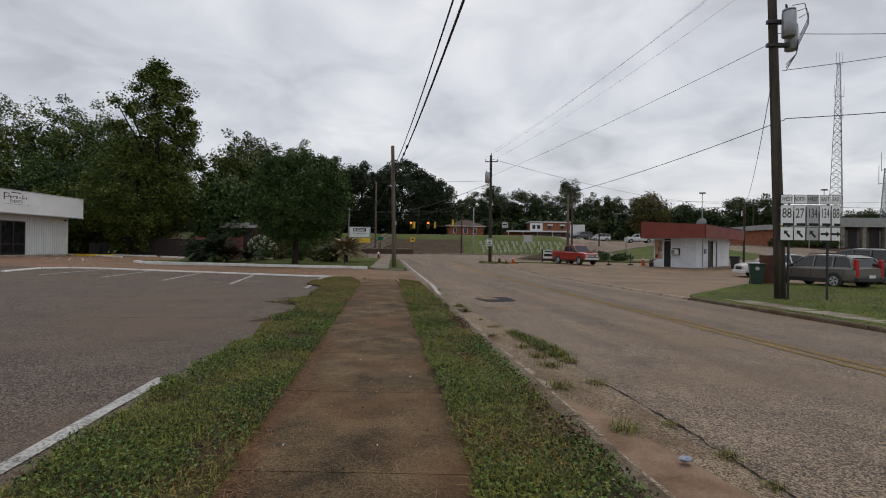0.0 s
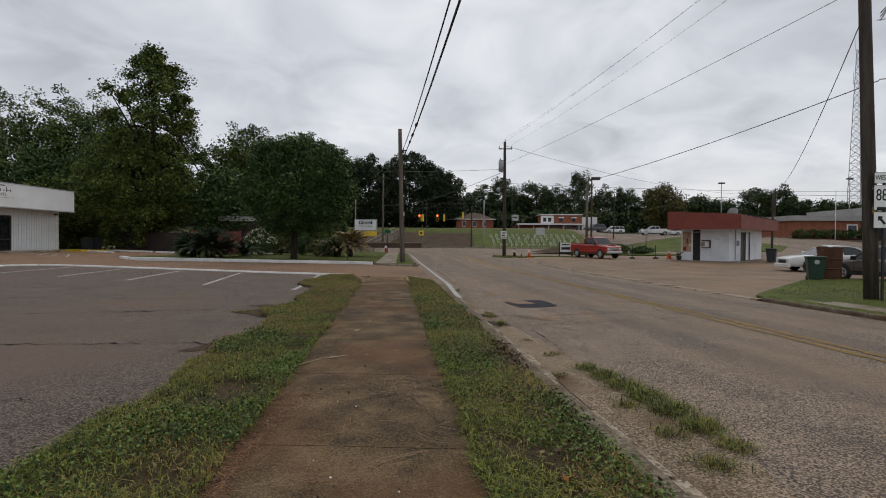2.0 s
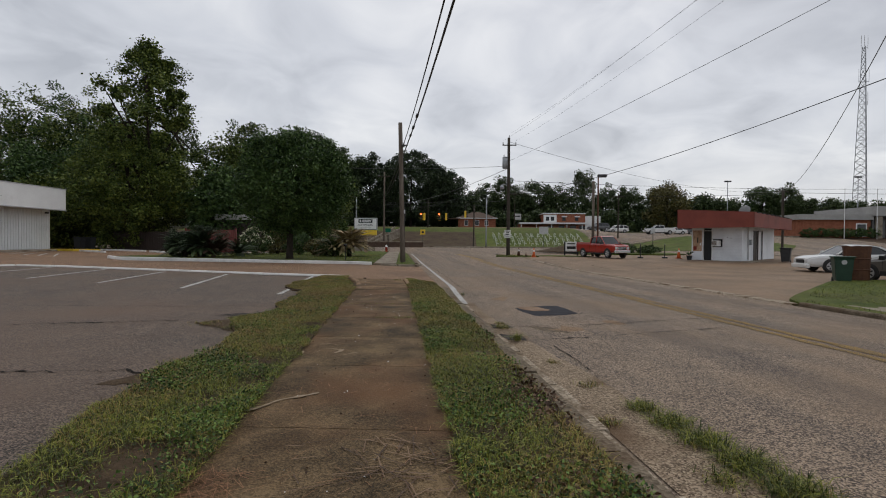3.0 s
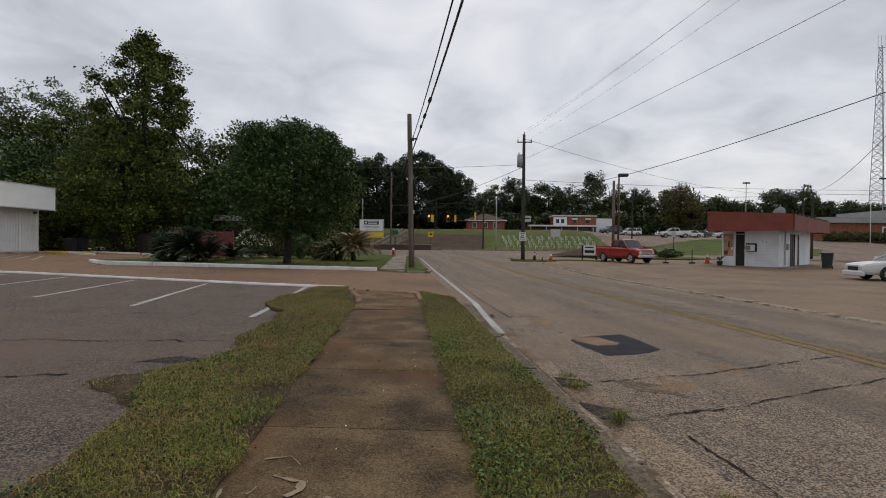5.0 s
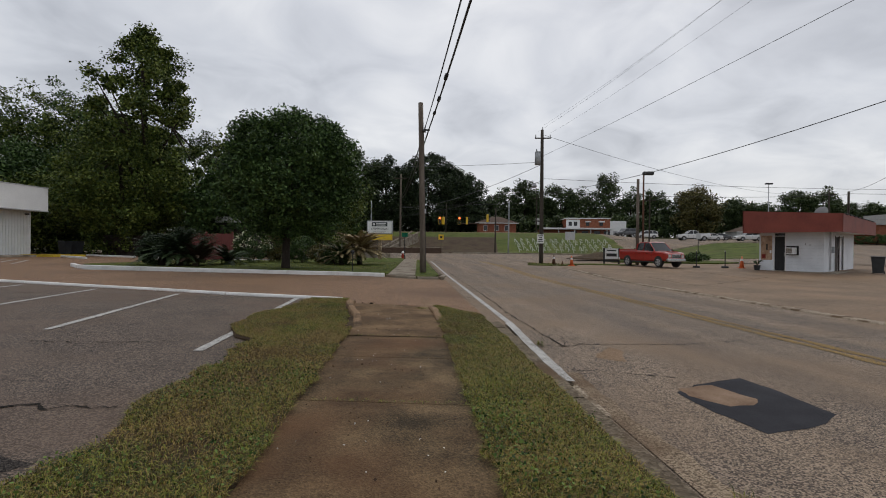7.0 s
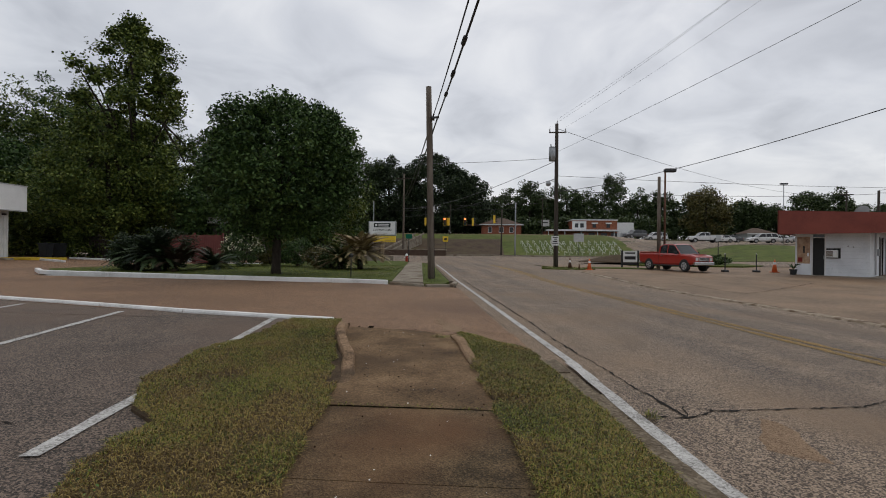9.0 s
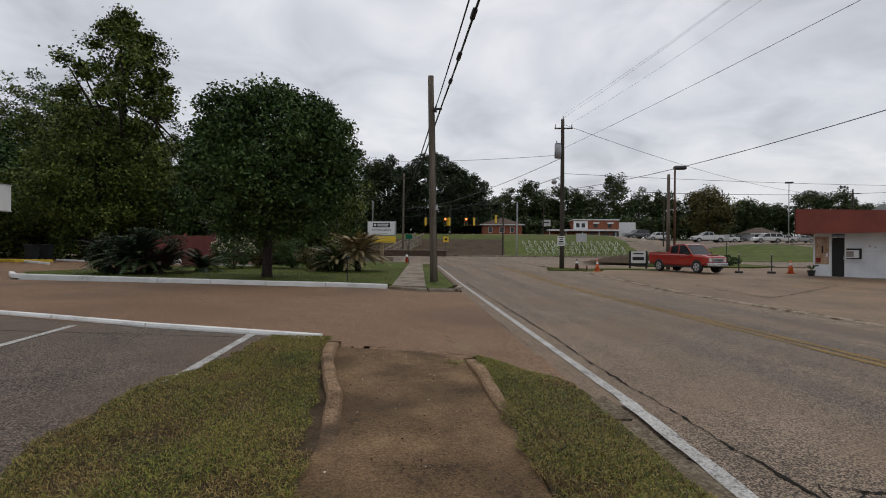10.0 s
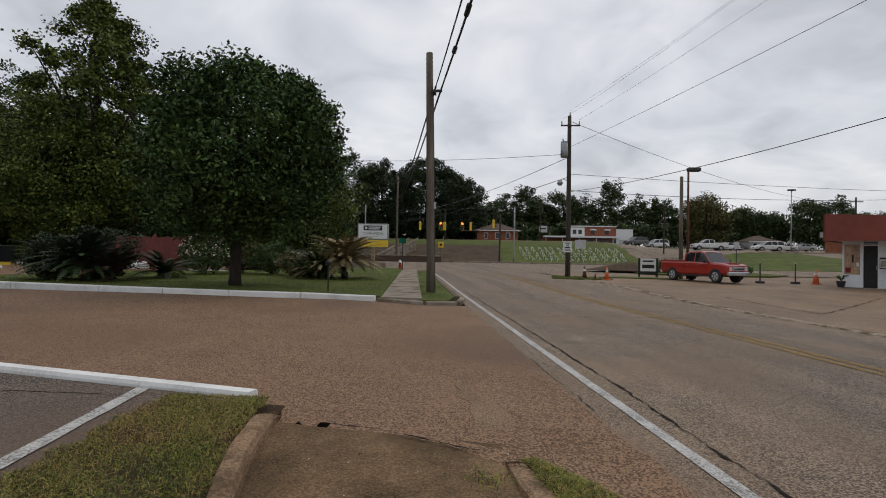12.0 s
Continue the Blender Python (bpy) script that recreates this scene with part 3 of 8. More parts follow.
# painted kerbs of the driveway
white_kerb = thing("white_kerb", Matrix(), "white-painted low concrete kerb along the parking lot", "kerb", kind="structure")


def kerb_run(parent, pts, w, h, material, step=2.4, gap=0.012):
    for p, q in zip(pts, pts[1:]):
        p, q = Vector(p), Vector(q)
        n = max(1, round((q - p).length / step))
        for i in range(n):
            a, b = p + (q - p) * (i / n), p + (q - p) * ((i + 1) / n)
            d = (b - a).normalized() * gap
            kerb_piece("kerb_stone", tuple(a + d), tuple(b - d), w, h, material, parent, top_in=0.02)


kerb_run(white_kerb, [(-3.55, 19.8), (-6.3, 20.35), (-8.2, 20.85), (-10.3, 21.35), (-14.8, 22.5), (-16.4, 22.6), (-17.0, 21.8), (-16.2, 19.2)], -0.13, 0.06, WHITEPAINT)
white_kerb_far = thing("white_kerb", Matrix(), "white-painted concrete kerb edging the lawn island", "kerb", kind="structure")
kerb_run(white_kerb_far, [(-4.2, 28.25), (-8.0, 28.45), (-11.7, 28.75), (-17.2, 29.3), (-18.6, 30.6)], 0.16, 0.15, WHITEPAINT)
bare_kerb = thing("road_kerb", Matrix(), "bare concrete kerb at the far corner of the driveway", "kerb", kind="structure")
kerb_run(bare_kerb, [(-4.15, 28.25), (-3.0, 28.2), (-2.25, 28.6), (-2.15, 30.0)], -0.15, 0.10, CONC, step=1.2)
kerb_run(bare_kerb, [(ux(1.81, 30.0), 30.0), (ux(1.81, 50.0), 50.0)], 0.15, 0.12, KERB_OLD, step=3)
lot_kerb = thing("white_kerb", Matrix(), "white kerbs around the parking bays of the hall", "kerb", kind="structure")
kerb_run(lot_kerb, [(-31.0, 39.5), (-31.2, 42.6)], 0.15, 0.13, WHITEPAINT)
kerb_run(lot_kerb, [(-29.5, 42.0), (-25.5, 39.4)], 0.15, 0.13, WHITEPAINT)
kerb_run(lot_kerb, [(-30.5, 45.5), (-25.2, 43.5)], 0.15, 0.13, WHITEPAINT)
kerb_run(lot_kerb, [(-24.2, 42.5), (-19.5, 40.0)], 0.15, 0.13, WHITEPAINT)
kerb_run(lot_kerb, [(-17.5, 41.0), (-13.0, 41.8)], 0.15, 0.13, WHITEPAINT)


# ---------- lawns ----------
def patch(name, outline, material, lift, label, category="grass", res=0.6):
    """A ground patch over a plan outline, laid on the land with a sloping rim."""
    bm = bmesh.new()
    vs = [bm.verts.new((x, y, 0)) for x, y in outline]
    bm.faces.new(vs)
    bmesh.ops.triangulate(bm, faces=bm.faces)
    for _ in range(5):
        es = [e for e in bm.edges if e.calc_length() > res * 2]
        if not es:
            break
        bmesh.ops.subdivide_edges(bm, edges=es, cuts=1)
        bmesh.ops.triangulate(bm, faces=[f for f in bm.faces if len(f.verts) > 3])
    for v in bm.verts:
        v.co.z = land(v.co.x, v.co.y) + lift + 0.02 * noise.noise(v.co * 0.8)
    edge = [e for e in bm.edges if e.is_boundary]
    r = bmesh.ops.extrude_edge_only(bm, edges=edge)
    for v in [g for g in r["geom"] if isinstance(g, bmesh.types.BMVert)]:
        v.co.z -= lift + 0.05
    bmesh.ops.recalc_face_normals(bm, faces=bm.faces)
    return tagged(part(name, bm, material), label, category, kind="structure")


ISLAND = [(-4.12, 28.42), (-8.0, 28.6), (-11.7, 28.9), (-17.0, 29.45), (-18.2, 30.6), (-18.0, 37), (-14, 41.0), (-12, 48), (-9.5, 54.0), (-7.05, 53.5), (-5.82, 43), (-4.6, 32.5)]
patch("lawn", ISLAND, TURF, 0.13, "mown lawn island shaded by a tree")
patch("lawn", [(-3.12, 28.45), (-2.45, 28.6), (-2.3, 30.2), (-3.66, 40.5), (-4.9, 50.0), (-5.8, 51), (-4.72, 42), (-3.56, 32.3)], TURF, 0.10, "narrow grass strip beside the far sidewalk")
far_walk = thing("sidewalk", Matrix(), "grey concrete sidewalk running beside the lawn", "sidewalk", kind="structure")
yy = 28.45
while yy < 50:
    c = -3.62 - 0.118 * (yy - 28.4)
    d = -3.62 - 0.118 * (yy + 1.5 - 28.4)
    bm = bmesh.new()
    z0 = land(c, yy) + 0.125
    vs = [bm.verts.new(v) for v in ((c - 0.55, yy, z0 - 0.2), (c + 0.55, yy, z0 - 0.2), (d + 0.55, yy + 1.48, z0 - 0.2), (d - 0.55, yy + 1.48, z0 - 0.2),
                                    (c - 0.55, yy, z0), (c + 0.55, yy, z0), (d + 0.55, yy + 1.48, z0), (d - 0.55, yy + 1.48, z0))]
    for q in ((0, 3, 2, 1), (4, 5, 6, 7), (0, 1, 5, 4), (1, 2, 6, 5), (2, 3, 7, 6), (3, 0, 4, 7)):
        bm.faces.new([vs[i] for i in q])
    part("slab", bm, CONC, far_walk)
    yy += 1.5
patch("lawn", [(8.25, 17.3), (ux(10.57, 10), 10), (ux(10.57, -10), -10), (40, -10), (40, 25.0), (16, 25.4), (14.3, 24.6), (11.6, 21.6), (9.4, 19.2), (8.6, 18.2)], TURF, 0.08, "mown grass verge across the road")
patch("lawn", [(2.9, 45.0), (4.9, 44.4), (6.4, 45.2), (4.6, 47.2), (3.2, 47.4)], TURF, 0.06, "small grass patch around a utility pole", res=0.4)
patch("lawn", [(6.2, 47.6), (10.5, 46.8), (11.5, 48.4), (8, 49.6)], TURF, 0.06, "thin strip of grass at the corner", res=0.5)
patch("lawn", [(11.5, 55), (20, 53.5), (23.5, 57), (24, 62), (19, 64), (12.5, 63)], TURF, 0.12, "grass island at the street corner")
patch("lawn", [(24, 70), (40, 66), (46, 74), (44, 88), (30, 92)], TURF, 0.10, "grass slope below the upper parking lot")
right_walk = thing("sidewalk", Matrix(), "narrow concrete sidewalk half overgrown with grass", "sidewalk", kind="structure")
yy = 8.0
while yy < 17.0:
    slab(right_walk, yy, yy + 1.5, 11.1, 11.9, z=land(ux(11.5, yy), yy) + 0.085, material=CONC)
    yy += 1.5
right_kerb = thing("road_kerb", Matrix(), "worn concrete kerb with soil on it", "kerb", kind="structure")
kerb_run(right_kerb, [(ux(10.42, 17.2), 17.2), (ux(10.42, -12), -12)], 0.15, 0.10, KERB_OLD, step=3)
kerb_run(right_kerb, [(ux(10.42, 46), 46), (ux(10.42, 17.4), 17.4)], 0.34, 0.035, LIPC, step=3)
cross_kerb = thing("road_kerb", Matrix(), "long concrete kerb at the foot of the bank", "kerb", kind="structure")
kerb_run(cross_kerb, [(60, 90.2), (-58, 90.2)], 0.2, 0.2, CONC, step=6)

# grass and bare soil faces of the bank
bank_green = sheet("bank_grass", 3.0, 25, span(90.6, 107, 1.5), 14, TURF, lift=0.06, straight=True)
tagged(bank_green, "green grass face of the bank", "grass", kind="structure")
bank_top = sheet("bank_grass", -60, 25.2, span(107, 121.8, 1.5), 30, TURF, lift=0.075, straight=True)
tagged(bank_top, "green mown grass along the top of the bank", "grass", kind="structure")
bank_bare = sheet("bank_soil", -60, 3.2, span(90.6, 107.2, 1.5), 24, BANKSOIL, lift=0.05, straight=True)
tagged(bank_bare, "bare brown soil face of the bank", "ground", kind="structure")


# ---------- road markings and marks on the paving ----------
def stripe(name, a, b, w, material, lift=0.006, label="", category="road marking", n=12, land_of=None, wear=0.0):
    """A painted stripe from a to b in plan."""
    a, b = Vector(a), Vector(b)
    s = (b - a).normalized()
    s = Vector((-s.y, s.x)) * (w / 2)
    vs, fs = [], []
    for i in range(n + 1):
        p = a + (b - a) * (i / n)
        for k in (1, -1):
            q = p + s * k * (1 + wear * noise.noise((p.x * 3, p.y * 3, k)))
            vs.append((q.x, q.y, land(q.x, q.y) + lift))
    fs = [(2 * i, 2 * i + 1, 2 * i + 3, 2 * i + 2) for i in range(n)]
    return tagged(raw(name, vs, fs, material), label, category, kind="structure")


stripe("lane_line", (ux(2.16, 17.75), 17.75), (ux(2.14, 50), 50), 0.11, LINEPAINT, n=90, label="worn white edge line along the road", wear=0.2)
stripe("lane_line", (ux(1.96, 14.35), 14.35), (ux(2.11, 17.8), 17.8), 0.12, LINEPAINT, lift=0.032, n=30, label="worn white line painted on the gutter", wear=0.35)
for off in (-0.15, 0.15):
    stripe("lane_line", (ux(6.56 + off, -14), -14), (ux(6.56 + off, 52), 52), 0.17, YELLOWLINE, n=400, label="faded yellow centre line", wear=0.9)
BAYS = [((-1.84, 3.0), (-2.10, 5.33)), ((-3.66, 14.75), (-3.83, 15.95)), ((-4.12, 17.4), (-4.55, 20.1)), ((-6.2, 15.7), (-7.35, 20.3)), ((-8.76, 16.6), (-9.75, 20.9)),
        ((-11.3, 17.4), (-12.2, 21.5)), ((-13.8, 17.8), (-14.6, 22.1)), ((-1.5, -2.0), (-1.84, 3.0))]
for a, b in BAYS:
    stripe("bay_line", a, b, 0.105, LINEPAINT, lift=0.008, n=20, label="worn white parking bay line", wear=0.25)
for i in range(7):
    stripe("bay_line", (-22.5 - 1.6 * i, 31.5 + 0.8 * i), (-26.0 - 1.2 * i, 36.0 + 0.55 * i), 0.1, LINEPAINT, lift=0.012, label="white parking bay line before the hall")
for i in range(3):
    stripe("bay_line", (-18.6, 31.6 + 1.3 * i), (-14.0 - i, 31.9 + 1.5 * i), 0.1, LINEPAINT, lift=0.014, label="white parking bay line behind the shrubs")


def blot(name, outline, material, lift, label, category, res=0.12, ragged=0.05):
    """A thin irregular patch on the paving."""
    pts = []
    k = len(outline)
    for i in range(k):
        a, b = Vector(outline[i]), Vector(outline[(i + 1) % k])
        m = max(1, int((b - a).length / res))
        for j in range(m):
            p = a + (b - a) * (j / m)
            pts.append(p + Vector((noise.noise((p.x * 4, p.y * 4, 1)), noise.noise((p.x * 4, p.y * 4, 7)))) * ragged)
    bm = bmesh.new()
    c = sum(pts, Vector((0, 0))) / len(pts)
    rim = [bm.verts.new((p.x, p.y, land(p.x, p.y) + lift * 0.35)) for p in pts]
    inn = [bm.verts.new((*(c + (p - c) * 0.86), land(*(c + (p - c) * 0.86)) + lift)) for p in pts]
    mid = bm.verts.new((c.x, c.y, land(c.x, c.y) + lift))
    for i in range(len(pts)):
        j = (i + 1) % len(pts)
        bm.faces.new((rim[i], rim[j], inn[j], inn[i]))
        bm.faces.new((inn[i], inn[j], mid))
    bmesh.ops.recalc_face_normals(bm, faces=bm.faces)
    if bm.faces[0].normal.z < 0:
        bmesh.ops.reverse_faces(bm, faces=bm.faces)
    return tagged(part(name, bm, material), label, category, kind="structure")


blot("road_patch", [(1.0, 14.3), (1.3, 14.6), (1.61, 14.84), (1.92, 15.02), (2.03, 14.52), (2.09, 13.95), (1.86, 13.68), (1.25, 13.35), (1.08, 13.79)], TAR, 0.008, "black square tar patch in the road", "road patch", ragged=0.04)
blot("sand_patch", [(1.06, 14.42), (1.45, 14.64), (1.66, 14.25), (1.52, 14.03), (1.29, 13.93), (1.05, 14.2)], SAND, 0.014, "tan sand filling on the tar patch", "road patch")
blot("sand_patch", [(1.33, 3.0), (1.10, 5.6), (1.55, 5.0), (1.98, 3.6), (2.0, 2.0), (1.6, 1.2)], SAND, 0.018, "red sand washed into the gutter", "sand")
blot("sand_patch", [(1.05, 11.9), (1.1, 12.3), (1.42, 12.2), (1.45, 11.8)], WEARPALE, 0.004, "thin film of tan sand on the road", "sand", ragged=0.2)
blot("sand_patch", [(-2.05, 21.0), (-1.78, 20.6), (-1.52, 19.95), (-1.45, 19.6), (-1.78, 19.55), (-1.88, 20.1)], SANDFILM, 0.014, "pale sand streak on the driveway", "sand", ragged=0.12)
blot("pothole", [(-3.55, 11.95), (-3.25, 12.22), (-2.95, 12.15), (-3.15, 11.92)], LOTDARK, 0.005, "dark shallow patch in the lot", "pothole", ragged=0.05)
blot("soil_patch", [(-3.5, 11.3), (-3.1, 11.75), (-2.6, 11.9), (-2.3, 11.0), (-2.5, 10.4), (-2.9, 10.9)], SOIL, 0.012, "crumbled asphalt and soil at the lot edge", "soil", ragged=0.09)
blot("soil_patch", [(-2.75, 8.6), (-2.4, 9.7), (-2.1, 9.5), (-2.2, 8.5)], SOIL, 0.012, "bare soil at the lot edge", "soil", ragged=0.2)

def crack_line(pts, w, seed, amp=0.03, lift=0.007, material=None, z=None, name="crack", label="dark crack with crumbled edges in the paving", category="crack"):
    """A ragged crack through several points of the plan."""
    pts = [Vector(p) for p in pts]
    vs, run = [], 0.0
    for a, b in zip(pts, pts[1:]):
        d = b - a
        s = Vector((-d.y, d.x)).normalized()
        n = max(3, int(d.length / 0.035))
        for i in range(n + (b is pts[-1])):
            t = run + d.length * i / n
            p = a + d * (i / n) + s * amp * (1.3 * noise.noise((t * 1.3, seed, 0)) + 0.9 * noise.noise((t * 6, seed, 4)) + 0.6 * noise.noise((t * 19, seed, 6)))
            ww = w * max(0.16, 0.42 + 0.8 * noise.noise((t * 2.1, seed, 9)) + 1.0 * noise.noise((t * 12, seed, 2)))
            for k in (1, -1):
                q = p + s * ww * k
                vs.append((q.x, q.y, (land(q.x, q.y) if z is None else z) + lift))
        run += d.length
    fs = [(2 * i, 2 * i + 1, 2 * i + 3, 2 * i + 2) for i in range(len(vs) // 2 - 1)]
    return tagged(raw(name, vs, fs, material or CRACK), label, category, kind="structure")


g = lambda u, v: (ux(u, v), v)
# the road: cross cracks, and the long one beside the gutter and the edge line
for i, (pts, w) in enumerate((
        ([(0.77, 11.09), (1.13, 11.28), (1.89, 11.68), (2.65, 12.14), (3.49, 12.62), (4.37, 13.18)], 0.016), ([(0.73, 12.09), (1.25, 12.36), (2.05, 12.73), (2.93, 13.24), (3.89, 13.84), (4.66, 14.27)], 0.014), ([(1.08, 10.87), (1.12, 10.43), (1.17, 10.08), (1.19, 9.76)], 0.014),
        ([(0.11, 16.17), (0.36, 16.2), (0.66, 16.42), (2.12, 16.87), (4.21, 18.08), (6.31, 18.82)], 0.016),
        ([(0.20, 14.91), (0.65, 14.92), (1.12, 14.86), (1.44, 14.78)], 0.013),
        ([(0.66, 16.42), (0.42, 16.5), (0.34, 16.2)], 0.02),
        ([g(2.48, 16.2), g(2.43, 17.64), g(2.39, 19.44), g(2.45, 23), g(2.42, 28), g(2.44, 34)], 0.022),
        ([g(2.60, 6.0), g(2.68, 4.9), g(2.66, 3.9), g(2.65, 1.0)], 0.018),
        ([g(2.0, 26.5), g(6.0, 28.2), g(9.8, 29.5)], 0.02), ([g(4.8, 5.0), g(10.0, 6.1)], 0.012), ([g(3.5, 36), g(9.5, 37)], 0.03), ([g(2.2, 32), g(7, 33.2)], 0.03),
        ([g(3, 42), g(8, 43)], 0.04), ([g(2.5, 47), g(7, 48)], 0.04), ([g(1.85, 20.2), g(1.8, 25.5)], 0.007))):
    crack_line(pts, w, i * 3.7)
# the parking lot
for i, (a, b, w) in enumerate((((-10.5, 8.1), (-2.3, 9.0), 0.016), ((-14, 11.9), (-3.2, 13.0), 0.016), ((-9, 6.4), (-2.0, 7.1), 0.007), ((-12, 14.2), (-4.2, 15.2), 0.014), ((-7, 10.5), (-3.8, 11.5), 0.018))):
    crack_line([a, b], w, 50 + i * 3.1, amp=0.09)
crack_line([(-3.05, 19.33), (-2.4, 19.2), (-1.7, 18.92)], 0.014, 71, lift=0.018)
# open joints between the slabs of the forecourt, with soil and grass in them
for i, (a, b, w) in enumerate((((8.25, 36.3), (8.63, 31.4), 0.06), ((12.6, 39.9), (13.4, 35.5), 0.05), ((8.63, 31.4), (14.8, 37.1), 0.045), (g(10.84, 19), g(10.84, 44), 0.07), ((11, 41), (16, 42.5), 0.03), ((13.4, 35.5), (20, 33.5), 0.04))):
    crack_line([a, b], w, 90 + i * 2.3, amp=0.06, lift=0.012, material=SOIL if i != 3 else CRACK, label="soil-filled joint in the forecourt paving")
# broken-out hollow at the kerb
blot("pothole", [g(1.98, 11.1), g(2.0, 11.5), g(2.28, 11.35), g(2.3, 11.1)], LOTDARK, 0.008, "dark broken hollow beside the gutter", "pothole", ragged=0.07)
blot("pothole", [g(1.97, 11.9), g(1.99, 12.25), g(2.3, 12.2), g(2.34, 11.98)], LOTDARK, 0.008, "dark broken hollow beside the gutter", "pothole", ragged=0.07)
for q in ([(1.2, 12.0), (1.5, 12.45), (1.78, 12.3), (1.6, 11.9)], [(0.62, 15.6), (0.95, 16.35), (1.1, 16.3), (0.9, 15.5)], [(2.3, 13.2), (2.6, 13.3), (2.55, 12.9), (2.35, 12.9)]):
    blot("sand_patch", q, SANDFILM, 0.005, "thin tan dust on the road", "sand", ragged=0.14)
# pale scrapes in the face of one sidewalk slab
SCRAPE = mat("pale_scraped_concrete", (0.20, 0.15, 0.10), (0.33, 0.26, 0.18), scale=9, bump=0.3)
for i, q in enumerate(([(-1.44, 9.93), (-1.32, 9.98), (-1.24, 9.88)], [(-1.33, 9.76), (-1.17, 9.71), (-1.16, 9.63), (-1.20, 9.57)], [(-1.38, 9.58), (-1.36, 9.65)], [(-1.10, 9.48), (-1.03, 9.58), (-0.98, 9.56)], [(-1.48, 9.49), (-1.51, 9.62)])):
    crack_line(q, 0.016, 120 + i, amp=0.012, lift=0.006, z=0.0, material=SCRAPE, name="scrape_mark", label="pale scrape in the sidewalk slab", category="scrape")


# ---------- sloping bank across the street ----------
def bank_items():
    wall = thing("retaining_wall", Matrix(), "long low brown retaining wall with a pale coping at the bank", "wall", kind="structure")
    part("wall_body", boxm(-26.5, -6.3, 88.6, 89.0, -0.3, 0.95), BROWNWALL, wall)
    part("coping", boxm(-26.6, -6.2, 88.5, 89.1, 0.953, 1.12, 0.03), CONC, wall)
    steps = thing("stairway", pose(-16.6, 90.5, 0.2, 0, 0, -22), "concrete stairway with side rails up the bank", "stairs")
    for i in range(13):
        part("step", boxm(-0.75, 0.75, 0.9 * i, 0.9 * i + 0.95, -0.5, 0.26 * i + 0.2), CONC, steps)
    for s in (-0.95, 0.83):
        bm = bmesh.new()
        box(bm, s, s + 0.14, -0.3, 12.2, 0.0, 0.3)
        for v in bm.verts:
            v.co.z += 0.26 / 0.9 * v.co.y + 0.12
        part("side_kerb", bm, CONC, steps, "pale concrete side kerb")


bank_items()
road_up = sheet("road", lambda y: -60, lambda y: 24, span(122, 130, 2), 12, DIRTLOT, lift=0.05, straight=True)
tagged(road_up, "pale tan road along the top of the bank", "road", kind="structure")
lot_up = sheet("parking_lot", lambda y: 24 + max(0, (100 - y) * 0.3), lambda y: 95, span(92, 128, 3), 16, ASPHALT, lift=0.05, straight=True)
tagged(lot_up, "grey upper parking lot with parked cars", "parking lot", kind="structure")
road_r = sheet("road", lambda y: 20.5, lambda y: 90, span(56, 72, 2), 16, ASPHALT, lift=0.06, straight=True)
tagged(road_r, "asphalt side road behind the booth", "road", kind="structure")


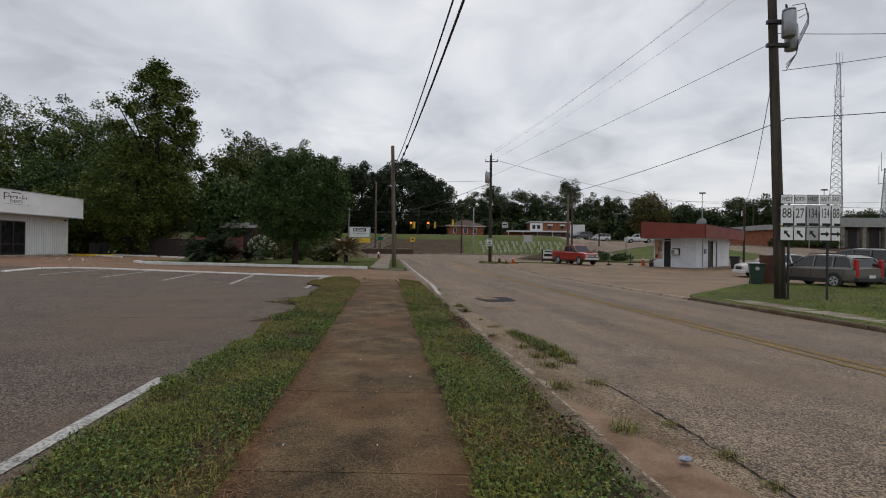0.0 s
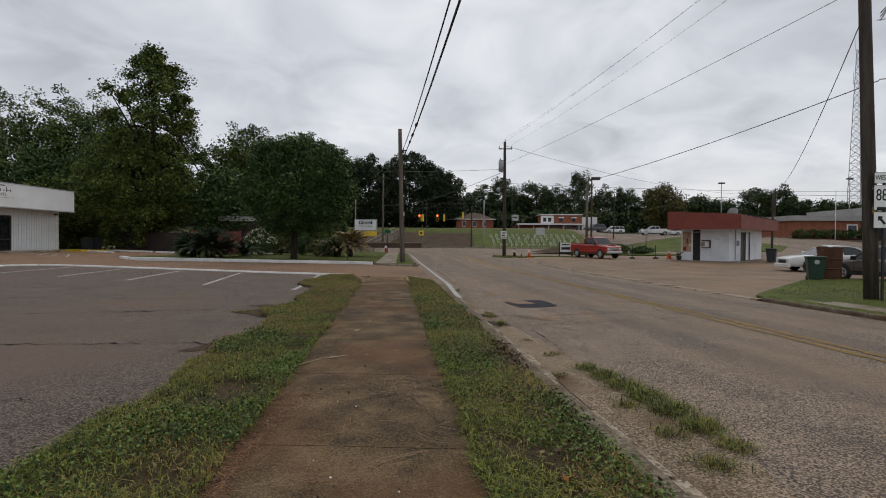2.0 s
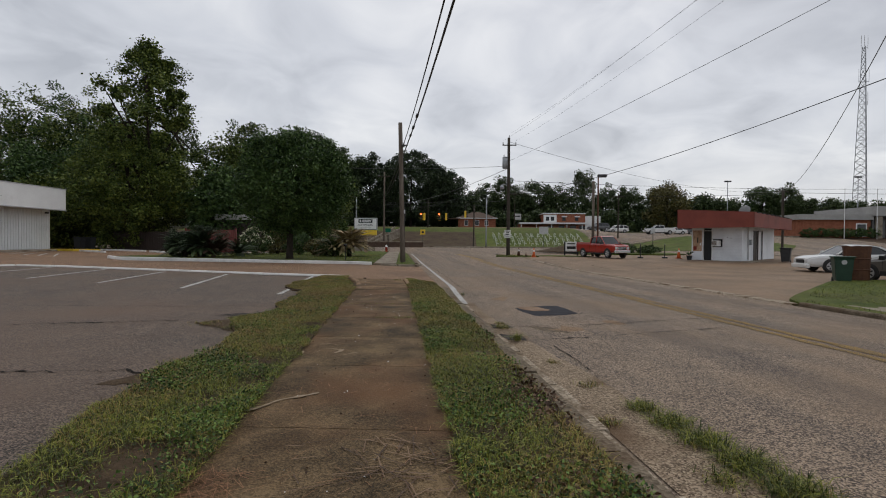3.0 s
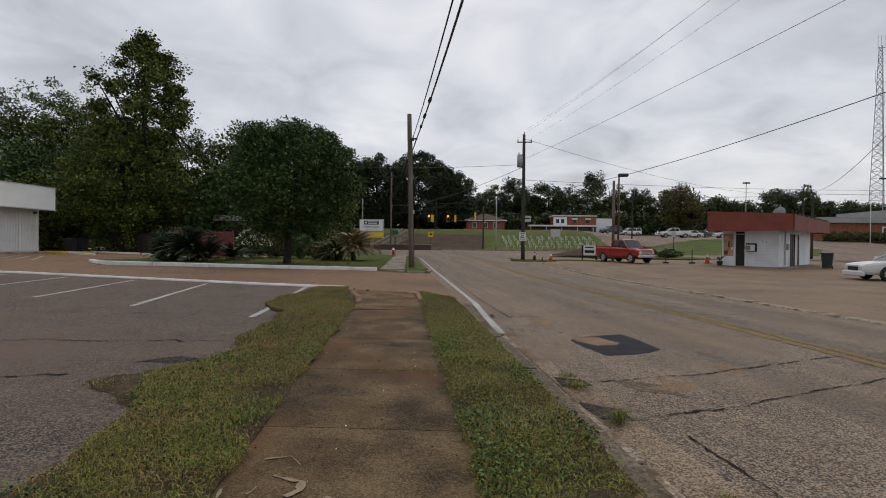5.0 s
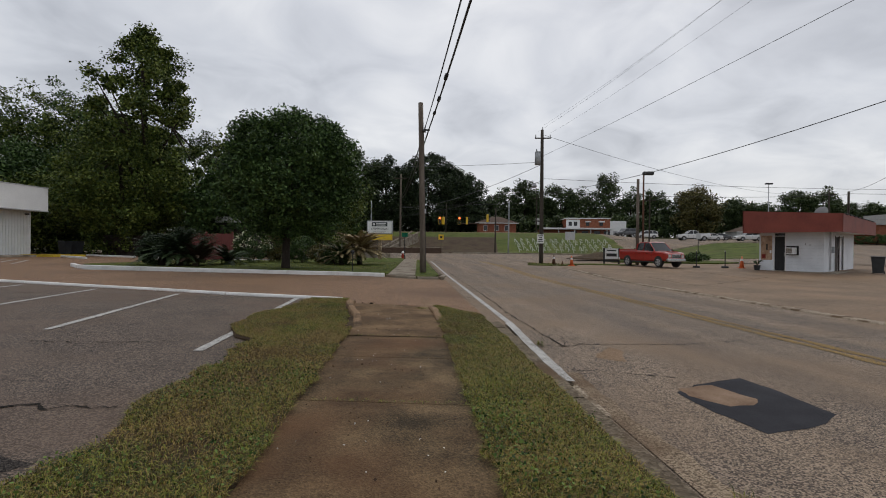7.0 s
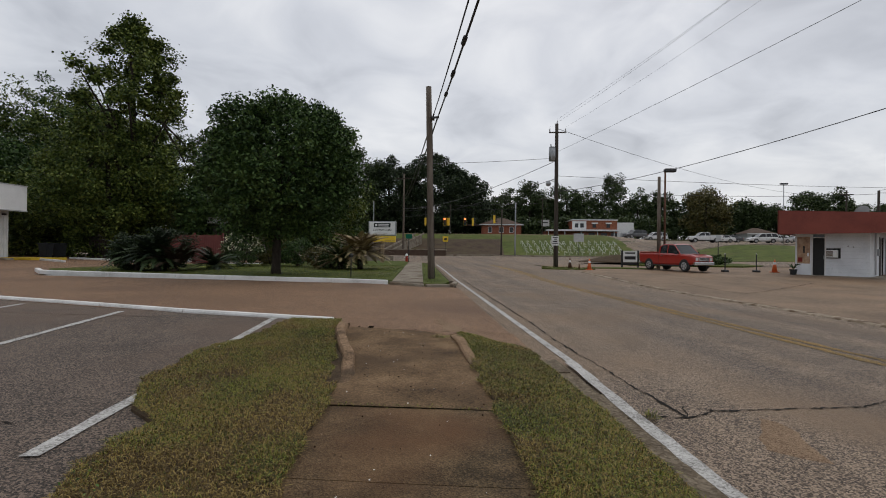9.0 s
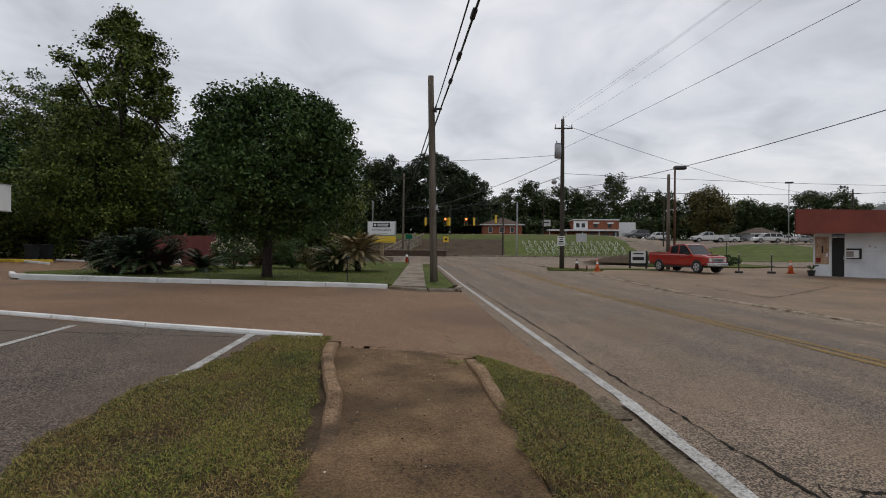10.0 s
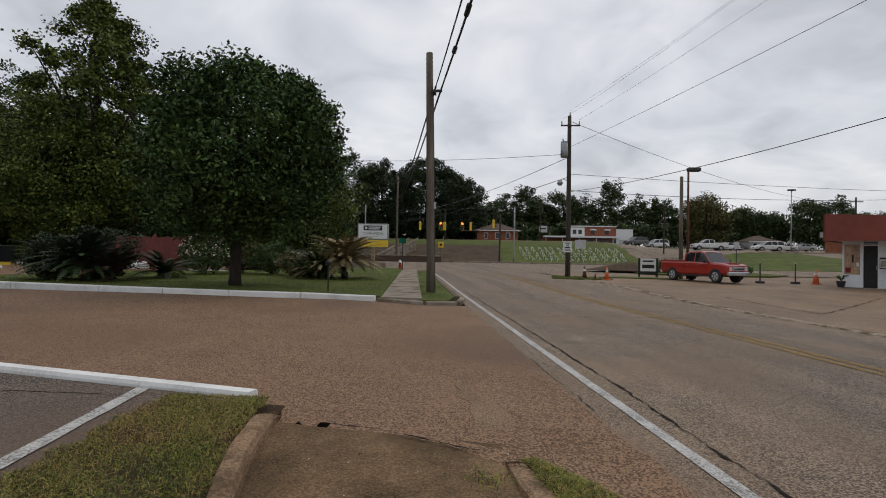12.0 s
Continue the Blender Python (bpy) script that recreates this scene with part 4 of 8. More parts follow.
# ---------- small booth with the red fascia ----------
def booth():
    b = thing("booth", pose(19.93, 40.58, -0.22, 0, 0, -45.9), "small white painted block booth with a dark red flat roof", "building")
    part("base_slab", boxm(-4.1, 0.7, -0.55, 8.2, -0.25, 0.06, 0.02), CONC, b)
    # walls with a doorway and a notice window on the front
    bm = bmesh.new()
    H = 2.5
    for x0, x1, z0, z1 in ((-3.4, -3.32, 0.06, H), (-3.32, -2.68, 0.06, 0.72), (-3.32, -2.68, 2.28, H), (-2.68, -2.56, 0.06, H), (-2.56, -1.98, 2.42, H), (-1.98, 0.0, 0.06, H)):
        part("front_wall", boxm(x0, x1, 0.0, 0.2, z0, z1), WHITEBLOCK, b)
    bm.free()
    part("side_wall", boxm(-3.4, -3.2, 0.2, 7.8, 0.06, H), WHITEBLOCK, b)
    part("back_wall", boxm(-3.2, 0.0, 7.6, 7.8, 0.06, H), WHITEBLOCK, b)
    for y0, y1, z0, z1 in ((0.2, 2.6, 0.06, H), (2.6, 4.6, 2.25, H), (4.6, 7.6, 0.06, H)):
        part("side_wall", boxm(-0.2, 0.0, y0, y1, z0, z1), WHITEBLOCK, b)
    # shallow courses of the block wall
    bm = bmesh.new()
    for i in range(1, 12):
        box(bm, -1.97, -0.005, -0.004, 0.0, 0.06 + 0.2 * i, 0.066 + 0.2 * i)
    part("mortar_joint", bm, SIGNGREY, b)
    # roof slab and sloping fascia boards
    def fascia(p, q, zp, zq):
        bm = bmesh.new()
        d = (Vector(q) - Vector(p)).normalized()
        s = Vector((-d.y, d.x)) * 0.06
        vs = []
        for (x, y), zt in ((p, zp), (q, zq)):
            for k in (0, 1):
                for z in (2.42, zt):
                    vs.append(bm.verts.new((x + s.x * k, y + s.y * k, z)))
        for f in ((0, 1, 5, 4), (2, 6, 7, 3), (1, 3, 7, 5), (0, 4, 6, 2), (0, 2, 3, 1), (4, 5, 7, 6)):
            bm.faces.new([vs[i] for i in f])
        bmesh.ops.recalc_face_normals(bm, faces=bm.faces)
        part("fascia", bm, REDROOF, b, "dark red metal fascia")
    c = [(-3.95, -1.33), (1.13, -1.33), (1.13, 8.1), (-3.95, 8.1)]
    zt = (3.82, 3.45, 3.3, 3.5)
    for i in range(4):
        fascia(c[i], c[(i + 1) % 4], zt[i], zt[(i + 1) % 4])
    part("soffit", boxm(-3.88, 1.06, -1.26, 8.03, 2.5, 2.62), WHITEPLAIN, b)
    part("roof", boxm(-3.86, 1.04, -1.24, 8.0, 3.05, 3.12), BLACK, b)
    edge = bmesh.new()
    for i in range(8):
        yy = -0.8 + i * 1.05
        box(edge, 0.95, 1.19, yy, yy + 0.6, 3.40 - 0.015 * i, 3.47 - 0.015 * i, 0.02)
    part("roof_edge_trim", edge, BLACK, b)
    # front door, transom, notice window
    d = part("door", boxm(-2.55, -1.99, 0.06, 0.11, 0.08, 2.22, 0.01), BLACK, b, "open black doorway with a glass storm door")
    part("handle", boxm(-2.05, -2.02, 0.03, 0.06, 1.0, 1.2), STEEL, d)
    part("transom", boxm(-2.55, -1.99, 0.05, 0.09, 2.26, 2.41), DARKGLASS, b)
    bm = bmesh.new()
    for x0, x1, z0, z1 in ((-2.60, -2.55, 0.06, 2.42), (-1.99, -1.94, 0.06, 2.42), (-2.55, -1.99, 2.22, 2.26)):
        box(bm, x0, x1, -0.02, 0.04, z0, z1)
    part("door_frame", bm, WHITEPLAIN, b)
    w = part("notice_window", boxm(-3.32, -2.68, 0.03, 0.07, 0.72, 2.28), mat("tan_notice_board", (0.20, 0.11, 0.06), (0.36, 0.22, 0.13), (0.5, 0.36, 0.24), scale=3, fine=8, rough=0.3, bump=0), b, "tan notice panel behind glass")
    part("notice", boxm(-3.27, -3.05, 0.02, 0.028, 0.82, 1.08), mat("dark_red_notice", (0.16, 0.025, 0.02), (0.24, 0.04, 0.03), bump=0), w, "small dark red notice")
    part("notice", boxm(-3.02, -2.94, 0.02, 0.028, 1.35, 1.75), BLACK, w, "dark upright notice")
    part("notice", boxm(-2.83, -2.73, 0.02, 0.028, 1.15, 1.35), WHITEPLAIN, w, "small white card")
    # window air conditioner
    a = part("air_conditioner", boxm(-1.86, -1.36, -0.42, 0.0, 1.10, 1.52, 0.02), WHITEPLAIN, b, "white window air conditioner")
    part("front_grille", boxm(-1.83, -1.52, -0.435, -0.42, 1.16, 1.46), mat("brown_grille", (0.10, 0.07, 0.05), (0.2, 0.15, 0.11), bump=0.3, fine=40), a)
    for i in range(6):
        part("louvre", boxm(-1.83, -1.52, -0.445, -0.435, 1.18 + 0.045 * i, 1.195 + 0.045 * i), SIGNGREY, a)
    part("surround", boxm(-1.92, -1.26, -0.02, 0.0 - 0.004, 1.05, 1.62), BLACK, a)
    # side door pair, pipe, meter box
    for y0, y1 in ((2.62, 3.58), (3.62, 4.58)):
        part("side_door", boxm(-0.12, -0.06, y0, y1, 0.08, 2.2, 0.01), DARKDOOR if y0 < 3 else WHITESIDING, b, "narrow side door")
    for yy in (2.55, 3.56, 4.6):
        part("side_door_frame", boxm(-0.03, 0.03, yy, yy + 0.1, 0.06, 2.3), DARKDOOR, b)
    part("downpipe", tubem([(0.06, 1.2, 2.5), (0.06, 1.2, 0.15)], 0.045), SIGNGREY, b)
    part("meter_box", boxm(0.0, 0.14, 1.6, 1.85, 1.2, 1.6, 0.02), STEEL, b)
    part("hole_cover", boxm(-0.95, -0.91, -0.02, 0, 1.7, 1.78), DARKDOOR, b)
    part("hole_cover", boxm(-0.72, -0.68, -0.02, 0, 1.66, 1.72), DARKDOOR, b)
    # dish and mast on the roof
    bm = bmesh.new()
    ring = [[bm.verts.new((0.42 * k / 5 * math.cos(a), 0.42 * k / 5 * math.sin(a), 0.10 * (k / 5) ** 2)) for a in [2 * math.pi * j / 18 for j in range(18)]] for k in range(1, 6)]
    for p, q in zip(ring, ring[1:]):
        for j in range(18):
            bm.faces.new((p[j], p[(j + 1) % 18], q[(j + 1) % 18], q[j]))
    bm.faces.new(ring[0][::-1])
    bmesh.ops.transform(bm, matrix=pose(-1.0, 4.0, 3.85, 60, 0, -140), verts=bm.verts)
    dsh = part("satellite_dish", bm, SIGNGREY, b, "grey satellite dish on the roof")
    part("mast", tubem([(-1.0, 4.0, 3.1), (-1.0, 4.0, 3.8)], 0.03), STEEL, dsh)


booth()


# ---------- hall with the pale fascia ----------
def hall():
    h = thing("hall", pose(-32.3, 42.7, 0.2), "low hall with pale fascia and ribbed white siding", "building")
    bm = bmesh.new()
    for y0, y1, z0, z1 in ((-20, -8.6, 0, 3.6), (-8.6, -4.2, 2.62, 3.6), (-4.2, 0, 0, 3.6)):
        box(bm, -0.25, 0, y0, y1, z0, z1)
    box(bm, -18, -0.25, -0.25, 0, 0, 3.6)
    box(bm, -18, -17.75, -20, -0.25, 0, 3.6)
    box(bm, -17.75, -0.25, -20, -19.75, 0, 3.6)
    part("wall", bm, WHITESIDING, h)
    rib = boxm(0.0, 0.03, -0.03, 0.03, 0.05, 3.1, 0.006)
    o = part("siding_rib", rib, WHITESIDING, h)
    o.location = (0.001, -0.1, 0)
    for i in range(1, 19):
        c = o.copy()
        scene.collection.objects.link(c)
        c.location = (0.001, -0.1 - 0.22 * i, 0)
    part("fascia", boxm(1.22, 1.3, -20, 0.0, 3.13, 4.77, 0.01), FASCIAWHITE, h, "broad pale fascia panel")
    part("fascia_end", boxm(-18, 1.22, -0.08, 0.0, 3.13, 4.77), FASCIAWHITE, h)
    for z in (3.13, 4.77):
        part("fascia_trim", boxm(1.3, 1.33, -20, 0.02, z - 0.05, z + 0.02), SIGNGREY, h)
    part("soffit", boxm(0.0, 1.22, -20, -0.08, 3.16, 3.22), SIGNGREY, h)
    part("roof", boxm(-18, 1.2, -20, -0.08, 4.55, 4.62), GREYROOF, h)
    # glazed doors
    d = part("door", boxm(-0.16, -0.10, -8.6, -4.2, 0.0, 2.62), DARKGLASS, h, "dark glazed double doors")
    for y in (-8.6, -7.5, -6.4, -6.3, -5.25, -4.28):
        part("door_stile", boxm(-0.1, -0.03, y, y + 0.09, 0, 2.62), DARKDOOR, d)
    for z in (0.0, 0.85, 2.54):
        part("door_rail", boxm(-0.1, -0.04, -8.6, -4.2, z, z + 0.08), DARKDOOR, d)
    part("kerb", boxm(0.0, 1.6, -20, 0.2, -0.25, 0.08, 0.02), CONC, h)
    part("wall_lamp", boxm(0.0, 0.15, -0.5, -0.25, 2.85, 2.97, 0.02), DARKSTEEL, h)
    # sign writing: script drawn as plain strokes, one word lettered
    for i, (a, b, z, t) in enumerate(((-7.5, -7.42, 4.28, 0.5), (-7.42, -7.1, 4.5, 0.05), (-7.12, -7.06, 4.38, 0.25), (-7.42, -7.1, 4.25, 0.05), (-7.0, -6.9, 4.25, 0.2), (-6.8, -6.74, 4.25, 0.2), (-6.7, -6.55, 4.3, 0.05), (-6.5, -6.4, 4.25, 0.18), (-6.25, -6.1, 4.25, 0.05), (-6.0, -5.94, 4.32, 0.36), (-5.94, -5.75, 4.25, 0.05), (-5.7, -5.64, 4.25, 0.2), (-6.9, -6.1, 4.58, 0.06))):
        part("sign_stroke", boxm(1.3, 1.306, a, b, z - t / 2, z + t / 2), BLACK, h, "dark script stroke")
    words("sign_word", "EVENTS", 0.3, pose(1.305, -6.5, 3.95, 90, 0, 90), BLACK, h)
    part("sign_stroke", boxm(1.3, 1.306, -7.6, -5.4, 3.75, 3.765), BLACK, h, "thin dark underline")


hall()


def far_house(name, m, w, d, hgt, roof_h, label, wallm, roofm, wins, over=0.6):
    h = thing(name, m, label, "house")
    part("wall", boxm(-w / 2, w / 2, 0, d, -0.8, hgt), wallm, h)
    bm = bmesh.new()
    o = over
    e = [bm.verts.new(v) for v in ((-w / 2 - o, -o, hgt), (w / 2 + o, -o, hgt), (w / 2 + o, d + o, hgt), (-w / 2 - o, d + o, hgt))]
    k = min(w, d) / 2
    r = [bm.verts.new(v) for v in ((-w / 2 + k * 0.9, d / 2, hgt + roof_h), (w / 2 - k * 0.9, d / 2, hgt + roof_h))]
    for f in ((e[0], e[1], r[1], r[0]), (e[2], e[3], r[0], r[1]), (e[1], e[2], r[1]), (e[3], e[0], r[0]), tuple(e[::-1])):
        bm.faces.new(f)
    part("roof", bm, roofm, h)
    part("eaves_board", boxm(-w / 2 - o, w / 2 + o, -o - 0.03, -o, hgt - 0.18, hgt + 0.02), WHITEPLAIN, h)
    for x, z, ww, hh in wins:
        f = part("window", boxm(x - ww / 2, x + ww / 2, -0.05, -0.01, z, z + hh), WHITEPLAIN, h)
        part("pane", boxm(x - ww / 2 + 0.08, x + ww / 2 - 0.08, -0.07, -0.052, z + 0.08, z + hh - 0.08), DARKGLASS, f)
    return h


hs = far_house("house", pose(4.6, 140, 4.7), 10.2, 9, 3.0, 1.9, "single-storey red brick house with a brown hipped roof", BRICKC, ROOFSH,
               ((-2.9, 0.9, 1.0, 1.5), (0.0, 0.9, 1.2, 1.5), (2.6, 0.9, 1.0, 1.5)))
part("porch_roof", boxm(-9.2, -4.6, -1.0, 4.0, 2.7, 2.9), ROOFSH, hs)
far_house("house", pose(69, 140, 4.0), 6.5, 6, 1.9, 1.5, "small grey-roofed house behind parked cars", SIGNGREY, ROOFSH, ((-2, 0.5, 1, 1.0), (2, 0.5, 1, 1.0)), over=0.4)


def brick_store():
    b = thing("store_building", pose(23.6, 145, 4.0), "two-storey brick store with white canopies and a white annex", "building")
    part("wall", boxm(0, 11.6, 0, 9, -0.8, 5.2), BRICKC, b)
    part("roof", boxm(-0.3, 11.7, -0.4, 9.2, 5.203, 5.45), WHITEPLAIN, b)
    part("annex_wall", boxm(11.62, 16.0, 0.4, 9, -0.8, 4.7), WHITEPLAIN, b, "plain white annex")
    part("annex_door", boxm(12.6, 15.0, 0.34, 0.39, -0.4, 2.0), SIGNGREY, b)
    part("canopy", boxm(-7.0, 11.6, -2.6, -0.02, 2.3, 2.7), WHITEPLAIN, b, "long white canopy roof")
    part("end_wall", boxm(-0.06, 3.6, -0.08, -0.02, 2.72, 5.0), WHITEPLAIN, b, "white painted end panel")
    for i in range(5):
        part("canopy_post", tubem([(-6.6 + 4.2 * i, -2.4, -0.8), (-6.6 + 4.2 * i, -2.4, 2.3)], 0.09), WHITEPLAIN, b)
    for x in (0.6, 2.0, 5.2, 8.8):
        w = part("window", boxm(x, x + 0.9, -0.14, -0.09, 3.3, 4.4), DARKGLASS, b)
        if x > 4:
            part("awning", boxm(x - 0.25, x + 1.2, -0.9, -0.09, 4.3, 4.6), WHITEPLAIN, w, "small white awning")
    for x in (1.2, 4.2, 7.4, 10.0):
        part("shop_window", boxm(x, x + 1.6, -0.06, -0.01, 0.0, 1.9), DARKGLASS, b)
    part("low_wing", boxm(-7.0, -0.1, 0, 6, -0.8, 2.3), BRICKC, b)


brick_store()


def office():
    b = thing("office_building", pose(57.2, 90, 2.3), "long low brick office with a pale metal roof band", "building")
    part("wall", boxm(0, 11.6, 0, 12, -1.0, 3.0), BRICKC, b)
    part("roof_band", boxm(-0.5, 11.7, -0.5, 12.5, 2.95, 3.85), GREYROOF, b)
    part("window", boxm(9.4, 10.8, -0.06, -0.01, 0.3, 2.2), DARKGLASS, b)
    part("window_frame", boxm(9.2, 11.0, -0.03, -0.005, 0.1, 2.4), WHITEPLAIN, b)
    p = thing("portal_building", pose(69.2, 89, 2.3), "dark porticoed building with a pale stepped roof", "building")
    part("wall", boxm(0, 22, 3, 14, -1, 4.4), DARKDOOR, p)
    part("roof_band", boxm(-0.6, 22, 0, 14, 3.6, 5.2), GREYROOF, p)
    for x in (0.2, 4.0, 8.0, 12.0, 16.0):
        part("column", boxm(x, x + 0.7, 0.2, 0.9, -1, 3.6), CONC, p)
    for x in (1.4, 5.2, 9.2, 13.2):
        part("window", boxm(x, x + 2.2, 2.93, 2.99, 0.0, 3.0), DARKGLASS, p)


office()


# ---------- poles, lamps and wires ----------
def utility_pole(base, top, r0, r1, material, label):
    p = thing("utility_pole", pose(*base), label, "utility pole")
    v = Vector(top) - Vector(base)
    n = 6
    part("shaft", tubem([(0, 0, -0.4)] + [tuple(v * (i / n)) for i in range(1, n + 1)], [r0] + [r0 + (r1 - r0) * i / n for i in range(1, n + 1)], 12), material, p, smooth=True)
    return p, v


def transformer(parent, x, y, z, s=1.0):
    t = part("transformer", tubem([(x, y, z - 0.42 * s), (x, y, z - 0.40 * s), (x, y, z + 0.36 * s), (x, y, z + 0.42 * s)], [0.17 * s, 0.2 * s, 0.2 * s, 0.15 * s], 14), STEEL, parent, "grey can transformer", smooth=True)
    part("bushing", tubem([(x - 0.05, y, z + 0.4 * s), (x - 0.08, y, z + 0.52 * s), (x - 0.1, y, z + 0.62 * s)], [0.05, 0.035, 0.03]), DARKSTEEL, t)
    part("bracket", boxm(x - 0.12, x + 0.12, y - 0.04, y + 0.3 * s, z + 0.15, z + 0.24), DARKSTEEL, t)
    part("cooling_lid", tubem([(x, y, z + 0.415 * s), (x, y, z + 0.45 * s)], 0.19 * s, 14), STEEL, t)
    return t


pn, vn = utility_pole((-3.08, 31.3, 0.0), (-3.24, 31.1, 7.35), 0.14, 0.105, POLEWOOD, "weathered grey wooden utility pole beside the far sidewalk")
part("cable_bracket", boxm(-0.05, 0.26, -0.36, -0.30, 6.1, 6.17), DARKSTEEL, pn)
part("bracket_arm", boxm(0.0, 0.06, -0.32, 0.0, 6.1, 6.17), DARKSTEEL, pn)
part("ground_wire", tubem([(0.13, -0.06, 0.0), (0.06, -0.1, 3.0), (-0.02, -0.1, 6.0)], 0.012, 5), DARKSTEEL, pn)
part("meter_tag", boxm(0.05, 0.12, -0.16, -0.13, 2.55, 2.75), SIGNGREY, pn)
pm, vm = utility_pole((4.0, 46.3, -0.1), (3.98, 46.3, 9.75), 0.16, 0.11, POLEDARK, "dark creosoted utility pole with a transformer and street light")
arm = part("crossarm", boxm(-0.55, 0.6, -0.14, -0.06, 9.2, 9.28), POLEDARK, pm)
for x in (-0.5, 0.55, 0.0):
    part("insulator", tubem([(x, -0.1, 9.27 if x else 9.85), (x, -0.1, 9.5 if x else 10.05)], [0.05, 0.03]), SIGNGREY, arm)
transformer(pm, -0.33, -0.12, 7.75, 1.1)
la = part("lamp_arm", tubem([(-0.1, 0, 5.9), (-0.4, -0.05, 6.0), (-0.55, -0.05, 5.9)], 0.025, 6), STEEL, pm)
part("lamp_head", tubem([(-0.55, -0.05, 5.95), (-0.55, -0.05, 5.75), (-0.55, -0.05, 5.6)], [0.08, 0.2, 0.12], 10), STEEL, la)
sg = part("notice_sign", boxm(-0.33, 0.17, -0.2, -0.17, 1.55, 2.2, 0.01), WHITEPLAIN, pm, "small white road notice sign")
for z, w in ((2.1, 0.34), (1.98, 0.2), (1.68, 0.36)):
    part("text_bar", boxm(-0.08 - w / 2, -0.08 + w / 2, -0.206, -0.2, z - 0.03, z + 0.03), BLACK, sg)
part("arrow_mark", boxm(-0.24, 0.06, -0.206, -0.2, 1.78, 1.88), BLACK, sg)

pr, vr = utility_pole((11.09, 17.3, -0.44), (10.66, 17.3, 10.4), 0.17, 0.125, POLEDARK, "tall dark wooden utility pole with two transformers")
transformer(pr, -0.05, -0.32, 8.85, 1.0)
transformer(pr, 0.28, 0.05, 8.55, 0.95)
for z in (8.95, 8.2):
    part("clamp", boxm(-0.6, 0.1, -0.16, -0.02, z, z + 0.12, 0.01), DARKSTEEL, pr)
for k in range(3):
    pts = [(0.0 + 0.1 * k, -0.4, 9.4 - 0.2 * k), (0.35 + 0.06 * k, -0.45, 9.45 - 0.15 * k), (0.5, -0.4, 9.0 - 0.1 * k), (0.32, -0.2, 8.4 - 0.1 * k), (0.35, -0.1, 8.0), (0.05, -0.05, 7.45 + 0.1 * k)]
    part("lead_wire", tubem(pts, 0.014, 6), WIRE, pr)
part("tag", boxm(-0.14, -0.07, -0.18, -0.15, 2.35, 2.55), YELLOWBOARD, pr)

for bx, by, h, r, m_, lab in ((-18.2, 90.6, 8.6, 0.10, STEEL, "slim grey steel pole at the cross street"), (-13.3, 90.6, 13.0, 0.17, POLEWOOD, "grey wooden utility pole across the street"),
                              (4.5, 90.6, 8.5, 0.13, STEEL, "pale steel signal pole at the bank"), (2.35, 90.6, 7.4, 0.14, POLEDARK, "dark wooden pole at the bank"),
                              (30.1, 100, 8.6, 0.13, POLEDARK, "dark wooden pole by the upper lot"), (35.15, 60, 7.0, 0.13, POLEDARK, "dark wooden pole behind the booth"),
                              (60.6, 100, 9.2, 0.16, POLEDARK, "dark wooden pole near the office"), (-7.4, 118, 6.5, 0.12, POLEDARK, "wooden pole at the top of the bank"),
                              (13.5, 128, 9.0, 0.12, POLEDARK, "wooden pole near the house")):
    q, _ = utility_pole((bx, by, land(bx, by) - 0.1), (bx + 0.05, by, land(bx, by) + h), r, r * 0.75, m_, lab)
    if m_ is not STEEL and h > 8:
        part("crossarm", boxm(-1.1, 1.1, -0.15, -0.05, h - 0.7, h - 0.55), POLEDARK, q)


def street_lamp(x, y, h, label, double=False, arm=0.7):
    z = land(x, y)
    s = thing("street_lamp", pose(x, y, z), label, "street lamp")
    part("pole", tubem([(0, 0, -0.3), (0, 0, h)], [0.085, 0.06], 10), RUST if not double else STEEL, s, smooth=True)
    for k in ((-1, 1) if double else (1,)):
        a = part("arm", tubem([(0, 0, h - 0.05), (k * arm * 0.5, 0, h + 0.02), (k * arm * 0.6, 0, h)], 0.035, 6), STEEL, s)
        bm = bmesh.new()
        box(bm, k * arm * 0.45 - 0.38, k * arm * 0.45 + 0.42, -0.2, 0.2, h - 0.14, h + 0.12, 0.06)
        part("lamp_head", bm, DARKSTEEL, a, "flat shoebox lamp head")


street_lamp(12.0, 48.5, 7.05, "rusty lamp post with a flat grey lamp head")
w2 = thing("timber_pole", pose(11.62, 48.6, land(11.6, 48.6)), "plain weathered timber pole beside a lamp post", "pole")
part("shaft", tubem([(0, 0, -0.3), (0, 0, 6.6)], [0.13, 0.1], 10), POLEWOOD, w2, smooth=True)
street_lamp(50.5, 100, 10.3, "tall lamp post over the upper lot", True, 0.5)
street_lamp(74.5, 100, 11.2, "tall lamp post near the office", True, 0.5)
for x in (63.0, 68.2):
    f = thing("flagpole", pose(x, 88, land(x, 88)), "bare white flagpole before the brick office", "flagpole", "flagpoles")
    part("pole", tubem([(0, 0, -0.2), (0, 0, 8.0)], [0.07, 0.04], 8), WHITEPLAIN, f)
    part("finial", tubem([(0, 0, 8.0), (0, 0, 8.15)], [0.08, 0.05], 8), WHITEPLAIN, f)


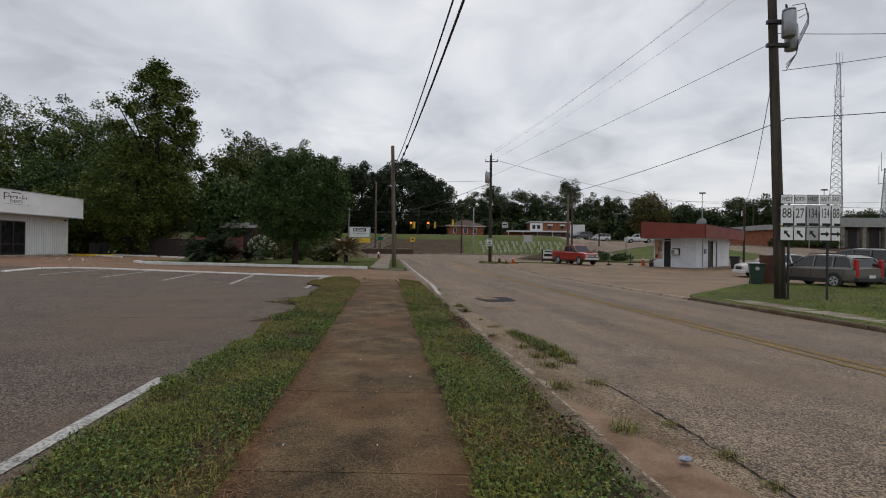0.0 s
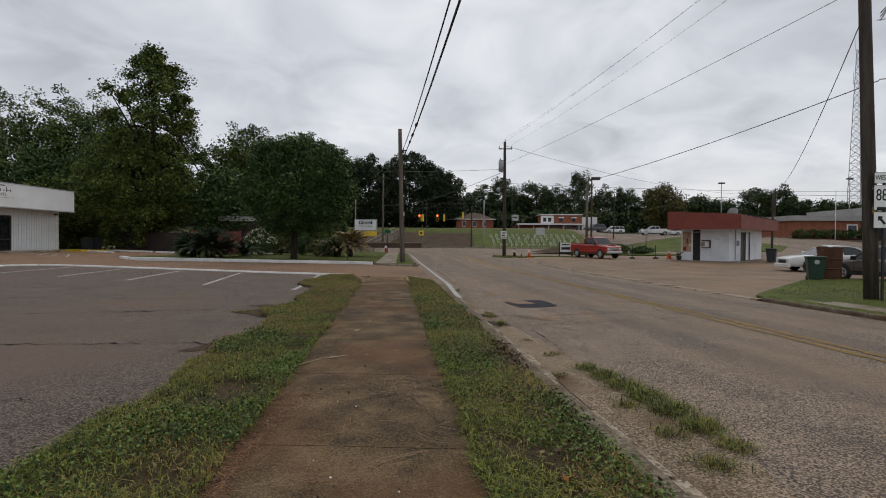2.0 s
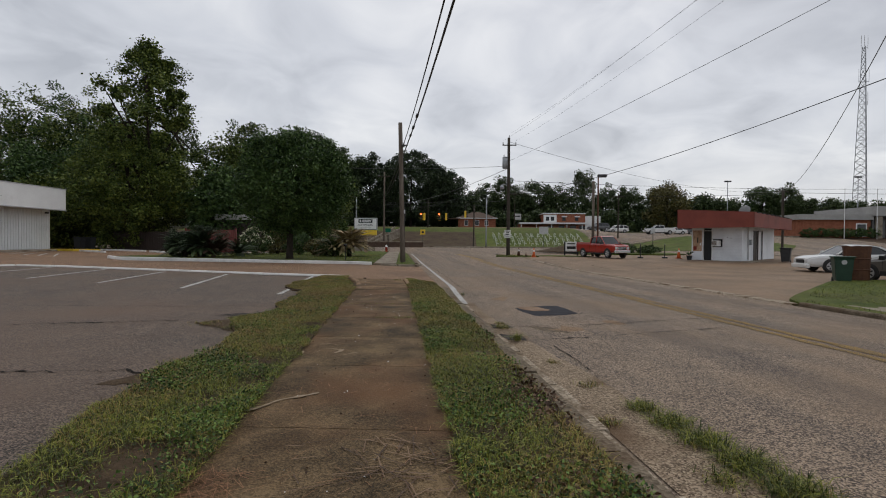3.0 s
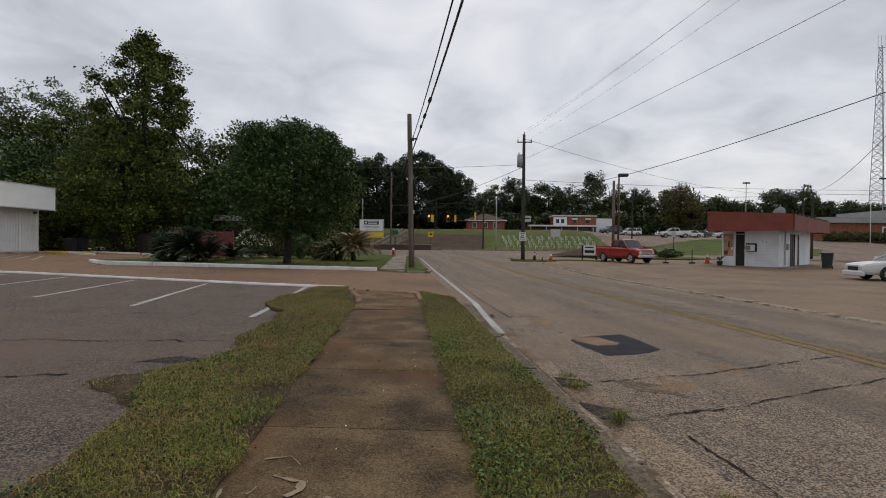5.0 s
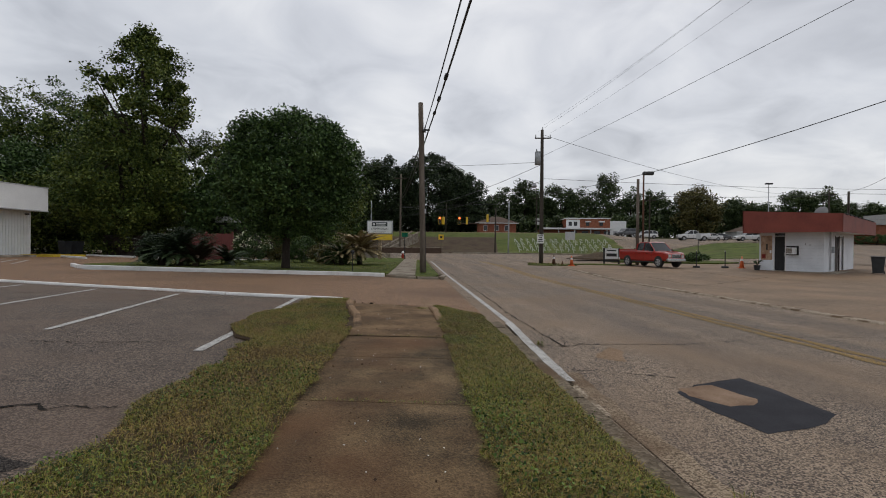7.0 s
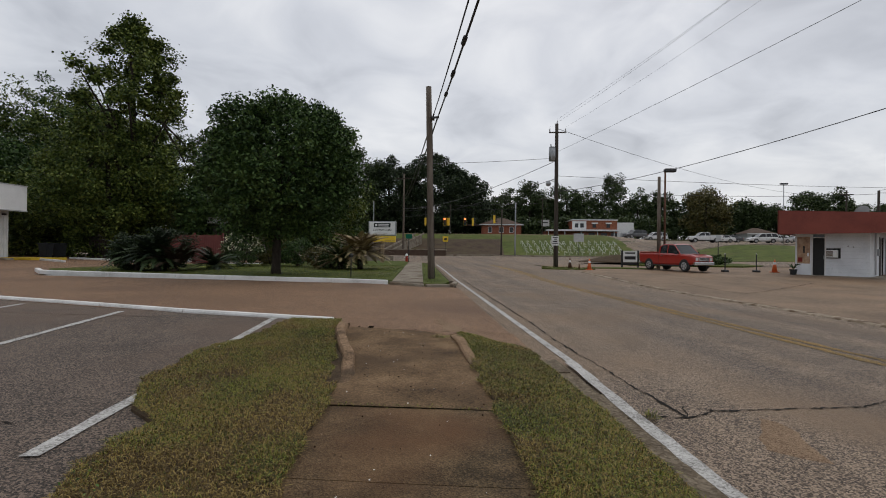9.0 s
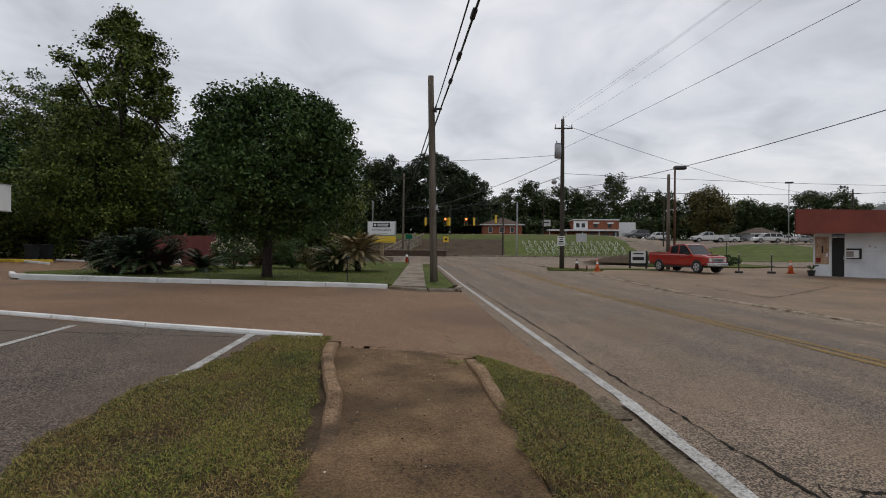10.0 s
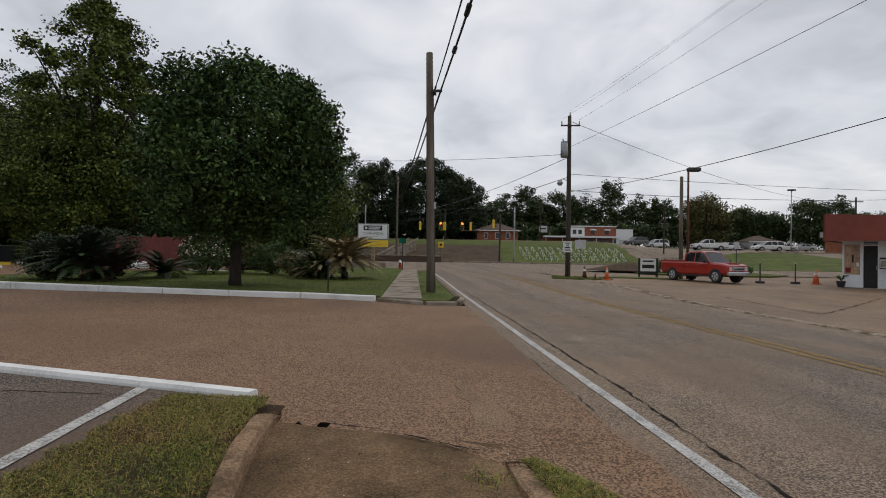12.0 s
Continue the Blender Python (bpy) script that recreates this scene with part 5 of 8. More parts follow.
def lattice_tower(x, y, h, w):
    t = thing("radio_tower", pose(x, y, land(x, y)), "tall grey lattice radio tower with whip aerials", "tower")
    n = 26
    def corner(k, i):
        f = w * (1 - 0.8 * i / n)
        a = 2 * math.pi * k / 3 + 0.3
        return (f * math.cos(a), f * math.sin(a), h * i / n)
    for k in range(3):
        part("leg", tubem([corner(k, i) for i in range(n + 1)], 0.15, 5), STEEL, t)
    bm = bmesh.new()
    for i in range(n):
        for k in range(3):
            tube(bm, [corner(k, i), corner((k + 1) % 3, i + 1)], 0.08, 4, False)
            tube(bm, [corner((k + 1) % 3, i), corner(k, i + 1)], 0.08, 4, False)
            tube(bm, [corner(k, i), corner((k + 1) % 3, i)], 0.065, 4, False)
    part("bracing", bm, STEEL, t)
    for z, r in ((h, 0.0), (h, 1.5), (h, -1.5), (h * 0.82, 2.3), (h * 0.82, -2.3), (h * 0.7, 1.9)):
        part("aerial", tubem([(r, 0, z - 1.0), (r, 0, z + 5)], 0.09, 5), SIGNGREY, t)
        if r:
            part("bracket", tubem([(0, 0, z - 0.6), (r, 0, z - 0.6)], 0.09, 5), STEEL, t)


lattice_tower(185.6, 239.4, 86, 3.9)
lattice_tower(139, 160, 24, 1.8)


def sagged(a, b, sag, n=24):
    a, b = Vector(a), Vector(b)
    return [tuple(a + (b - a) * (i / n) - Vector((0, 0, 4 * sag * (i / n) * (1 - i / n)))) for i in range(n + 1)]


def wire(a, b, sag, r, label, material=None, n=24):
    o = part("overhead_wire", tubem(sagged(a, b, sag, n), r, 5), material or WIRE)
    return tagged(o, label, "wire", "overhead wires")


# twin cables over the sidewalk, and on beyond the pole
CAB = [(-3.02, 31.0, 6.2), (5.22, -21.0, 6.9)]
wire((CAB[0][0], CAB[0][1], 6.28), (CAB[1][0] - 0.05, CAB[1][1], 6.9), 1.15, 0.018, "thick black cable over the sidewalk", CABLE, 60)
wire((CAB[0][0] + 0.14, CAB[0][1], 6.12), (CAB[1][0] + 0.12, CAB[1][1], 6.8), 1.1, 0.026, "thick black bundled cable over the sidewalk", CABLE, 60)
wire((-3.02, 31.0, 6.28), (-13.2, 90.5, 9.5), 0.6, 0.03, "black cable on to the next pole", CABLE)
wire((-2.88, 31.0, 6.12), (-13.2, 90.5, 9.1), 0.7, 0.03, "black cable on to the next pole", CABLE)
for t, ln in ((0.07, 0.35), (0.11, 0.5), (0.155, 0.45)):
    pts = sagged((CAB[0][0] + 0.14, CAB[0][1], 6.12), (CAB[1][0], CAB[1][1], 6.85), 1.15, 200)
    p = Vector(pts[int(t * 200)])
    d = (Vector(pts[int(t * 200) + 1]) - p).normalized()
    o = part("splice_case", tubem([tuple(p - d * ln / 2), tuple(p - d * ln * 0.4), tuple(p + d * ln * 0.4), tuple(p + d * ln / 2)], [0.02, 0.055, 0.055, 0.02], 8), CABLE)
    tagged(o, "black splice case hung on the cable", "splice case", "splice cases")
# lines from the transformer pole to the tall pole across the road and beyond
MT, RT = (4.0, 46.2), (10.66, 17.3)
for off, z in ((-0.5, 9.5), (0.55, 9.5), (0.0, 10.05)):
    wire((MT[0] + off, MT[1], z), (RT[0] + off, RT[1], 10.6 + (0.3 if off == 0 else 0)), 0.35, 0.0045, "thin grey overhead power line")
wire((4.05, 46.2, 7.85), (10.76, 17.2, 7.95), 0.15, 0.009, "service line between two poles")
wire((4.05, 46.2, 5.12), (11.1, 17.2, 5.42), 0.62, 0.013, "black telephone cable between two poles", CABLE)
wire((11.1, 17.2, 5.45), (26.0, 13.0, 6.6), 0.3, 0.013, "black overhead telephone cable", CABLE)
wire((11.0, 17.2, 7.0), (30.0, 14.0, 9.9), 0.3, 0.010, "thin dark overhead service wire")
wire((10.8, 17.2, 8.2), (30.0, 22.0, 11.3), 0.3, 0.012, "thin dark overhead service wire")
wire((10.9, 17.4, 7.4), (35.1, 60.0, 6.9), 1.2, 0.014, "sagging service wire over the forecourt")
wire((3.9, 46.2, 7.4), (-20.0, 58.0, 9.5), 0.4, 0.014, "service wire to the far side")
wire((3.9, 46.2, 7.2), (-13.3, 90.5, 7.6), 0.9, 0.02, "service wire to the far side")
wire((3.9, 46.2, 6.0), (-13.3, 90.5, 6.3), 0.6, 0.02, "dark signal span wire overhead", CABLE)
wire((4.1, 46.3, 9.4), (60.6, 100, 11.0), 1.5, 0.015, "thin grey overhead power line")
wire((4.1, 46.3, 5.2), (35.15, 60, 6.6), 0.3, 0.016, "black overhead telephone cable", CABLE)
wire((35.15, 60, 6.7), (95, 62, 7.6), 0.4, 0.018, "black overhead telephone cable", CABLE)
wire((4.1, 46.3, 6.2), (80, 72, 9.4), 0.8, 0.014, "thin grey overhead power line")


# ---------- traffic signals on the span ----------
def signal_head(m, lit, label):
    s = thing("traffic_signal", m, label, "traffic signal", "traffic signals")
    part("housing", boxm(-0.17, 0.17, -0.12, 0.12, -0.5, 0.5, 0.03), YELLOWBOARD, s)
    part("hanger", tubem([(0, 0, 0.5), (0, 0, 1.35)], 0.03, 6), DARKSTEEL, s)
    part("backplate", boxm(-0.15, 0.15, -0.135, -0.12, -0.47, 0.47), BLACK, s)
    for i, c in enumerate(((0.9, 0.03, 0.02), (0.9, 0.35, 0.02), (0.02, 0.7, 0.2))):
        on = i == lit
        z = 0.32 - 0.32 * i
        lm = mat("lens_%s" % ("red", "amber", "green")[i] + ("_lit" if on else ""), tuple(v * (1 if on else 0.08) for v in c), rough=0.3, bump=0, emit=((1.0, 0.12, 0.03), 5.0) if on else None)
        bm = bmesh.new()
        tube(bm, [(0, -0.135, z), (0, -0.17, z)], [0.12, 0.11], 14)
        l_ = part("lens", bm, lm, s)
        bm = bmesh.new()
        for k in range(9):
            a0, a1 = math.pi * k / 9, math.pi * (k + 1) / 9
            vs = [bm.verts.new((0.135 * math.cos(a), yy, z + 0.135 * math.sin(a))) for a, yy in ((a0, -0.13), (a1, -0.13), (a1, -0.36), (a0, -0.36))]
            bm.faces.new(vs)
        part("visor", bm, BLACK, l_)


for x, rot, lit in ((-8.07, 100, 9), (-5.6, 5, 0), (-5.15, 150, 9), (-3.0, 5, 0), (-2.0, 95, 9), (0.71, 100, 9)):
    signal_head(pose(x, 75, 4.65 if x < 0.5 else 5.0, 0, 0, rot), lit, "yellow traffic signal showing red, hung from a wire" if lit == 0 else "yellow traffic signal seen from its side, hung from a wire")
wire((-13.2, 88, 7.6), (4.4, 60, 5.6), 0.0, 0.02, "dark signal span wire overhead", CABLE)
wire((-13.2, 75, 6.0), (4.5, 75, 6.3), 0.0, 0.02, "dark signal span wire overhead", CABLE)


# ---------- signs ----------
def route_signs():
    s = thing("route_sign_assembly", pose(10.87, 17.04, -0.30) @ Matrix.Scale(0.945, 4), "row of five white route markers with arrows on two posts", "road sign", "route signs")
    for x in (0.33, 1.64):
        part("post", boxm(x - 0.03, x + 0.03, 0.03, 0.07, -0.4, 3.4), DARKSTEEL, s)
    for z in (3.0, 2.45):
        part("rail", boxm(0.0, 2.0, 0.005, 0.03, z, z + 0.05), STEEL, s)
    for (x0, x1, head, num, arrow, grey) in ((0.0, 0.44, "WEST", "88", 40, 0), (0.455, 0.85, "NORTH", "27", 40, 0), (0.87, 1.29, "WEST", "134", 40, 1), (1.31, 1.69, "EAST", "134", -90, 0), (1.71, 2.02, "EAST", "88", -90, 0)):
        c, w = (x0 + x1) / 2, x1 - x0
        pl = SIGNGREY if grey else SIGNWHITE
        for z0, z1, text in ((3.16, 3.47, head), (2.42, 3.12, num), (1.92, 2.38, None)):
            ww = w / 2 if text != head else w / 2 - 0.005
            fr = part("sign_plate", boxm(c - ww, c + ww, -0.012, 0.0, z0, z1, 0.004), BLACK, s)
            part("sign_face", boxm(c - ww + 0.015, c + ww - 0.015, -0.016, -0.012, z0 + 0.015, z1 - 0.015), pl, fr)
            if text == head:
                words("sign_word", text, 0.19, pose(c, -0.018, (z0 + z1) / 2, 90, 0, 0), BLACK, fr, squeeze=w / 0.20 / (len(text) * 0.75))
            elif text:
                words("sign_number", text, 0.46, pose(c, -0.018, (z0 + z1) / 2 + 0.06, 90, 0, 0), BLACK, fr, squeeze=min(0.85, w / 0.31 / len(text)))
                part("lower_band", boxm(c - ww + 0.09, c + ww - 0.015, -0.018, -0.016, z0 + 0.015, z0 + 0.09), BLACK, fr)
            else:
                bm = bmesh.new()
                k = 0.15
                for tri in (((-0.035, -1), (0.035, -1), (0.035, 0.3), (-0.035, 0.3)), ((-0.1, 0.25), (0.1, 0.25), (0.0, 1.0))):
                    f = [bm.verts.new((a * (1.0 if abs(a) < 0.2 else 1), 0, b * k)) for a, b in tri]
                    bm.faces.new(f)
                bmesh.ops.transform(bm, matrix=pose(c, -0.0185, (z0 + z1) / 2, 0, 0, 0) @ pose(0, 0, 0, 0, -arrow if arrow > 0 else 90, 0), verts=bm.verts)
                part("arrow", bm, BLACK, fr)


route_signs()


def message_sign():
    s = thing("message_sign", pose(-8.3, 48, 0.1, 0, 0, -2), "white letter board over a yellow panel on a timber post", "sign")
    part("post", boxm(-0.12, 0.12, -0.05, 0.15, -0.3, 1.6), TANWOOD, s)
    f = part("cabinet", boxm(-1.02, 1.02, -0.12, 0.12, 1.98, 3.02, 0.02), STEEL, s)
    part("face", boxm(-0.95, 0.95, -0.135, -0.12, 2.05, 2.96), WHITEPLAIN, f)
    part("header_panel", boxm(-0.62, 0.62, -0.142, -0.136, 2.58, 2.9), mat("dark_teal_panel", (0.02, 0.03, 0.03), (0.04, 0.05, 0.05), bump=0), f, "dark header panel")
    for z, w in ((2.8, 0.8), (2.68, 0.75)):
        part("text_bar", boxm(-0.28, -0.28 + w, -0.148, -0.143, z - 0.03, z + 0.03), WHITEPLAIN, f)
    part("emblem", tubem([(-0.45, -0.143, 2.74), (-0.45, -0.149, 2.74)], 0.09, 12), WHITEPLAIN, f)
    words("sign_word", "COMPASSION", 0.22, pose(0, -0.137, 2.38, 90, 0, 0), BLACK, f)
    part("text_bar", boxm(-0.5, 0.5, -0.14, -0.136, 2.15, 2.18), SIGNGREY, f)
    part("yellow_panel", boxm(-0.98, 0.98, -0.1, 0.1, 1.5, 1.95, 0.01), YELLOWBOARD, s, "plain yellow panel")


message_sign()


def plate_sign(name, m, w, h, z, material, label, bars=(), post=DARKSTEEL, shape="box"):
    s = thing(name, m, label, "road sign")
    part("post", boxm(-0.03, 0.03, 0, 0.04, -0.3, z + h / 2), post, s)
    bm = bmesh.new()
    if shape == "box":
        box(bm, -w / 2, w / 2, -0.03, 0, z - h / 2, z + h / 2)
    else:
        tube(bm, [(0, -0.03, z), (0, 0, z)], w / 2, 4)
    p = part("plate", bm, material, s)
    for bz, bw, bh in bars:
        part("text_bar", boxm(-bw / 2, bw / 2, -0.036, -0.03, bz - bh / 2, bz + bh / 2), BLACK, p)
    return s


plate_sign("warning_sign", pose(-6.6, 92, 0.2), 1.25, 1.25, 2.6, YELLOWBOARD, "yellow diamond warning sign on the bank", ((2.6, 0.4, 0.35),), shape="diamond")
plate_sign("street_sign", pose(-6.7, 50.5, 0.1), 0.5, 0.35, 2.0, mat("green_sign_enamel", (0.01, 0.10, 0.06), (0.015, 0.14, 0.085), bump=0), "small green street sign near the letter board")
plate_sign("guide_sign", pose(14.6, 91.6, 0.2), 1.6, 1.3, 3.0, SIGNGREY, "back of a pale road sign before the bank")
plate_sign("warning_sign", pose(21.8, 61.5, land(21.8, 61.5)), 0.45, 0.6, 2.6, SIGNGREY, "small pale sign on a post at the corner island")
plate_sign("store_sign", pose(14.5, 130, 4.8), 1.8, 1.5, 2.8, SIGNGREY, "pale sign on two posts at the top of the bank", ((2.9, 1.2, 0.3),))


def yard_sign():
    s = thing("yard_sign", pose(10.05, 50, land(10, 50)), "white notice board in a black frame near the street corner", "sign")
    for x in (-0.58, 0.58):
        part("post", boxm(x - 0.06, x + 0.06, -0.05, 0.05, -0.2, 1.3), BLACK, s)
    f = part("board", boxm(-0.52, 0.52, -0.03, 0.03, 0.42, 1.26), WHITEPLAIN, s)
    part("text_bar", boxm(-0.36, 0.36, -0.036, -0.03, 1.05, 1.15), BLACK, f)
    part("picture", boxm(-0.4, 0.4, -0.036, -0.03, 0.62, 0.86), BLACK, f)
    part("lower_rail", boxm(-0.52, 0.52, -0.04, 0.04, 0.2, 0.38), BLACK, s)


yard_sign()


# ---------- bins, cones, posts ----------
def wheelie_bin(m, material, label, group="wheelie bins", mark=False):
    b = thing("wheelie_bin", m, label, "bin", group)
    bm = bmesh.new()
    vs = [bm.verts.new((x * s, y * s, z)) for z, s in ((0.08, 0.78), (0.95, 1.0), (0.99, 1.06)) for x, y in ((-0.31, -0.33), (0.31, -0.33), (0.31, 0.33), (-0.31, 0.33))]
    for j in range(2):
        for i in range(4):
            k = (i + 1) % 4
            bm.faces.new((vs[4 * j + i], vs[4 * j + k], vs[4 * j + 4 + k], vs[4 * j + 4 + i]))
    bm.faces.new(vs[:4][::-1])
    bm.faces.new(vs[8:])
    bmesh.ops.bevel(bm, geom=list(bm.edges), offset=0.025, segments=2, affect="EDGES")
    part("body", bm, material, b)
    bm = boxm(-0.35, 0.35, -0.38, 0.36, 0.985, 1.05, 0.02)
    for v in bm.verts:
        if v.co.z > 1.0:
            v.co.z += 0.03 * (1 - (v.co.x / 0.35) ** 2)
    lid = part("lid", bm, material, b)
    part("handle", tubem([(-0.25, 0.39, 0.96), (0.25, 0.39, 0.96)], 0.018, 6), material, b)
    for x in (-0.27, 0.23):
        bm = bmesh.new()
        tube(bm, [(x, 0.27, 0.11), (x + 0.05, 0.27, 0.11)], 0.11, 14)
        part("wheel", bm, RUBBER, b)
    if mark:
        part("mark", tubem([(0, -0.335, 0.82), (0, -0.33, 0.82)], 0.09, 14), SIGNGREY, b, "pale round printed mark")
    return b


wheelie_bin(pose(15.0, 24.9, land(14.7, 24.7), 0, 0, -25), BINGREEN, "dark green wheeled bin with a pale round mark on grass", mark=True)
wheelie_bin(pose(23.0, 40.6, land(23, 40.6) - 0.02, 0, 0, -40), BINDARK, "charcoal wheeled bin beside the booth")
wheelie_bin(pose(-31.4, 44.6, 0.22, 0, 0, 90), BINDARK, "dark wheeled bin beside the hall")
wheelie_bin(pose(-31.3, 45.6, 0.22, 0, 0, 90), BINDARK, "dark wheeled bin beside the hall")


def rusty_barrel():
    b = thing("burn_barrel", pose(16.1, 25.6, land(16, 26)), "tall rusty brown barrel bin behind the green bin", "barrel")
    part("body", tubem([(0, 0, 0), (0, 0, 0.05), (0, 0, 0.48), (0, 0, 0.51), (0, 0, 0.54), (0, 0, 0.92), (0, 0, 0.95), (0, 0, 0.98), (0, 0, 1.40)], [0.40, 0.42, 0.43, 0.46, 0.43, 0.44, 0.47, 0.44, 0.47], 20), RUST, b)
    part("rim", tubem([(0, 0, 1.4), (0, 0, 1.44)], 0.49, 20), RUST, b)


rusty_barrel()


def cone(x, y, h, label, orange=True):
    c = thing("traffic_cone", pose(x, y, land(x, y) + 0.01, 0, 0, 20), label, "traffic cone", "traffic cones")
    mt = ORANGE if orange else RUST
    part("base", boxm(-0.19 * h / 0.75, 0.19 * h / 0.75, -0.19 * h / 0.75, 0.19 * h / 0.75, 0, 0.04, 0.01), mt, c)
    part("body", tubem([(0, 0, 0.04), (0, 0, h)], [0.15 * h / 0.75, 0.03], 14), mt, c, smooth=True)
    part("band", tubem([(0, 0, h * 0.62), (0, 0, h * 0.8)], [0.083 * h / 0.75, 0.058 * h / 0.75], 14), WHITEPLAIN, c)


cone(17.3, 44.6, 0.8, "orange traffic cone with a white band near the booth")
cone(5.9, 44.7, 0.72, "weathered orange traffic cone at the forecourt edge")
cone(4.75, 45.2, 0.75, "dark weathered cone beside the utility pole", False)
cone(5.3, 44.9, 0.35, "small dark weathered cone stub", False)


def stanchion(x, y):
    s = thing("barrier_post", pose(x, y, land(x, y)), "dark steel barrier post in a heavy foot", "post", "barrier posts")
    part("foot", boxm(-0.17, 0.17, -0.17, 0.17, 0, 0.13, 0.02), BINDARK, s)
    part("post", tubem([(0, 0, 0.13), (0, 0, 1.12)], 0.035, 8), DARKSTEEL, s)
    part("cap", tubem([(0, 0, 1.12), (0, 0, 1.17)], [0.045, 0.03], 8), SIGNGREY, s)


for x, y in ((14.3, 44.6), (16.2, 44.6), (27.5, 40.5)):
    stanchion(x, y)


def planter():
    p = thing("flower_pot", pose(17.2, 42.6, -0.2), "small dark pot plant beside the booth door", "plant pot")
    part("pot", tubem([(0, 0, 0), (0, 0, 0.32), (0, 0, 0.36)], [0.14, 0.2, 0.21], 12), BINDARK, p)
    bm = bmesh.new()
    r = random.Random(4)
    for i in range(40):
        a, t = r.uniform(0, 6.28), r.uniform(0.15, 0.4)
        v = [(0, 0, 0.33), (t * 0.5 * math.cos(a), t * 0.5 * math.sin(a), 0.33 + t * 0.9), (t * math.cos(a), t * math.sin(a), 0.33 + t * 0.8), (t * 0.5 * math.cos(a + 0.3), t * 0.5 * math.sin(a + 0.3), 0.33 + t * 0.8)]
        bm.faces.new([bm.verts.new(q) for q in v])
    part("leaves", bm, leaf_mat("pot_leaves", (0.015, 0.04, 0.01), (0.05, 0.1, 0.03)), p)


planter()


def hydrant():
    h = thing("fire_hydrant", pose(-7.15, 52.5, land(-7, 52.5) + 0.08), "red fire hydrant with a white cap by the sidewalk", "hydrant")
    part("barrel", tubem([(0, 0, 0), (0, 0, 0.06), (0, 0, 0.07), (0, 0, 0.5)], [0.17, 0.17, 0.11, 0.11], 12), mat("hydrant_red", (0.25, 0.03, 0.02), (0.36, 0.05, 0.03)), h)
    part("cap", tubem([(0, 0, 0.5), (0, 0, 0.6), (0, 0, 0.68), (0, 0, 0.72)], [0.13, 0.12, 0.06, 0.02], 12), WHITEPLAIN, h)
    part("nozzle", tubem([(-0.17, 0, 0.4), (0.17, 0, 0.4)], 0.05, 10), WHITEPLAIN, h)


hydrant()


def marker_rod():
    m_ = thing("garden_light", pose(-5.65, 29.0, 0.1), "slim black garden light stake at the lawn edge", "garden light")
    part("stake", tubem([(0, 0, -0.1), (0, 0, 0.72)], 0.02, 6), BLACK, m_)
    part("head", tubem([(0, 0, 0.7), (0, 0, 0.78), (0, 0, 0.84)], [0.06, 0.09, 0.02], 8), BLACK, m_)


marker_rod()


def bags():
    b = thing("rubbish_bags", pose(-18.3, 39.2, 0.2), "white rubbish bags heaped before a red fence", "rubbish bag")
    r = random.Random(3)
    for x, y, s in ((0, 0, 0.30), (0.42, 0.1, 0.24), (0.2, -0.3, 0.2)):
        bm = bmesh.new()
        bmesh.ops.create_icosphere(bm, subdivisions=3, radius=s)
        z0 = 0.2
        for v in bm.verts:
            v.co = v.co * (1 + 0.25 * noise.noise(v.co * 5 + Vector((x * 9, 0, 0)))) + Vector((x, y, z0 * s / 0.36))
            v.co.z = max(0, v.co.z)
        part("bag", bm, WHITEPAINT, b, smooth=True)


bags()


def fence():
    f = thing("board_fence", pose(-20.2, 40.6, 0.1), "dark red board fence with posts behind the shrubs", "fence")
    r = random.Random(8)
    for i in range(26):
        h = 1.72 + r.uniform(-0.02, 0.03)
        part("board", boxm(0.14 * i, 0.14 * i + 0.132, 0, 0.025, 0.05, h), FENCERED, f)
    for x in (-0.1, 1.9, 3.65):
        part("post", boxm(x, x + 0.1, 0.026, 0.12, -0.2, 1.85), FENCERED, f)
    for z in (0.4, 1.4):
        part("rail", boxm(0, 3.64, 0.026, 0.06, z, z + 0.09), FENCERED, f)
    g = thing("outbuilding", pose(-22.6, 50.5, 0.2), "white and tan outbuilding hidden among trees", "building")
    part("wall", boxm(0, 3.4, 0, 5, 0, 2.8), DARKDOOR, g)
    part("roof", boxm(-0.2, 3.2, -0.5, 5, 2.8, 3.3), SIGNGREY, g)
    part("upper_wall", boxm(1.6, 3.4, 1, 5, 3.3, 4.4), FASCIAWHITE, g)
    dk = thing("board_fence", pose(-31.5, 48.5, 0.1), "dark weathered board fence under the trees", "fence")
    for i in range(70):
        part("board", boxm(0.16 * i, 0.16 * i + 0.15, 0, 0.03, 0.0, 1.7 + r.uniform(-0.05, 0.05)), DARKDOOR, dk)
    part("rail", boxm(0, 11.2, 0.031, 0.07, 1.2, 1.3), DARKDOOR, dk)
    part("rail", boxm(0, 11.2, 0.031, 0.07, 0.4, 0.5), DARKDOOR, dk)


fence()
bm = bmesh.new()
prism(bm, [(-31.9, 41.5), (-29.5, 41.5), (-28.6, 43.2), (-31.9, 43.2)], land(-30, 42) - 0.05, land(-30, 42) + 0.16)
tagged(part("ramp", bm, YELLOWKERB), "yellow painted kerb ramp at the hall", "ramp", kind="structure")
tagged(part("low_wall", boxm(-11.5, -8.6, 54.4, 54.8, -0.3, 0.5, 0.03), CONC), "pale low concrete wall behind the lawn", "wall", kind="structure")


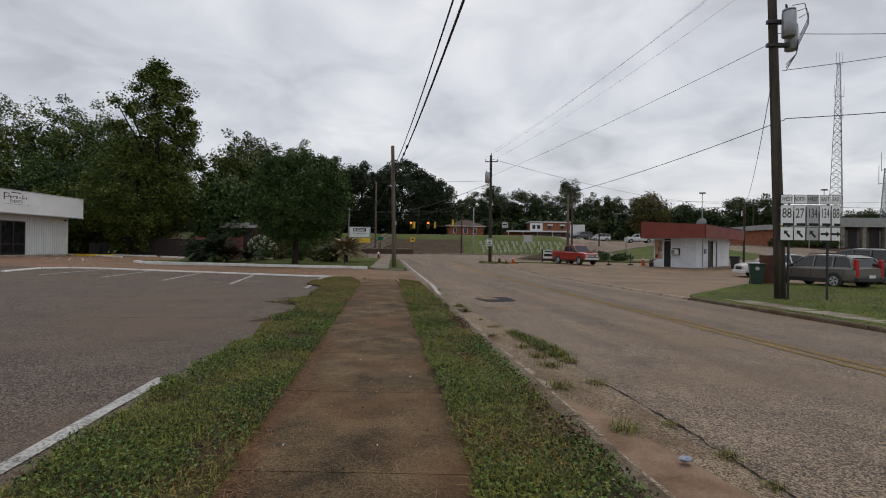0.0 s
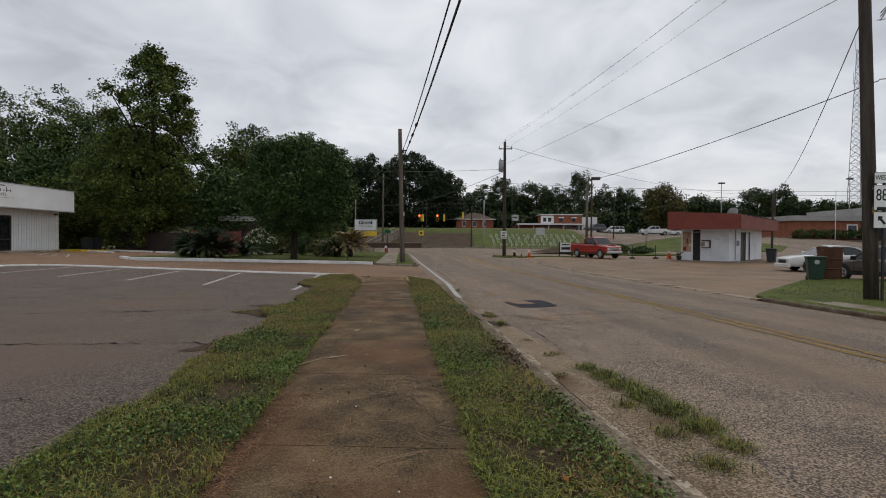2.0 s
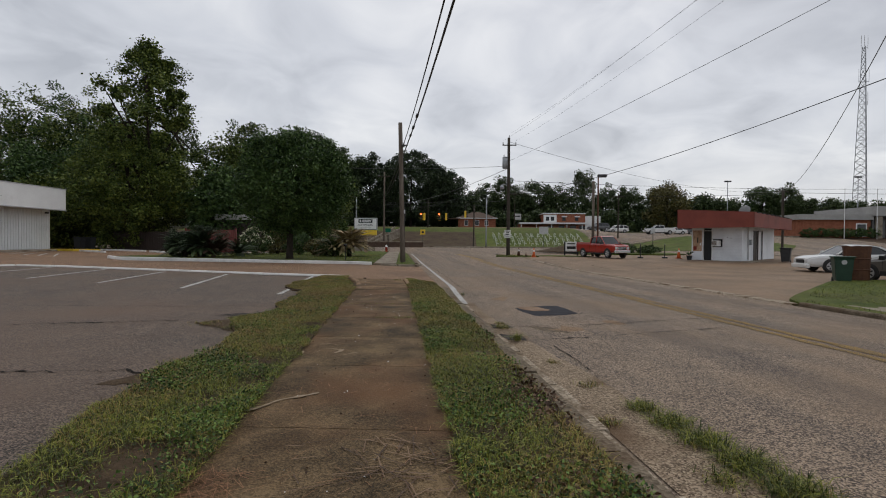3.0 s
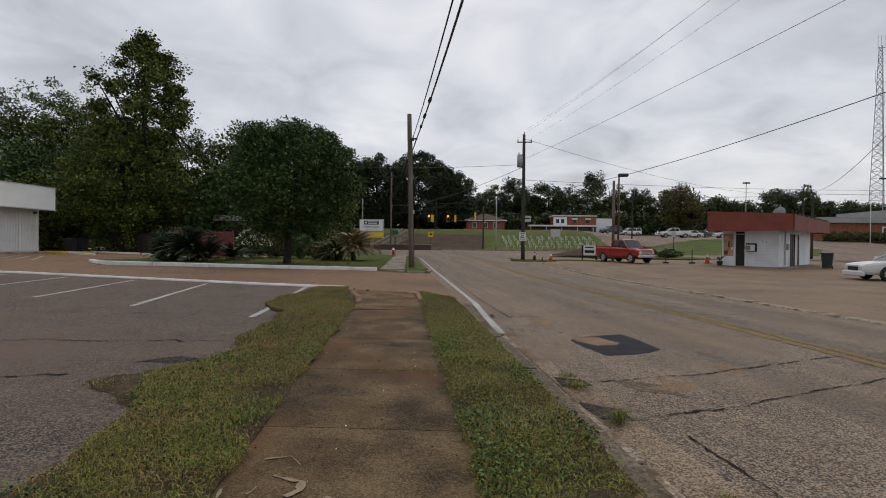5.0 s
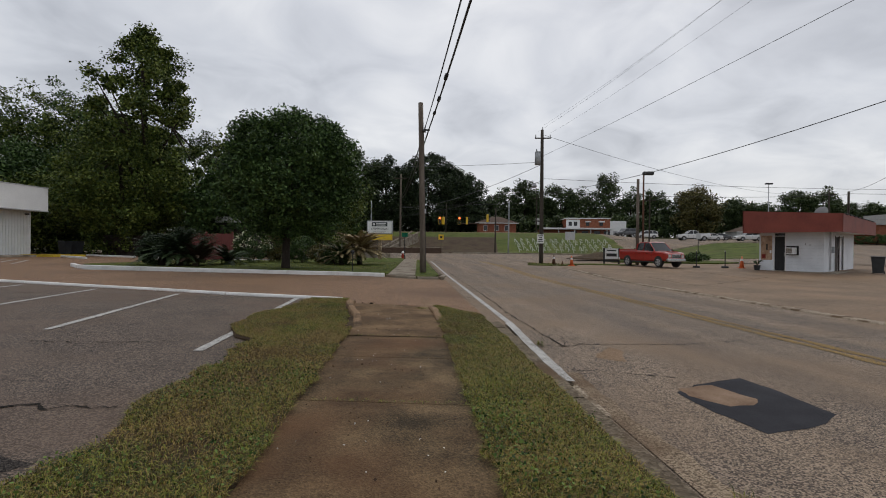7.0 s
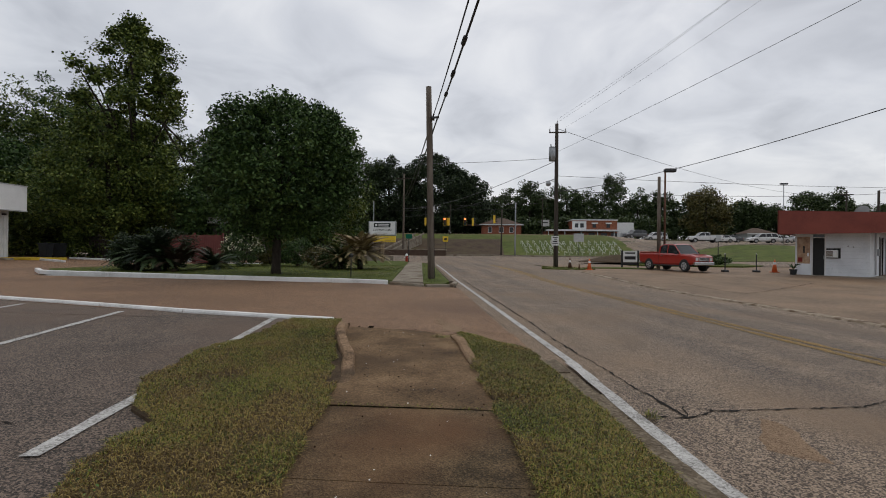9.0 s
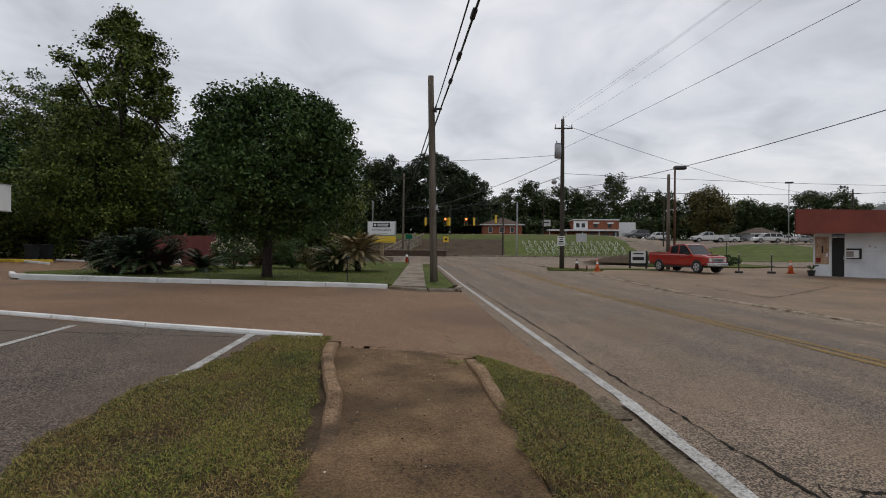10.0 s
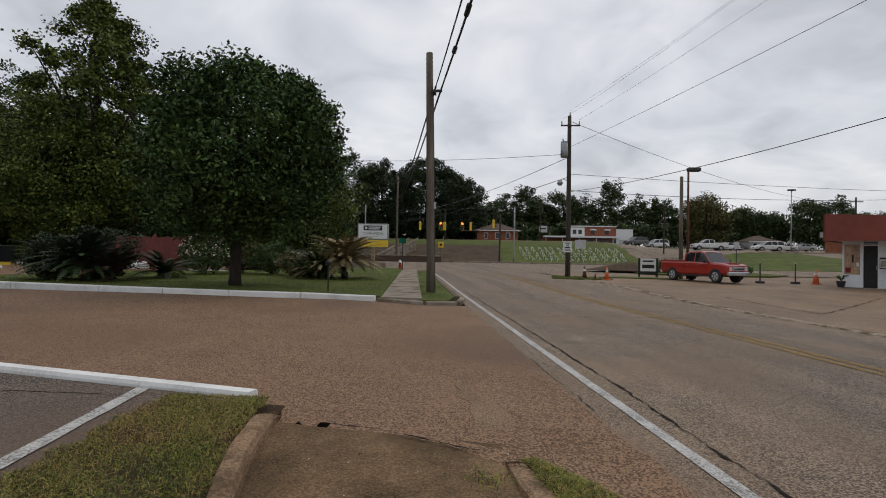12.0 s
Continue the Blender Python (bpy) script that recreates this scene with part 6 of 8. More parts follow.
# white stakes on the bank, in rows
def stakes():
    s = thing("ribbon_stake", pose(6.6, 94, land(6.6, 94)), "white ribbon stake planted on the grass bank", "stake", "ribbon stakes")
    part("stake", boxm(-0.03, 0.03, -0.02, 0.02, -0.1, 0.75), WHITEPLAIN, s)
    bm = boxm(-0.2, 0.2, -0.03, -0.022, 0.42, 0.52)
    bmesh.ops.transform(bm, matrix=pose(0, 0, 0.12, 0, 35, 0), verts=bm.verts)
    part("ribbon", bm, WHITEPLAIN, s)
    r = random.Random(2)
    for i in range(16):
        for j in range(5):
            if i == 0 and j == 0:
                continue
            x, y = 6.6 + i * 1.02 + r.uniform(-0.15, 0.15) + 0.25 * j * (i / 16 - 0.2), 94 + 2.0 * j + r.uniform(-0.2, 0.2)
            copy_thing(s, pose(x, y, land(x, y), 0, r.uniform(-12, 12), r.uniform(-30, 30)))


stakes()


# ---------- vehicles ----------
def car_paint(name, *c):
    return mat(name, *c, scale=0.6, fine=20, rough=0.32, bump=0, coat=0.6)


REDCAR = car_paint("red_car_paint", (0.30, 0.018, 0.012), (0.37, 0.026, 0.017))
WHITECAR = car_paint("white_car_paint", (0.58, 0.58, 0.57), (0.66, 0.66, 0.65))
TANCAR = car_paint("bronze_grey_car_paint", (0.105, 0.092, 0.078), (0.14, 0.125, 0.108))
GREYCAR = car_paint("dark_grey_car_paint", (0.05, 0.052, 0.056), (0.075, 0.077, 0.08))
SILVERCAR = car_paint("silver_car_paint", (0.33, 0.33, 0.33), (0.4, 0.4, 0.4))
CARGLASS = mat("tinted_car_glass", (0.012, 0.014, 0.016), (0.02, 0.022, 0.024), rough=0.05, bump=0)
CHROME = mat("bright_chrome", (0.5, 0.5, 0.5), (0.62, 0.62, 0.62), rough=0.2, metal=0.9, bump=0)
TAILRED = mat("red_lamp_plastic", (0.35, 0.01, 0.01), (0.5, 0.02, 0.015), rough=0.2, bump=0)
HEADLAMP = mat("clear_lamp_plastic", (0.45, 0.45, 0.44), (0.6, 0.6, 0.58), rough=0.12, bump=0)
CLADDING = mat("grey_black_cladding", (0.016, 0.016, 0.017), (0.03, 0.03, 0.031), rough=0.6, bump=0.05)


def loft(bm, stations):
    """A body from cross-sections: each is (x, [(half_width, z), ...]) from the sill up to the centre line."""
    rows = []
    for x, prof in stations:
        ring = [bm.verts.new((x, -w, z)) for w, z in prof] + [bm.verts.new((x, w, z)) for w, z in reversed(prof)]
        rows.append(ring)
    for a, b in zip(rows, rows[1:]):
        k = len(a)
        for i in range(k):
            j = (i + 1) % k
            bm.faces.new((a[i], a[j], b[j], b[i]))
    bm.faces.new(rows[0])
    bm.faces.new(rows[-1][::-1])
    bmesh.ops.recalc_face_normals(bm, faces=bm.faces)


def wheel(parent, x, y, r, w, side):
    bm = bmesh.new()
    tube(bm, [(x, y - w / 2, r), (x, y - w / 2 + 0.03, r), (x, y + w / 2 - 0.03, r), (x, y + w / 2, r)], [r * 0.93, r, r, r * 0.93], 24)
    wl = part("wheel", bm, RUBBER, parent)
    yo = y + side * (w / 2 + 0.004)
    bm = bmesh.new()
    tube(bm, [(x, yo, r), (x, yo + side * 0.012, r)], [r * 0.66, r * 0.62], 20)
    rim = part("rim", bm, SILVERCAR, wl)
    for i in range(5):
        a = 2 * math.pi * i / 5 + 0.3
        bm = boxm(-r * 0.09, r * 0.09, -0.004, 0.004, r * 0.24, r * 0.56)
        bmesh.ops.transform(bm, matrix=pose(x, yo + side * 0.016, r) @ pose(0, 0, 0, 0, math.degrees(a), 0), verts=bm.verts)
        part("spoke_gap", bm, BLACK, wl)


def vehicle(name, m, paint, label, kind, scale=(1, 1, 1), group="parked cars"):
    """kind: pickup, wagon, sedan or suv. x points ahead, the middle of the wheelbase at the origin."""
    v = thing(name, m @ Matrix.Diagonal((*scale, 1)), label, "truck" if kind == "pickup" else "car", group)
    if kind == "pickup":
        wb, r, ww, hw = 3.68, 0.40, 0.27, 0.98
        xs = [(-3.0, 0.62, 1.28, 0.94), (-2.9, 0.55, 1.30, 0.97), (-2.3, 0.5, 1.30, 0.98), (-0.75, 0.42, 1.29, 0.98), (0.6, 0.42, 1.27, 0.98), (1.35, 0.45, 1.24, 0.98), (2.3, 0.5, 1.18, 0.97), (2.6, 0.55, 1.12, 0.93), (2.75, 0.6, 1.05, 0.86)]
        cab = [(-0.80, 1.24, 0.93), (-0.72, 1.80, 0.80), (-0.4, 1.92, 0.76), (0.5, 1.93, 0.76), (0.72, 1.86, 0.77), (1.45, 1.22, 0.90)]
        deck = 1.29
    elif kind == "wagon":
        wb, r, ww, hw = 2.76, 0.34, 0.22, 0.92
        xs = [(-2.32, 0.50, 0.92, 0.80), (-2.25, 0.35, 0.98, 0.87), (-1.9, 0.30, 1.0, 0.92), (-0.6, 0.28, 0.99, 0.92), (0.7, 0.28, 0.97, 0.92), (1.3, 0.3, 0.93, 0.92), (2.0, 0.32, 0.84, 0.88), (2.3, 0.35, 0.76, 0.80), (2.42, 0.42, 0.68, 0.7)]
        cab = [(-2.28, 0.95, 0.82), (-1.98, 1.40, 0.68), (-1.7, 1.52, 0.64), (-0.3, 1.56, 0.64), (0.15, 1.53, 0.64), (0.4, 1.45, 0.66), (1.12, 0.94, 0.80)]
    elif kind == "sedan":
        wb, r, ww, hw = 2.75, 0.33, 0.21, 0.90
        xs = [(-2.35, 0.45, 0.88, 0.76), (-2.25, 0.32, 0.98, 0.84), (-1.7, 0.28, 1.0, 0.90), (-0.6, 0.27, 0.96, 0.90), (0.7, 0.27, 0.94, 0.90), (1.3, 0.28, 0.9, 0.9), (2.0, 0.28, 0.84, 0.88), (2.28, 0.30, 0.78, 0.82), (2.4, 0.34, 0.70, 0.72)]
        cab = [(-1.75, 0.97, 0.78), (-1.05, 1.36, 0.62), (-0.7, 1.43, 0.60), (0.05, 1.45, 0.60), (0.3, 1.40, 0.62), (1.1, 0.92, 0.78)]
    else:
        wb, r, ww, hw = 2.9, 0.38, 0.25, 0.98
        xs = [(-2.45, 0.6, 1.05, 0.86), (-2.38, 0.42, 1.1, 0.93), (-1.9, 0.36, 1.12, 0.98), (-0.6, 0.34, 1.11, 0.98), (0.7, 0.34, 1.1, 0.98), (1.4, 0.38, 1.07, 0.98), (2.1, 0.4, 0.99, 0.95), (2.4, 0.45, 0.9, 0.86), (2.5, 0.5, 0.8, 0.76)]
        cab = [(-2.42, 1.08, 0.88), (-2.25, 1.62, 0.76), (-1.9, 1.76, 0.72), (-0.2, 1.80, 0.72), (0.35, 1.74, 0.73), (0.55, 1.66, 0.74), (1.25, 1.07, 0.88)]
    bm = bmesh.new()
    loft(bm, [(x, [(w * 0.90, zb), (w * 0.985, zb + 0.12), (w, (zb + zt) / 2), (w * 0.985, zt - 0.1), (w * 0.93, zt), (w * 0.5, zt + 0.03)]) for x, zb, zt, w in xs])
    part("body", bm, paint, v, smooth=False)
    # wheel arches
    for x in (-wb / 2, wb / 2):
        for s in (-1, 1):
            bm = bmesh.new()
            k = 12
            ro, yy = r * 1.2, s * (hw + 0.002)
            c = bm.verts.new((x, yy, r))
            rim = [bm.verts.new((x + ro * math.cos(a), yy, r + ro * math.sin(a))) for a in [math.pi * (-0.12 + 1.24 * i / k) for i in range(k + 1)]]
            for p, q in zip(rim, rim[1:]):
                bm.faces.new((c, p, q))
            r2 = bmesh.ops.extrude_face_region(bm, geom=list(bm.faces))
            for g_ in r2["geom"]:
                if isinstance(g_, bmesh.types.BMVert):
                    g_.co.y += s * 0.004
            part("wheel_arch", bm, CLADDING, v)
            wheel(v, x, s * (hw - ww / 2 + 0.015), r, ww, s)
    # glasshouse: glass body with painted roof and pillars
    bm = bmesh.new()
    base = cab[0][1]
    def belt(x):
        return min(base, base - 0.02 * 0)
    st = []
    for x, z, w in cab:
        wl = hw * 0.93
        st.append((x, [(wl, min(z, base) - 0.06), (wl - 0.01, min(z, base)), (w, z), (w * 0.6, z + 0.012)]))
    loft(bm, st)
    gl = part("glasshouse", bm, CARGLASS, v, "dark tinted windows")
    top = [c for c in cab if c[1] > base + 0.35]
    bm = bmesh.new()
    rows = []
    for x, z, w in top:
        rows.append([bm.verts.new((x, yy * w, z + dz)) for yy, dz in ((-1.03, -0.05), (-1.0, 0.02), (-0.5, 0.045), (0.5, 0.045), (1.0, 0.02), (1.03, -0.05))])
    for a, b in zip(rows, rows[1:]):
        for i in range(5):
            bm.faces.new((a[i], b[i], b[i + 1], a[i + 1]))
    part("roof", bm, paint, v)
    def lerp_cab(x):
        return lerp_table([(c[0], c[1]) for c in cab], x), lerp_table([(c[0], c[2]) for c in cab], x)
    def pillar(x0, x1, wd):
        for s in (-1, 1):
            z1, w1 = lerp_cab(x1)
            part("pillar", tubem([(x0, s * (hw * 0.93), base - 0.02), (x1, s * (w1 + 0.012), z1)], wd, 4), paint, v)
    tops = [c[0] for c in top]
    pillar(cab[-1][0] - 0.05, tops[-1], 0.04)
    pillar(cab[0][0] + 0.05, tops[0], 0.06)
    mid = 0.1 if kind == "pickup" else -0.25
    pillar(mid - 0.03, mid, 0.045)
    if kind in ("wagon", "suv"):
        pillar(-1.25, -1.2, 0.05)
    # bumpers, lamps, grille, mirrors, plates
    xf, xr = xs[-1][0], xs[0][0]
    wf, wr = xs[-1][3], xs[0][3]
    bump = CHROME if kind == "pickup" else (CLADDING if kind == "wagon" else paint)
    part("front_bumper", boxm(xf - 0.12, xf + 0.10, -wf * 1.06, wf * 1.06, xs[-1][1] - 0.14, xs[-1][1] + 0.10, 0.04), bump, v)
    part("rear_bumper", boxm(xr - 0.10, xr + 0.12, -wr * 1.04, wr * 1.04, xs[0][1] - 0.16, xs[0][1] + 0.06, 0.04), bump, v)
    gz0, gz1 = xs[-1][1] + 0.13, xs[-1][2] - 0.04
    gr = part("grille", boxm(xf - 0.02, xf + 0.03, -wf * 0.55, wf * 0.55, gz0, gz1, 0.02), BLACK if kind != "pickup" else CHROME, v)
    if kind == "pickup":
        for k in range(3):
            zz = gz0 + (gz1 - gz0) * (k + 0.15) / 3
            part("grille_slot", boxm(xf + 0.031, xf + 0.04, -wf * 0.5, wf * 0.5, zz, zz + (gz1 - gz0) * 0.17), BLACK, gr)
        part("bonnet_bulge", boxm(1.5, 2.55, -0.5, 0.5, 1.20, 1.235, 0.03), paint, v)
        part("bed_floor", boxm(-2.85, -0.9, -0.78, 0.78, 1.302, 1.33), BLACK, v, "dark open load bed")
        for s in (-1, 1):
            part("bed_rail", boxm(-2.95, -0.82, s * 0.9 - 0.07, s * 0.9 + 0.07, 1.30, 1.385, 0.02), paint, v)
        part("tailgate", boxm(-3.02, -2.93, -0.86, 0.86, 0.75, 1.385, 0.02), paint, v)
    for s in (-1, 1):
        part("headlight", boxm(xf - 0.16, xf + 0.02, s * wf * 0.78 - 0.14, s * wf * 0.78 + 0.14, gz0 + 0.02, gz1, 0.03), HEADLAMP, v)
        th = 0.34 if kind != "wagon" else 0.5
        part("taillight", boxm(xr - 0.02, xr + 0.14, s * wr * 0.9 - 0.09, s * wr * 0.9 + 0.09, xs[0][2] - th + 0.1 * (kind != "sedan"), xs[0][2] + (0.45 if kind == "wagon" else 0), 0.03), TAILRED, v)
        part("mirror", boxm(cab[-1][0] - 0.42, cab[-1][0] - 0.24, s * (hw + 0.02), s * (hw + 0.2), base - 0.02, base + 0.17, 0.03) if s > 0 else boxm(cab[-1][0] - 0.42, cab[-1][0] - 0.24, -(hw + 0.2), -(hw + 0.02), base - 0.02, base + 0.17, 0.03), BLACK if kind != "sedan" else paint, v)
        for hx in ((-0.5, 0.45) if kind == "pickup" else (-1.0, 0.0)):
            part("door_handle", boxm(hx, hx + 0.2, s * (hw + 0.004) - 0.012, s * (hw + 0.004) + 0.012, base - 0.17, base - 0.13), CHROME if kind == "pickup" else paint, v)
        for sx in ((-0.78, 0.12, 1.05) if kind == "pickup" else (-1.2, -0.22, 0.85)):
            part("door_seam", boxm(sx, sx + 0.014, s * (hw + 0.0015) - 0.003, s * (hw + 0.0015) + 0.003, 0.5, base - 0.06), BLACK, v)
        if kind in ("wagon", "pickup"):
            part("sill", boxm(-wb / 2 + r * 1.25, wb / 2 - r * 1.25, s * (hw - 0.02) - 0.03, s * (hw - 0.02) + 0.03, 0.25 if kind == "wagon" else 0.36, 0.45 if kind == "wagon" else 0.46, 0.01), CLADDING, v)
        if kind == "wagon":
            part("roof_rail", tubem([(-1.75, s * 0.62, 1.55), (-1.6, s * 0.62, 1.63), (0.0, s * 0.62, 1.65), (0.15, s * 0.62, 1.57)], 0.022, 6), CLADDING, v)
    part("number_plate", boxm(xr - 0.105, xr - 0.101, -0.18, 0.18, xs[0][1] + 0.02, xs[0][1] + 0.16), WHITEPLAIN, v)
    return v


def ground_pose(x, y, deg):
    return pose(x, y, land(x, y) + 0.012, 0, 0, deg)


vehicle("pickup_truck", ground_pose(11.55, 45.34, -67.1), REDCAR, "red four-door pickup truck with a chrome grille on the forecourt", "pickup", (0.82, 0.82, 0.88))
vehicle("station_wagon", ground_pose(18.15, 25.0, 103), TANCAR, "bronze-grey station wagon with dark cladding and tall red tail lamps", "wagon", (0.95, 0.95, 0.95))
vehicle("sedan", ground_pose(21.2, 32.6, 172), WHITECAR, "white sedan parked behind the bins", "sedan")
vehicle("sedan", ground_pose(24.0, 27.0, 100), WHITECAR, "white sedan parked beside the wagon", "sedan")
vehicle("suv", ground_pose(22.3, 27.8, 100), GREYCAR, "dark grey car parked beyond the wagon", "suv")
UP = ((31.4, 118, 200, GREYCAR, "suv", "dark grey sport utility car on the upper lot"), (36.5, 121, 190, WHITECAR, "suv", "white sport utility car near the store"),
      (41.0, 108, 176, WHITECAR, "pickup", "white pickup on the upper lot"), (45.0, 110, 178, WHITECAR, "sedan", "white sedan on the upper lot"),
      (49.5, 116, 170, GREYCAR, "sedan", "dark sedan on the upper lot"), (51.5, 108, 175, WHITECAR, "suv", "white sport utility car on the upper lot"),
      (56.5, 112, 178, WHITECAR, "sedan", "white sedan at the lot end"), (62.5, 116, 180, SILVERCAR, "sedan", "silver sedan at the lot end"), (66.0, 108, 250, GREYCAR, "suv", "dark car facing the street"))
for x, y, d, c, k, lab in UP:
    z = land(x, y) + 0.07
    vehicle("car" if k != "pickup" else "pickup_truck", pose(x, y, z, 0, 0, d), c, lab, k)


# ---------- plants ----------
GEN = np.random.default_rng(11)


def fast_mesh(name, verts, faces, material, parent=None, kind=""):
    """verts (n, 3) and faces (m, k) arrays straight into a mesh."""
    me = bpy.data.meshes.new(name)
    m, k = faces.shape
    me.vertices.add(len(verts))
    me.vertices.foreach_set("co", verts.astype(np.float32).ravel())
    me.loops.add(m * k)
    me.loops.foreach_set("vertex_index", faces.astype(np.int32).ravel())
    me.polygons.add(m)
    me.polygons.foreach_set("loop_start", np.arange(0, m * k, k, dtype=np.int32))
    me.update(calc_edges=True)
    me.materials.append(material)
    ob = new(name, me)
    if parent is not None:
        ob.parent = parent
    if kind:
        ob["kind"] = kind
    return ob


def leaf_cloud(name, pts, size, material, parent, droop=0.25, aspect=0.55, kind="", rise=0.9):
    """A leaf, a bent rhomb, at each point, turned at random but mostly facing the sky."""
    n = len(pts)
    c = GEN.normal(size=(n, 3)) * 0.75
    c[:, 2] += rise
    c /= np.linalg.norm(c, axis=1)[:, None]
    a = np.cross(c, GEN.normal(size=(n, 3)))
    a[:, 2] -= droop * 0.5
    a /= np.linalg.norm(a, axis=1)[:, None]
    b = np.cross(c, a)
    b /= np.linalg.norm(b, axis=1)[:, None]
    s = (size * GEN.uniform(0.6, 1.25, n))[:, None]
    v = np.empty((n, 4, 3))
    v[:, 0] = pts - a * s * 0.5
    v[:, 1] = pts + b * s * aspect * 0.5 + c * s * 0.10
    v[:, 2] = pts + a * s * 0.5
    v[:, 3] = pts - b * s * aspect * 0.5 + c * s * 0.10
    f = np.arange(4 * n).reshape(n, 4)
    return fast_mesh(name, v.reshape(-1, 3), f, material, parent, kind)


def crown_points(n, clumps, radii, clump_r, shell=0.55, lobes=0.22, seed=0, flat=0.8, low=-1.0, hollow=0.0):
    """Points of a crown: clumps set in an uneven ellipsoid about the origin, leaves about each clump."""
    g_ = np.random.default_rng(seed)
    d = g_.normal(size=(clumps, 3))
    d /= np.linalg.norm(d, axis=1)[:, None]
    rad = g_.uniform(0, 1, clumps) ** (1 / 3) * (1 - shell) + shell * g_.uniform(0.75, 1.0, clumps)
    rad = np.maximum(rad, hollow)
    lob = np.array([1 + lobes * (noise.noise(Vector(v) * 1.8 + Vector((seed, 0, 0))) + 0.6 * noise.noise(Vector(v) * 4.0 + Vector((0, seed, 0)))) for v in d])
    c = d * (rad * lob)[:, None]
    c[:, 2] = np.maximum(c[:, 2], low)
    c *= np.array(radii)
    k = g_.integers(0, clumps, n)
    off = g_.normal(size=(n, 3))
    off *= (g_.uniform(0, 1, n) ** 0.4 / np.linalg.norm(off, axis=1))[:, None]
    off = off * clump_r * 1.7 * np.array([1, 1, flat]) * g_.uniform(0.6, 1.3, clumps)[k][:, None]
    return c[k] + off, c


def limbs(parent, base, top, r, targets, seed, material):
    """Trunk and main limbs."""
    g_ = random.Random(seed)
    base, top = Vector(base), Vector(top)
    pts = [base + (top - base) * t + Vector((g_.uniform(-1, 1), g_.uniform(-1, 1), 0)) * 0.03 * (top - base).length * t for t in (0, 0.08, 0.3, 0.55, 0.8, 1.0)]
    part("trunk", tubem([tuple(p) for p in pts], [r * 1.35, r, r * 0.85, r * 0.6, r * 0.35, r * 0.12], 10), material, parent, smooth=True)
    for t in targets:
        bm = bmesh.new()
        t = Vector(t)
        f = g_.uniform(0.22, 0.75)
        s = base + (top - base) * f
        mid = s.lerp(t, 0.5) + Vector((0, 0, 0.12 * (t - s).length))
        tube(bm, [tuple(s), tuple(mid), tuple(t)], [r * 0.42 * (1.1 - f), r * 0.24, r * 0.06], 6)
        part("limb", bm, material, parent, smooth=True)


GREEN_A = leaf_mat("dark_green_leaves", (0.017, 0.039, 0.010), (0.043, 0.085, 0.020), (0.089, 0.146, 0.039))
GREEN_B = leaf_mat("mid_green_leaves", (0.025, 0.044, 0.007), (0.069, 0.105, 0.016), (0.152, 0.184, 0.038))
GREEN_C = leaf_mat("far_green_leaves", (0.019, 0.034, 0.012), (0.043, 0.068, 0.021), (0.076, 0.106, 0.034))
GREEN_D = leaf_mat("far_dark_leaves", (0.015, 0.026, 0.014), (0.030, 0.048, 0.021), (0.052, 0.076, 0.031))
OLIVE = leaf_mat("olive_turning_leaves", (0.045, 0.046, 0.014), (0.095, 0.088, 0.026), (0.15, 0.125, 0.038))
SHRUB = leaf_mat("shrub_leaves", (0.018, 0.040, 0.012), (0.045, 0.079, 0.022), (0.086, 0.126, 0.038))
DRYLEAF = leaf_mat("dry_frond", (0.121, 0.081, 0.036), (0.257, 0.189, 0.085), (0.432, 0.351, 0.182))
FLOWER = leaf_mat("pale_flowers", (0.60, 0.58, 0.38), (0.78, 0.75, 0.56))


def tree(x, y, top, rx, ry, low, n, leaf, clumps, clump_r, material, label, seed, trunk_r=0.25, lobes=0.22, shell=0.55, group="trees", droop=0.25, offx=0.0, core=True):
    z = land(x, y) - 0.05
    t = thing("tree", pose(x, y, z), label, "tree", group)
    cz, rz = (top + low) / 2 - z, (top - low) / 2
    pts, c = crown_points(n, clumps, (rx, ry, rz), clump_r, shell, lobes, seed)
    ctr = np.array([offx, 0, cz])
    sel = c[np.random.default_rng(seed).choice(len(c), 9 if y < 100 else 4, replace=False)] + ctr
    limbs(t, (0, 0, 0), (offx, 0, cz + rz * 0.7), trunk_r, [tuple(v) for v in sel], seed, BARK)
    pts = pts + ctr
    keep = pts[:, 2] > 0.05
    leaf_cloud("crown", pts[keep], leaf, material, t, droop)
    return t


# the round tree on the lawn island
tree(-8.95, 30.5, 6.75, 3.1, 3.05, 1.35, 72000, 0.14, 900, 0.26, GREEN_A, "dense rounded dark green tree on the lawn island", 3, trunk_r=0.17, lobes=0.16, shell=0.6, offx=0.15)
